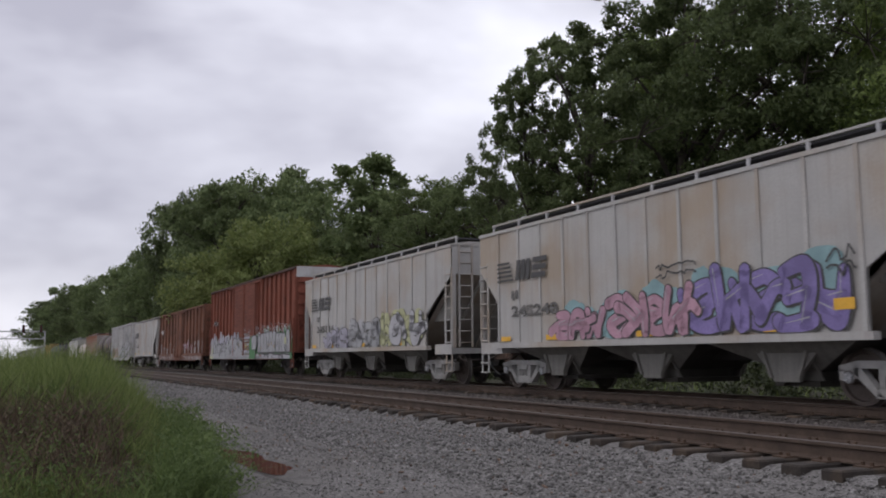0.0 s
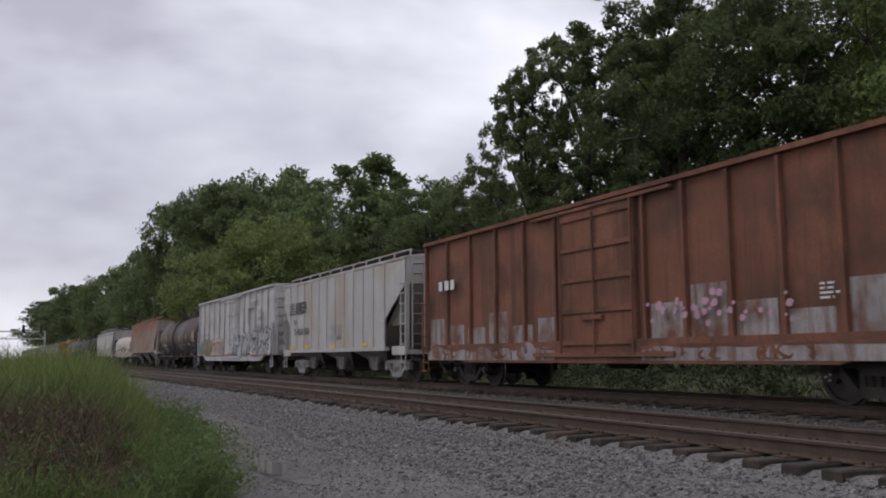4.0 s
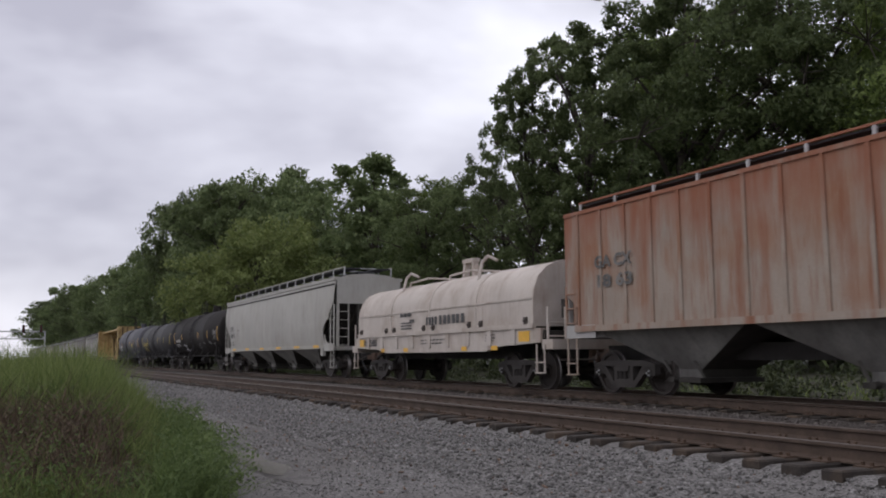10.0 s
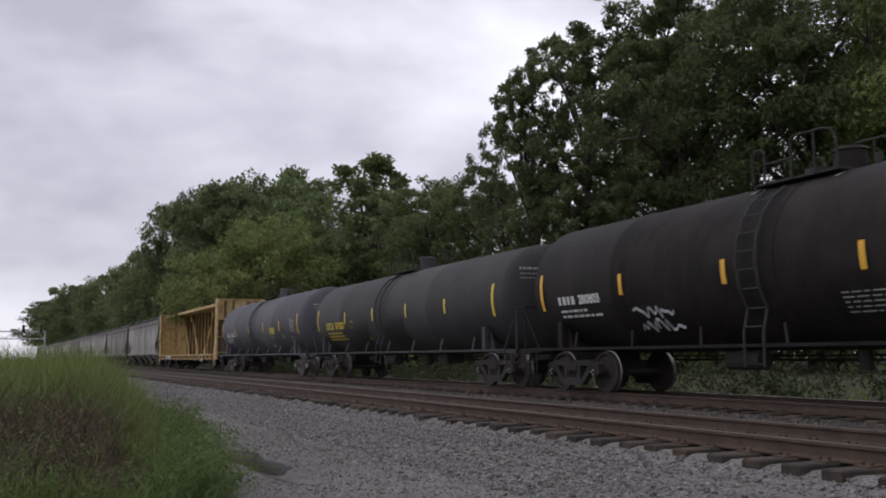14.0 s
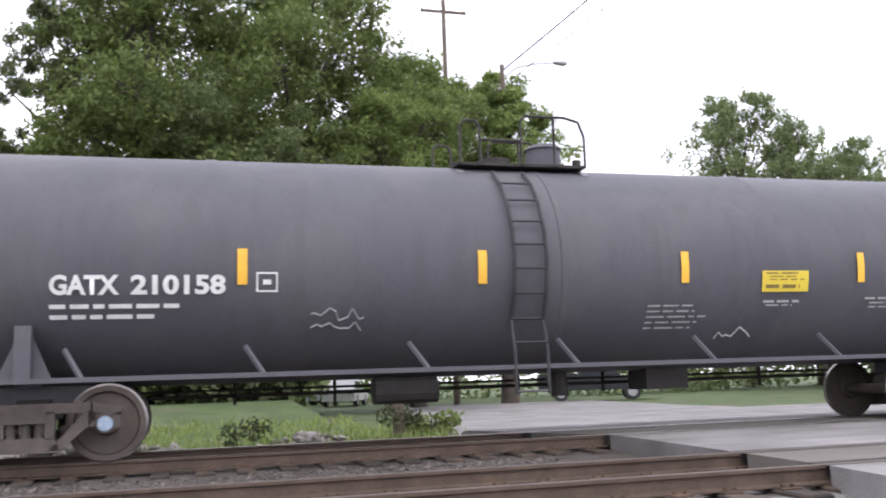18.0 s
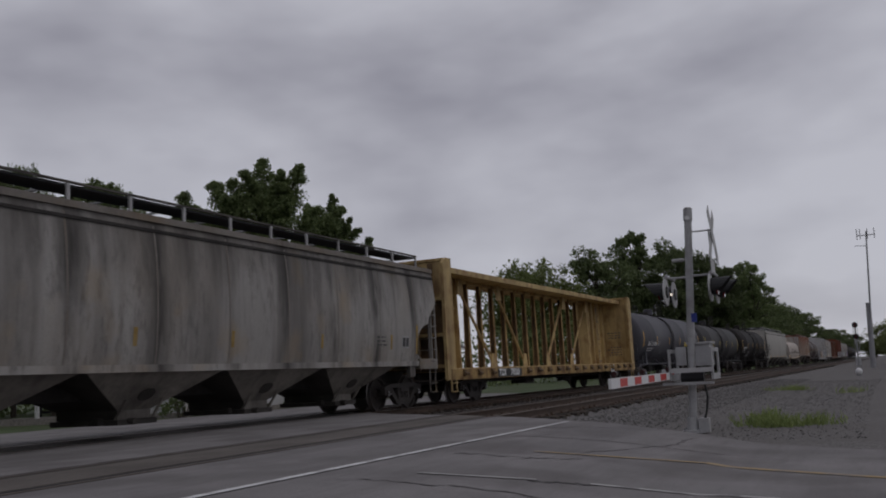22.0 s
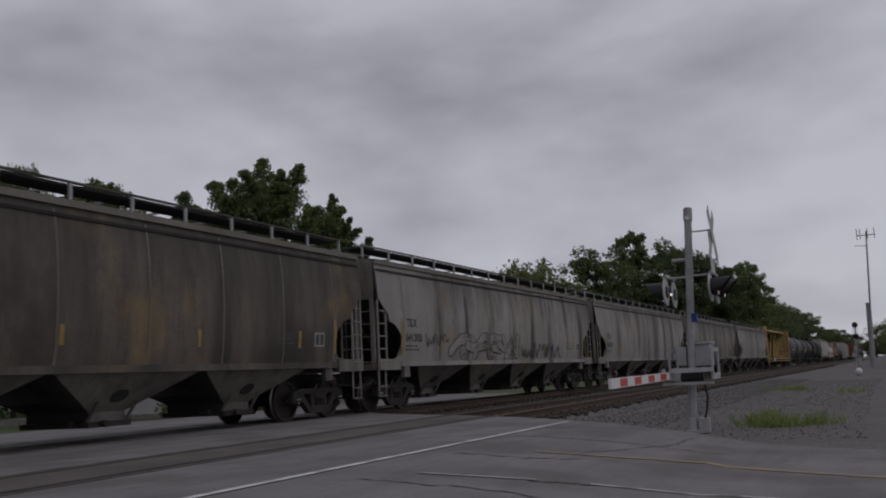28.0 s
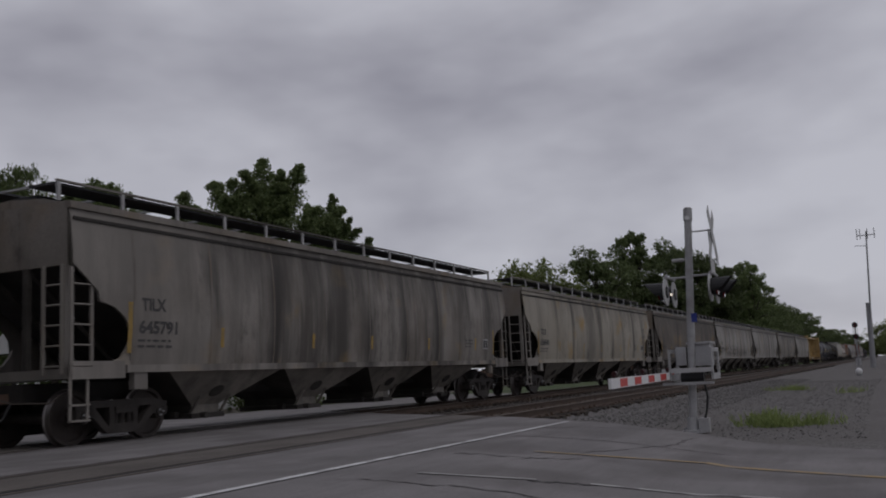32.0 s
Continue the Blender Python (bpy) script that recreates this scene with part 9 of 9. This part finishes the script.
# ---- far signals, mast and lot things
def wayside_signal(x, y, h):
    ob = thing("wayside_signal", "two-headed black railway signal on a grey post", "signal")
    ob.matrix_basis = pose(x, y, -0.42)
    part("post", Geo().cyl((0, 0, 0), (0, 0, h - 0.2), 0.07, n=10), M["steel_gray"], ob)
    part("ladder", Geo().pipe([(0.4, -0.18, 0), (0.4, -0.18, h - 0.4)], 0.02).pipe([(0.4, 0.18, 0), (0.4, 0.18, h - 0.4)], 0.02), M["steel_gray"], ob)
    for z in (h - 0.3, h - 1.3):
        head = part("signal_head", Geo().cyl((-0.12, 0, z), (0.12, 0, z), 0.24, n=20), M["black"], ob, "round black signal head")
        for dz in (0.1, -0.1):
            part("lens", Geo().cyl((-0.16, 0, z + dz), (-0.12, 0, z + dz), 0.07, n=12), M["lens_red"], head)
            part("hood", Geo().box(-0.38, -0.12, -0.08, 0.08, z + dz + 0.08, z + dz + 0.10), M["black"], head)
    part("platform", Geo().box(-0.3, 0.7, -0.4, 0.4, h - 2.6, h - 2.55), M["steel_gray"], ob)
    part("relay_box", Geo().box(0.2, 0.55, -0.22, 0.22, 0.5, 1.1), M["alu"], ob)


wayside_signal(87.8, 0.7, 4.25)


def radio_mast():
    ob = thing("radio_mast", "slender grey radio mast with small antennas", "mast")
    ob.matrix_basis = pose(105.5, -0.5, -0.42)
    g = Geo()
    g.cyl((0, 0, 0), (-0.2, -0.15, 6.7), 0.28, 0.24, 10)
    part("lower_pole", g, M["steel_gray"], ob)
    g = Geo()
    g.cyl((0.35, 0, 0), (-1.4, -0.7, 14.0), 0.11, 0.07, 8)
    part("mast_tube", g, M["steel_gray"], ob)
    g = Geo()
    g.cyl((-1.4, -1.5, 13.6), (-1.4, 0.25, 13.6), 0.05, n=6)
    part("cross_arm", g, M["steel_gray"], ob)
    for dy in (-1.45, -0.8, -0.1, 0.2):
        part("antenna", Geo().cyl((-1.4, dy, 13.2), (-1.4, dy, 14.3), 0.04, n=6), M["steel_gray"], ob)
    part("side_antenna", Geo().cyl((-1.2, -0.6, 12.5), (-1.2, 0.5, 12.6), 0.035, n=6), M["steel_gray"], ob)


radio_mast()
ball = thing("gas_tank", "small whitish rounded tank on the gravel", "tank")
ball.matrix_basis = pose(66.3, 0.57, -0.42) @ Matrix.Scale(0.6, 4)
part("shell", Geo().lathe([(-0.5, 0.12), (-0.42, 0.27), (-0.25, 0.36), (0.25, 0.36), (0.42, 0.27), (0.5, 0.12)], 18, 0, (0, 0, 0.46)), M["white"], ball, smooth=50)
for dx in (-0.25, 0.25):
    part("saddle", Geo().box(dx - 0.06, dx + 0.06, -0.28, 0.28, 0, 0.22), M["steel_gray"], ball)


def cabinet(x, y, w, dp, h, label):
    ob = thing("equipment_cabinet", label, "cabinet")
    ob.matrix_basis = pose(x, y, -0.42)
    part("body", Geo().box(-dp / 2, dp / 2, -w / 2, w / 2, 0.1, h), M["alu"], ob)
    part("plinth", Geo().box(-dp / 2 - 0.05, dp / 2 + 0.05, -w / 2 - 0.05, w / 2 + 0.05, 0, 0.1), M["rubble"], ob)
    part("roof", Geo().box(-dp / 2 - 0.08, dp / 2 + 0.08, -w / 2 - 0.08, w / 2 + 0.08, h, h + 0.08), M["alu"], ob)
    part("door", Geo().box(-dp / 2 - 0.02, -dp / 2, -w / 2 + 0.1, w / 2 - 0.1, 0.2, h - 0.1), M["white"], ob)


cabinet(101, -2.6, 1.2, 1.2, 1.7, "pale metal equipment cabinet beside the line")


def gantry(x, y0, y1, h):
    ob = thing("signal_gantry", "pale steel truss gantry with signal heads over the tracks", "gantry")
    ob.matrix_basis = pose(x, 0, -0.45)
    for y in (y0, y1):
        for dx in (-0.6, 0.6):
            part("leg", Geo().cyl((dx, y, 0), (dx, y, h), 0.09, n=8), M["alu"], ob)
        for k in range(5):
            z = h * k / 5
            part("brace", Geo().cyl((-0.6 if k % 2 else 0.6, y, z), (0.6 if k % 2 else -0.6, y, z + h / 5), 0.05, n=6), M["alu"], ob)
    for dx in (-0.6, 0.6):
        for z in (h - 1.1, h):
            part("chord", Geo().cyl((dx, y0, z), (dx, y1, z), 0.07, n=8), M["alu"], ob)
    n = 9
    for k in range(n):
        ya, yb = y0 + (y1 - y0) * k / n, y0 + (y1 - y0) * (k + 1) / n
        part("web", Geo().cyl((0.6, ya, h - 1.1 if k % 2 else h), (0.6, yb, h if k % 2 else h - 1.1), 0.045, n=6), M["alu"], ob)
    for y in (y1 - 0.6, y1 - 3.0):
        head = part("signal_head", Geo().box(0.6, 0.85, y - 0.2, y + 0.2, h - 0.2, h + 0.95), M["black"], ob, "black signal head")
        for dz in (0.05, 0.4, 0.75):
            part("lens", Geo().cyl((0.85, y, h + dz), (0.89, y, h + dz), 0.11, n=12), M["lens_red"], head)


gantry(-152, -8.5, 4.0, 5.4)


# ---- houses, poles, wires and parked cars beyond the line
def house(x, y, turn, length, depth, eave, ridge, label, porch=True):
    ob = thing("house", label, "house")
    ob.matrix_basis = pose(x, y, -0.38, 0, 0, turn)
    t = 0.2
    for nm, box_ in (("wall", (0, length, 0, t)), ("wall", (0, length, depth - t, depth)), ("wall", (0, t, t, depth - t)), ("wall", (length - t, length, t, depth - t))):
        part(nm, Geo().box(*box_, 0, eave), M["siding"], ob)
    for x0 in (0, length - t):
        g = Geo()
        g.beam([(0, eave), (depth, eave), (depth / 2, ridge - 0.06)], x0, x0 + t)
        part("gable", g, M["siding"], ob)
    o = 0.45
    k = (ridge - eave) / (depth / 2)
    for s_ in (0, 1):
        g = Geo()
        ya, yb = (-o, depth / 2) if s_ == 0 else (depth + o, depth / 2)
        za = eave - o * k
        g.add([(-o, ya, za), (length + o, ya, za), (length + o, yb, ridge), (-o, yb, ridge), (-o, ya, za + 0.14), (length + o, ya, za + 0.14), (length + o, yb, ridge + 0.14), (-o, yb, ridge + 0.14)],
              [(0, 3, 2, 1), (4, 5, 6, 7), (0, 1, 5, 4), (1, 2, 6, 5), (2, 3, 7, 6), (3, 0, 4, 7)])
        part("roof", g, M["shingle"], ob, "dark grey shingle roof slope")
        g = Geo()
        g.add([(-o - 0.02, ya, za - 0.06), (-o - 0.02, yb, ridge - 0.06), (-o - 0.02, yb, ridge + 0.12), (-o - 0.02, ya, za + 0.12),
               (-o + 0.02, ya, za - 0.06), (-o + 0.02, yb, ridge - 0.06), (-o + 0.02, yb, ridge + 0.12), (-o + 0.02, ya, za + 0.12)],
              [(0, 1, 2, 3), (4, 7, 6, 5), (0, 4, 5, 1), (1, 5, 6, 2), (2, 6, 7, 3), (3, 7, 4, 0)])
        part("rake_board", g, M["white"], ob)
    part("gutter", Geo().box(-o, length + o, -o - 0.1, -o - 0.003, eave - o * k - 0.02, eave - o * k + 0.11), M["white"], ob)
    for wx, wz, w, h in ((2.2, 1.0, 1.0, 1.2), (6.0, 1.0, 1.6, 1.2), (10.2, 1.0, 1.0, 1.2)):
        if wx + w > length:
            continue
        win = part("window", Geo().box(wx, wx + w, -0.03, 0.0, wz, wz + h), M["white"], ob)
        part("pane", Geo().box(wx + 0.07, wx + w - 0.07, -0.036, -0.03, wz + 0.07, wz + h / 2 - 0.03), M["glass"], win)
        part("pane", Geo().box(wx + 0.07, wx + w - 0.07, -0.036, -0.03, wz + h / 2 + 0.03, wz + h - 0.07), M["glass"], win)
    part("foundation", Geo().box(-0.03, length + 0.03, -0.03, depth + 0.03, -0.3, 0.25), M["rubble"], ob)
    if porch:
        py0, py1, px0 = depth * 0.46, depth * 1.2, -2.6
        part("porch_floor", Geo().box(px0, -0.01, py0, py1, 0, 0.3), M["rubble"], ob)
        g = Geo()
        g.add([(px0 - 0.3, py0 - 0.3, eave - 0.25), (0.3, py0 - 0.3, eave - 0.2), (0.3, (py0 + py1) / 2, ridge - 0.7), (px0 - 0.3, (py0 + py1) / 2, ridge - 0.75), (0.3, py1 + 0.3, eave - 0.2), (px0 - 0.3, py1 + 0.3, eave - 0.25),
               (px0 - 0.3, py0 - 0.3, eave - 0.4), (0.3, py0 - 0.3, eave - 0.35), (0.3, py1 + 0.3, eave - 0.35), (px0 - 0.3, py1 + 0.3, eave - 0.4)],
              [(0, 1, 2, 3), (3, 2, 4, 5), (6, 7, 1, 0), (9, 5, 4, 8), (6, 9, 8, 7)])
        part("porch_roof", g, M["shingle"], ob)
        g = Geo()
        g.add([(px0 - 0.31, py0 - 0.3, eave - 0.4), (px0 - 0.31, py1 + 0.3, eave - 0.4), (px0 - 0.31, py1 + 0.3, eave - 0.25), (px0 - 0.31, (py0 + py1) / 2, ridge - 0.75), (px0 - 0.31, py0 - 0.3, eave - 0.25)], [(0, 4, 3, 2, 1)])
        part("porch_gable", g, M["siding"], ob)
        for yy in (py0, (py0 + py1) / 2, py1):
            part("porch_post", Geo().box(px0, px0 + 0.14, yy - 0.07, yy + 0.07, 0.3, eave - 0.38), M["white"], ob)
        door = part("door", Geo().box(-0.04, 0.0, depth * 0.62, depth * 0.62 + 1.0, 0.3, 2.4), M["black"], ob, "dark front door")
        part("door_handle", Geo().box(-0.09, -0.04, depth * 0.62 + 0.85, depth * 0.62 + 0.92, 1.25, 1.32), M["alu"], door)
        win = part("window", Geo().box(-0.03, 0, depth * 0.38, depth * 0.38 + 0.9, 1.1, 2.3), M["white"], ob)
        part("pane", Geo().box(-0.036, -0.03, depth * 0.38 + 0.07, depth * 0.38 + 0.83, 1.17, 2.23), M["glass"], win)
    return ob


house(31.9, 26.9, 1.2, 15.3, 6.9, 3.55, 5.75, "low white clapboard house with a grey shingle roof and porch")
house(52.0, 27.8, 0, 12, 7.5, 3.4, 5.4, "white house with a dark grey roof beyond the lot", False)
house(-29, 60, 20, 11, 8, 6.5, 9.6, "pale two-storey house half hidden by trees", False)
dish = thing("satellite_dish", "small dark satellite dish on the house roof", "satellite dish")
dish.matrix_basis = pose(33.25, 27.6, 3.66)
part("post", Geo().cyl((0, 0, 0), (0, 0, 0.38), 0.03, n=8), M["steel_gray"], dish)
part("reflector", Geo().cyl((-0.08, -0.18, 0.43), (-0.02, -0.03, 0.38), 0.33, 0.12, 18), M["black"], dish)


def shrub(x, y, w, h, n, label, m="leaf_dark"):
    r = np.random.default_rng(int(abs(x) * 10) + n)
    c = np.stack([x + r.normal(size=n) * w / 3, y + r.normal(size=n) * w / 4, -0.3 + h * r.random(n)], 1)
    v, k = leaves(c, 0.35, 60, 0.08, n)
    ob = thing("shrub", label, "shrub")
    part("leaves", quads_mesh("leaves", v, k, M[m]), None, ob)
    stems = Geo()
    for i in range(5):
        stems.cyl((x + (i - 2) * 0.1, y, -0.4), (x + (i - 2) * w / 6, y + 0.1 * (i % 2), -0.3 + h * 0.7), 0.03, 0.01, 5)
    part("stem", stems, M["bark"], ob)


shrub(35.0, 26.0, 1.6, 0.9, 16, "low dark shrub at the house wall")
shrub(40.5, 26.2, 2.0, 1.1, 20, "low dark shrub at the house wall")
shrub(31.0, 26.2, 1.4, 1.0, 14, "low dark shrub beside the porch")
shrub(5.2, 19.3, 0.8, 0.5, 8, "leafy roadside shrub beside the crossing", "leaf_mid")


def utility_pole(x, y, h, arms, label):
    ob = thing("utility_pole", label, "utility pole")
    ob.matrix_basis = pose(x, y, -0.4)
    part("shaft", Geo().cyl((0, 0, 0), (0, 0, h), 0.17, 0.11, 12), M["wood_pole"], ob, smooth=40)
    for z in arms:
        arm = part("cross_arm", Geo().box(-1.25, 1.25, -0.06, 0.06, z - 0.07, z + 0.07), M["wood_pole"], ob)
        for s_ in (-1, 1):
            part("arm_brace", Geo().cyl((s_ * 0.7, 0, z - 0.05), (0, 0.1, z - 0.65), 0.02, n=6), M["steel_gray"], ob)
        for dx in (-1.15, -0.45, 0.45, 1.15):
            part("insulator", Geo().cyl((dx, 0, z + 0.07), (dx, 0, z + 0.24), 0.05, 0.035, 8), M["steel_gray"], arm)
    return ob


utility_pole(13.4, 44.7, 23.0, (20.6, 22.0), "tall brown wooden utility pole with crossarms above the trees")
lamp_pole = utility_pole(15.3, 41.3, 16.6, (), "wooden utility pole among the trees carrying a street lamp")
part("lamp_arm", Geo().pipe([(0, 0, 15.9), (0.6, -0.4, 16.35), (1.3, -0.8, 16.45), (2.2, -1.3, 16.4)], 0.035), M["alu"], lamp_pole)
part("lamp_head", Geo().lathe([(-0.38, 0.05), (-0.25, 0.14), (0.2, 0.16), (0.36, 0.06)], 12, 0, (2.5, -1.45, 16.38)), M["alu"], lamp_pole, "grey cobra street lamp head", smooth=50)


def wire(a, b, sag, r=0.012):
    a, b = Vector(a), Vector(b)
    pts = [a.lerp(b, i / 24) - Vector((0, 0, 4 * sag * (i / 24) * (1 - i / 24))) for i in range(25)]
    tagged(part("wire", Geo().pipe(pts, r, 5), M["black"]), "thin black overhead wire", "wire", "overhead wires")


utility_pole(16.6, -12.0, 16.4, (), "wooden utility pole beside the road")
wire((15.3, 41.3, 15.9), (16.6, -12, 15.9), 0.5, 0.036)
wire((15.35, 41.3, 15.2), (16.65, -12, 15.2), 0.7, 0.018)
wire((14.4, 44.7, 21.9), (17.6, -12, 15.6), 0.5, 0.014)


def parked_car(x, y, turn, paint, label):
    ob = thing("parked_car", label, "car", "parked cars beyond the trees")
    ob.matrix_basis = pose(x, y, ground_height(x, y), 0, 0, turn)
    g = Geo()
    g.prism([(-2.2, 0.3), (2.15, 0.3), (2.2, 0.62), (2.0, 0.82), (-2.05, 0.9), (-2.22, 0.7)], -0.88, 0.88)
    part("body", g, M[paint], ob)
    g = Geo()
    g.prism([(-1.75, 0.88), (1.05, 0.82), (0.45, 1.38), (-1.25, 1.42)], -0.74, 0.74)
    part("cabin", g, M[paint], ob)
    for s_ in (-1, 1):
        g = Geo()
        g.prism([(-1.5, 0.93), (0.8, 0.9), (0.38, 1.31), (-1.15, 1.34)], s_ * 0.745 - 0.004, s_ * 0.745 + 0.004)
        part("side_window", g, M["glass"], ob)
    for wx in (-1.35, 1.35):
        for s_ in (-1, 1):
            wheel = part("wheel", Geo().cyl((wx, s_ * 0.70, 0.31), (wx, s_ * 0.90, 0.31), 0.31, n=18), M["black"], ob)
            part("rim", Geo().cyl((wx, s_ * 0.90, 0.31), (wx, s_ * 0.91, 0.31), 0.19, n=14), M["alu"], wheel)
    for s_ in (-1, 1):
        part("taillight", Geo().box(-2.25, -2.2, s_ * 0.66 - 0.13, s_ * 0.66 + 0.13, 0.66, 0.82), M["lens_red"], ob)
        part("headlight", Geo().box(2.14, 2.2, s_ * 0.62 - 0.15, s_ * 0.62 + 0.15, 0.58, 0.72), M["alu"], ob)
    return ob


def pickup(x, y, turn, label):
    ob = thing("pickup_truck", label, "truck")
    ob.matrix_basis = pose(x, y, -0.33, 0, 0, turn)
    part("body", Geo().prism([(-2.7, 0.5), (2.6, 0.5), (2.72, 0.75), (2.65, 1.08), (0.9, 1.16), (-0.75, 1.16), (-2.72, 1.14)], -0.95, 0.95), M["car_dark"], ob)
    part("cabin", Geo().prism([(-0.8, 1.14), (1.25, 1.14), (0.55, 1.76), (-0.6, 1.78)], -0.82, 0.82), M["car_dark"], ob)
    for s_ in (-1, 1):
        part("side_window", Geo().prism([(-0.65, 1.2), (1.0, 1.2), (0.48, 1.68), (-0.55, 1.7)], s_ * 0.825 - 0.004, s_ * 0.825 + 0.004), M["glass"], ob)
        part("bed_rail", Geo().box(-2.7, -0.82, s_ * 0.9 - 0.05, s_ * 0.9 + 0.05, 1.14, 1.3), M["car_dark"], ob)
        part("headlight", Geo().box(2.66, 2.72, s_ * 0.68 - 0.17, s_ * 0.68 + 0.17, 0.82, 0.98), M["alu"], ob)
        part("taillight", Geo().box(-2.75, -2.7, s_ * 0.84 - 0.08, s_ * 0.84 + 0.08, 0.85, 1.1), M["lens_red"], ob)
        for wx in (-1.65, 1.7):
            wheel = part("wheel", Geo().cyl((wx, s_ * 0.70, 0.38), (wx, s_ * 0.96, 0.38), 0.38, n=20), M["black"], ob)
            part("rim", Geo().cyl((wx, s_ * 0.96, 0.38), (wx, s_ * 0.97, 0.38), 0.22, n=14), M["steel_gray"], wheel)
    part("axle", Geo().cyl((-1.65, -0.7, 0.38), (-1.65, 0.7, 0.38), 0.06, n=8).cyl((-1.65, -0.1, 0.38), (-1.65, 0.1, 0.38), 0.15, n=10), M["grime"], ob)
    part("bumper", Geo().box(2.68, 2.82, -0.92, 0.92, 0.45, 0.68), M["steel_gray"], ob)
    return ob


pickup(19.3, 41.2, -22, "dark pickup truck waiting beyond the crossing")


def board_fence(a, b, posts, label):
    ob = thing("board_fence", label, "fence")
    a, b = Vector(a), Vector(b)
    d = (b - a) / (posts - 1)
    turn = math.degrees(math.atan2(d.y, d.x))
    ob.matrix_basis = pose(a.x, a.y, a.z, 0, 0, turn)
    step = math.hypot(d.x, d.y)
    for i in range(posts):
        part("post", Geo().box(i * step - 0.07, i * step + 0.07, -0.07, 0.07, -0.2, 1.25), M["fence_black"], ob)
        if i < posts - 1:
            for z in (0.35, 0.72, 1.1):
                part("rail_board", Geo().box(i * step, (i + 1) * step, -0.1, -0.072, z - 0.075, z + 0.075), M["fence_black"], ob)
    return ob


board_fence((42.6, 35.2, -0.42), (40.2, 44.5, -0.42), 5, "black three-board fence beyond the lot")
parked_car(6.6, 54.0, 15, "car_paint", "silver grey parked car behind the trees")
parked_car(11.7, 48.6, 80, "car_red", "dark red parked car behind the trees")
parked_car(8.8, 50.5, 70, "white", "white parked car behind the trees")


# ---- what moves: the cars along the line, their wheels under them
def motions():
    seconds = [0.0, 1 / 30] + [float(k) for k in range(1, 32)] + [32.0 - 1 / 30, 32.0]
    for car, u in train:
        walk(car, [(t, line_pose(u + run(t), TRAIN_Y)) for t in seconds])
    keyed = {}
    for ob, x in wheelsets:
        if x not in keyed:
            walk(ob, [(k / FPS, pose(x, 0, WHEEL_R, 0, math.degrees((run(k / FPS) - run(0)) / WHEEL_R), 0)) for k in range(0, 32 * FPS + 1)])
            keyed[x] = ob.animation_data
        else:
            ob.rotation_mode = "QUATERNION"
            ob.animation_data_create()
            ob.animation_data.action = keyed[x].action
            ob.animation_data.action_slot = keyed[x].action_slot


motions()
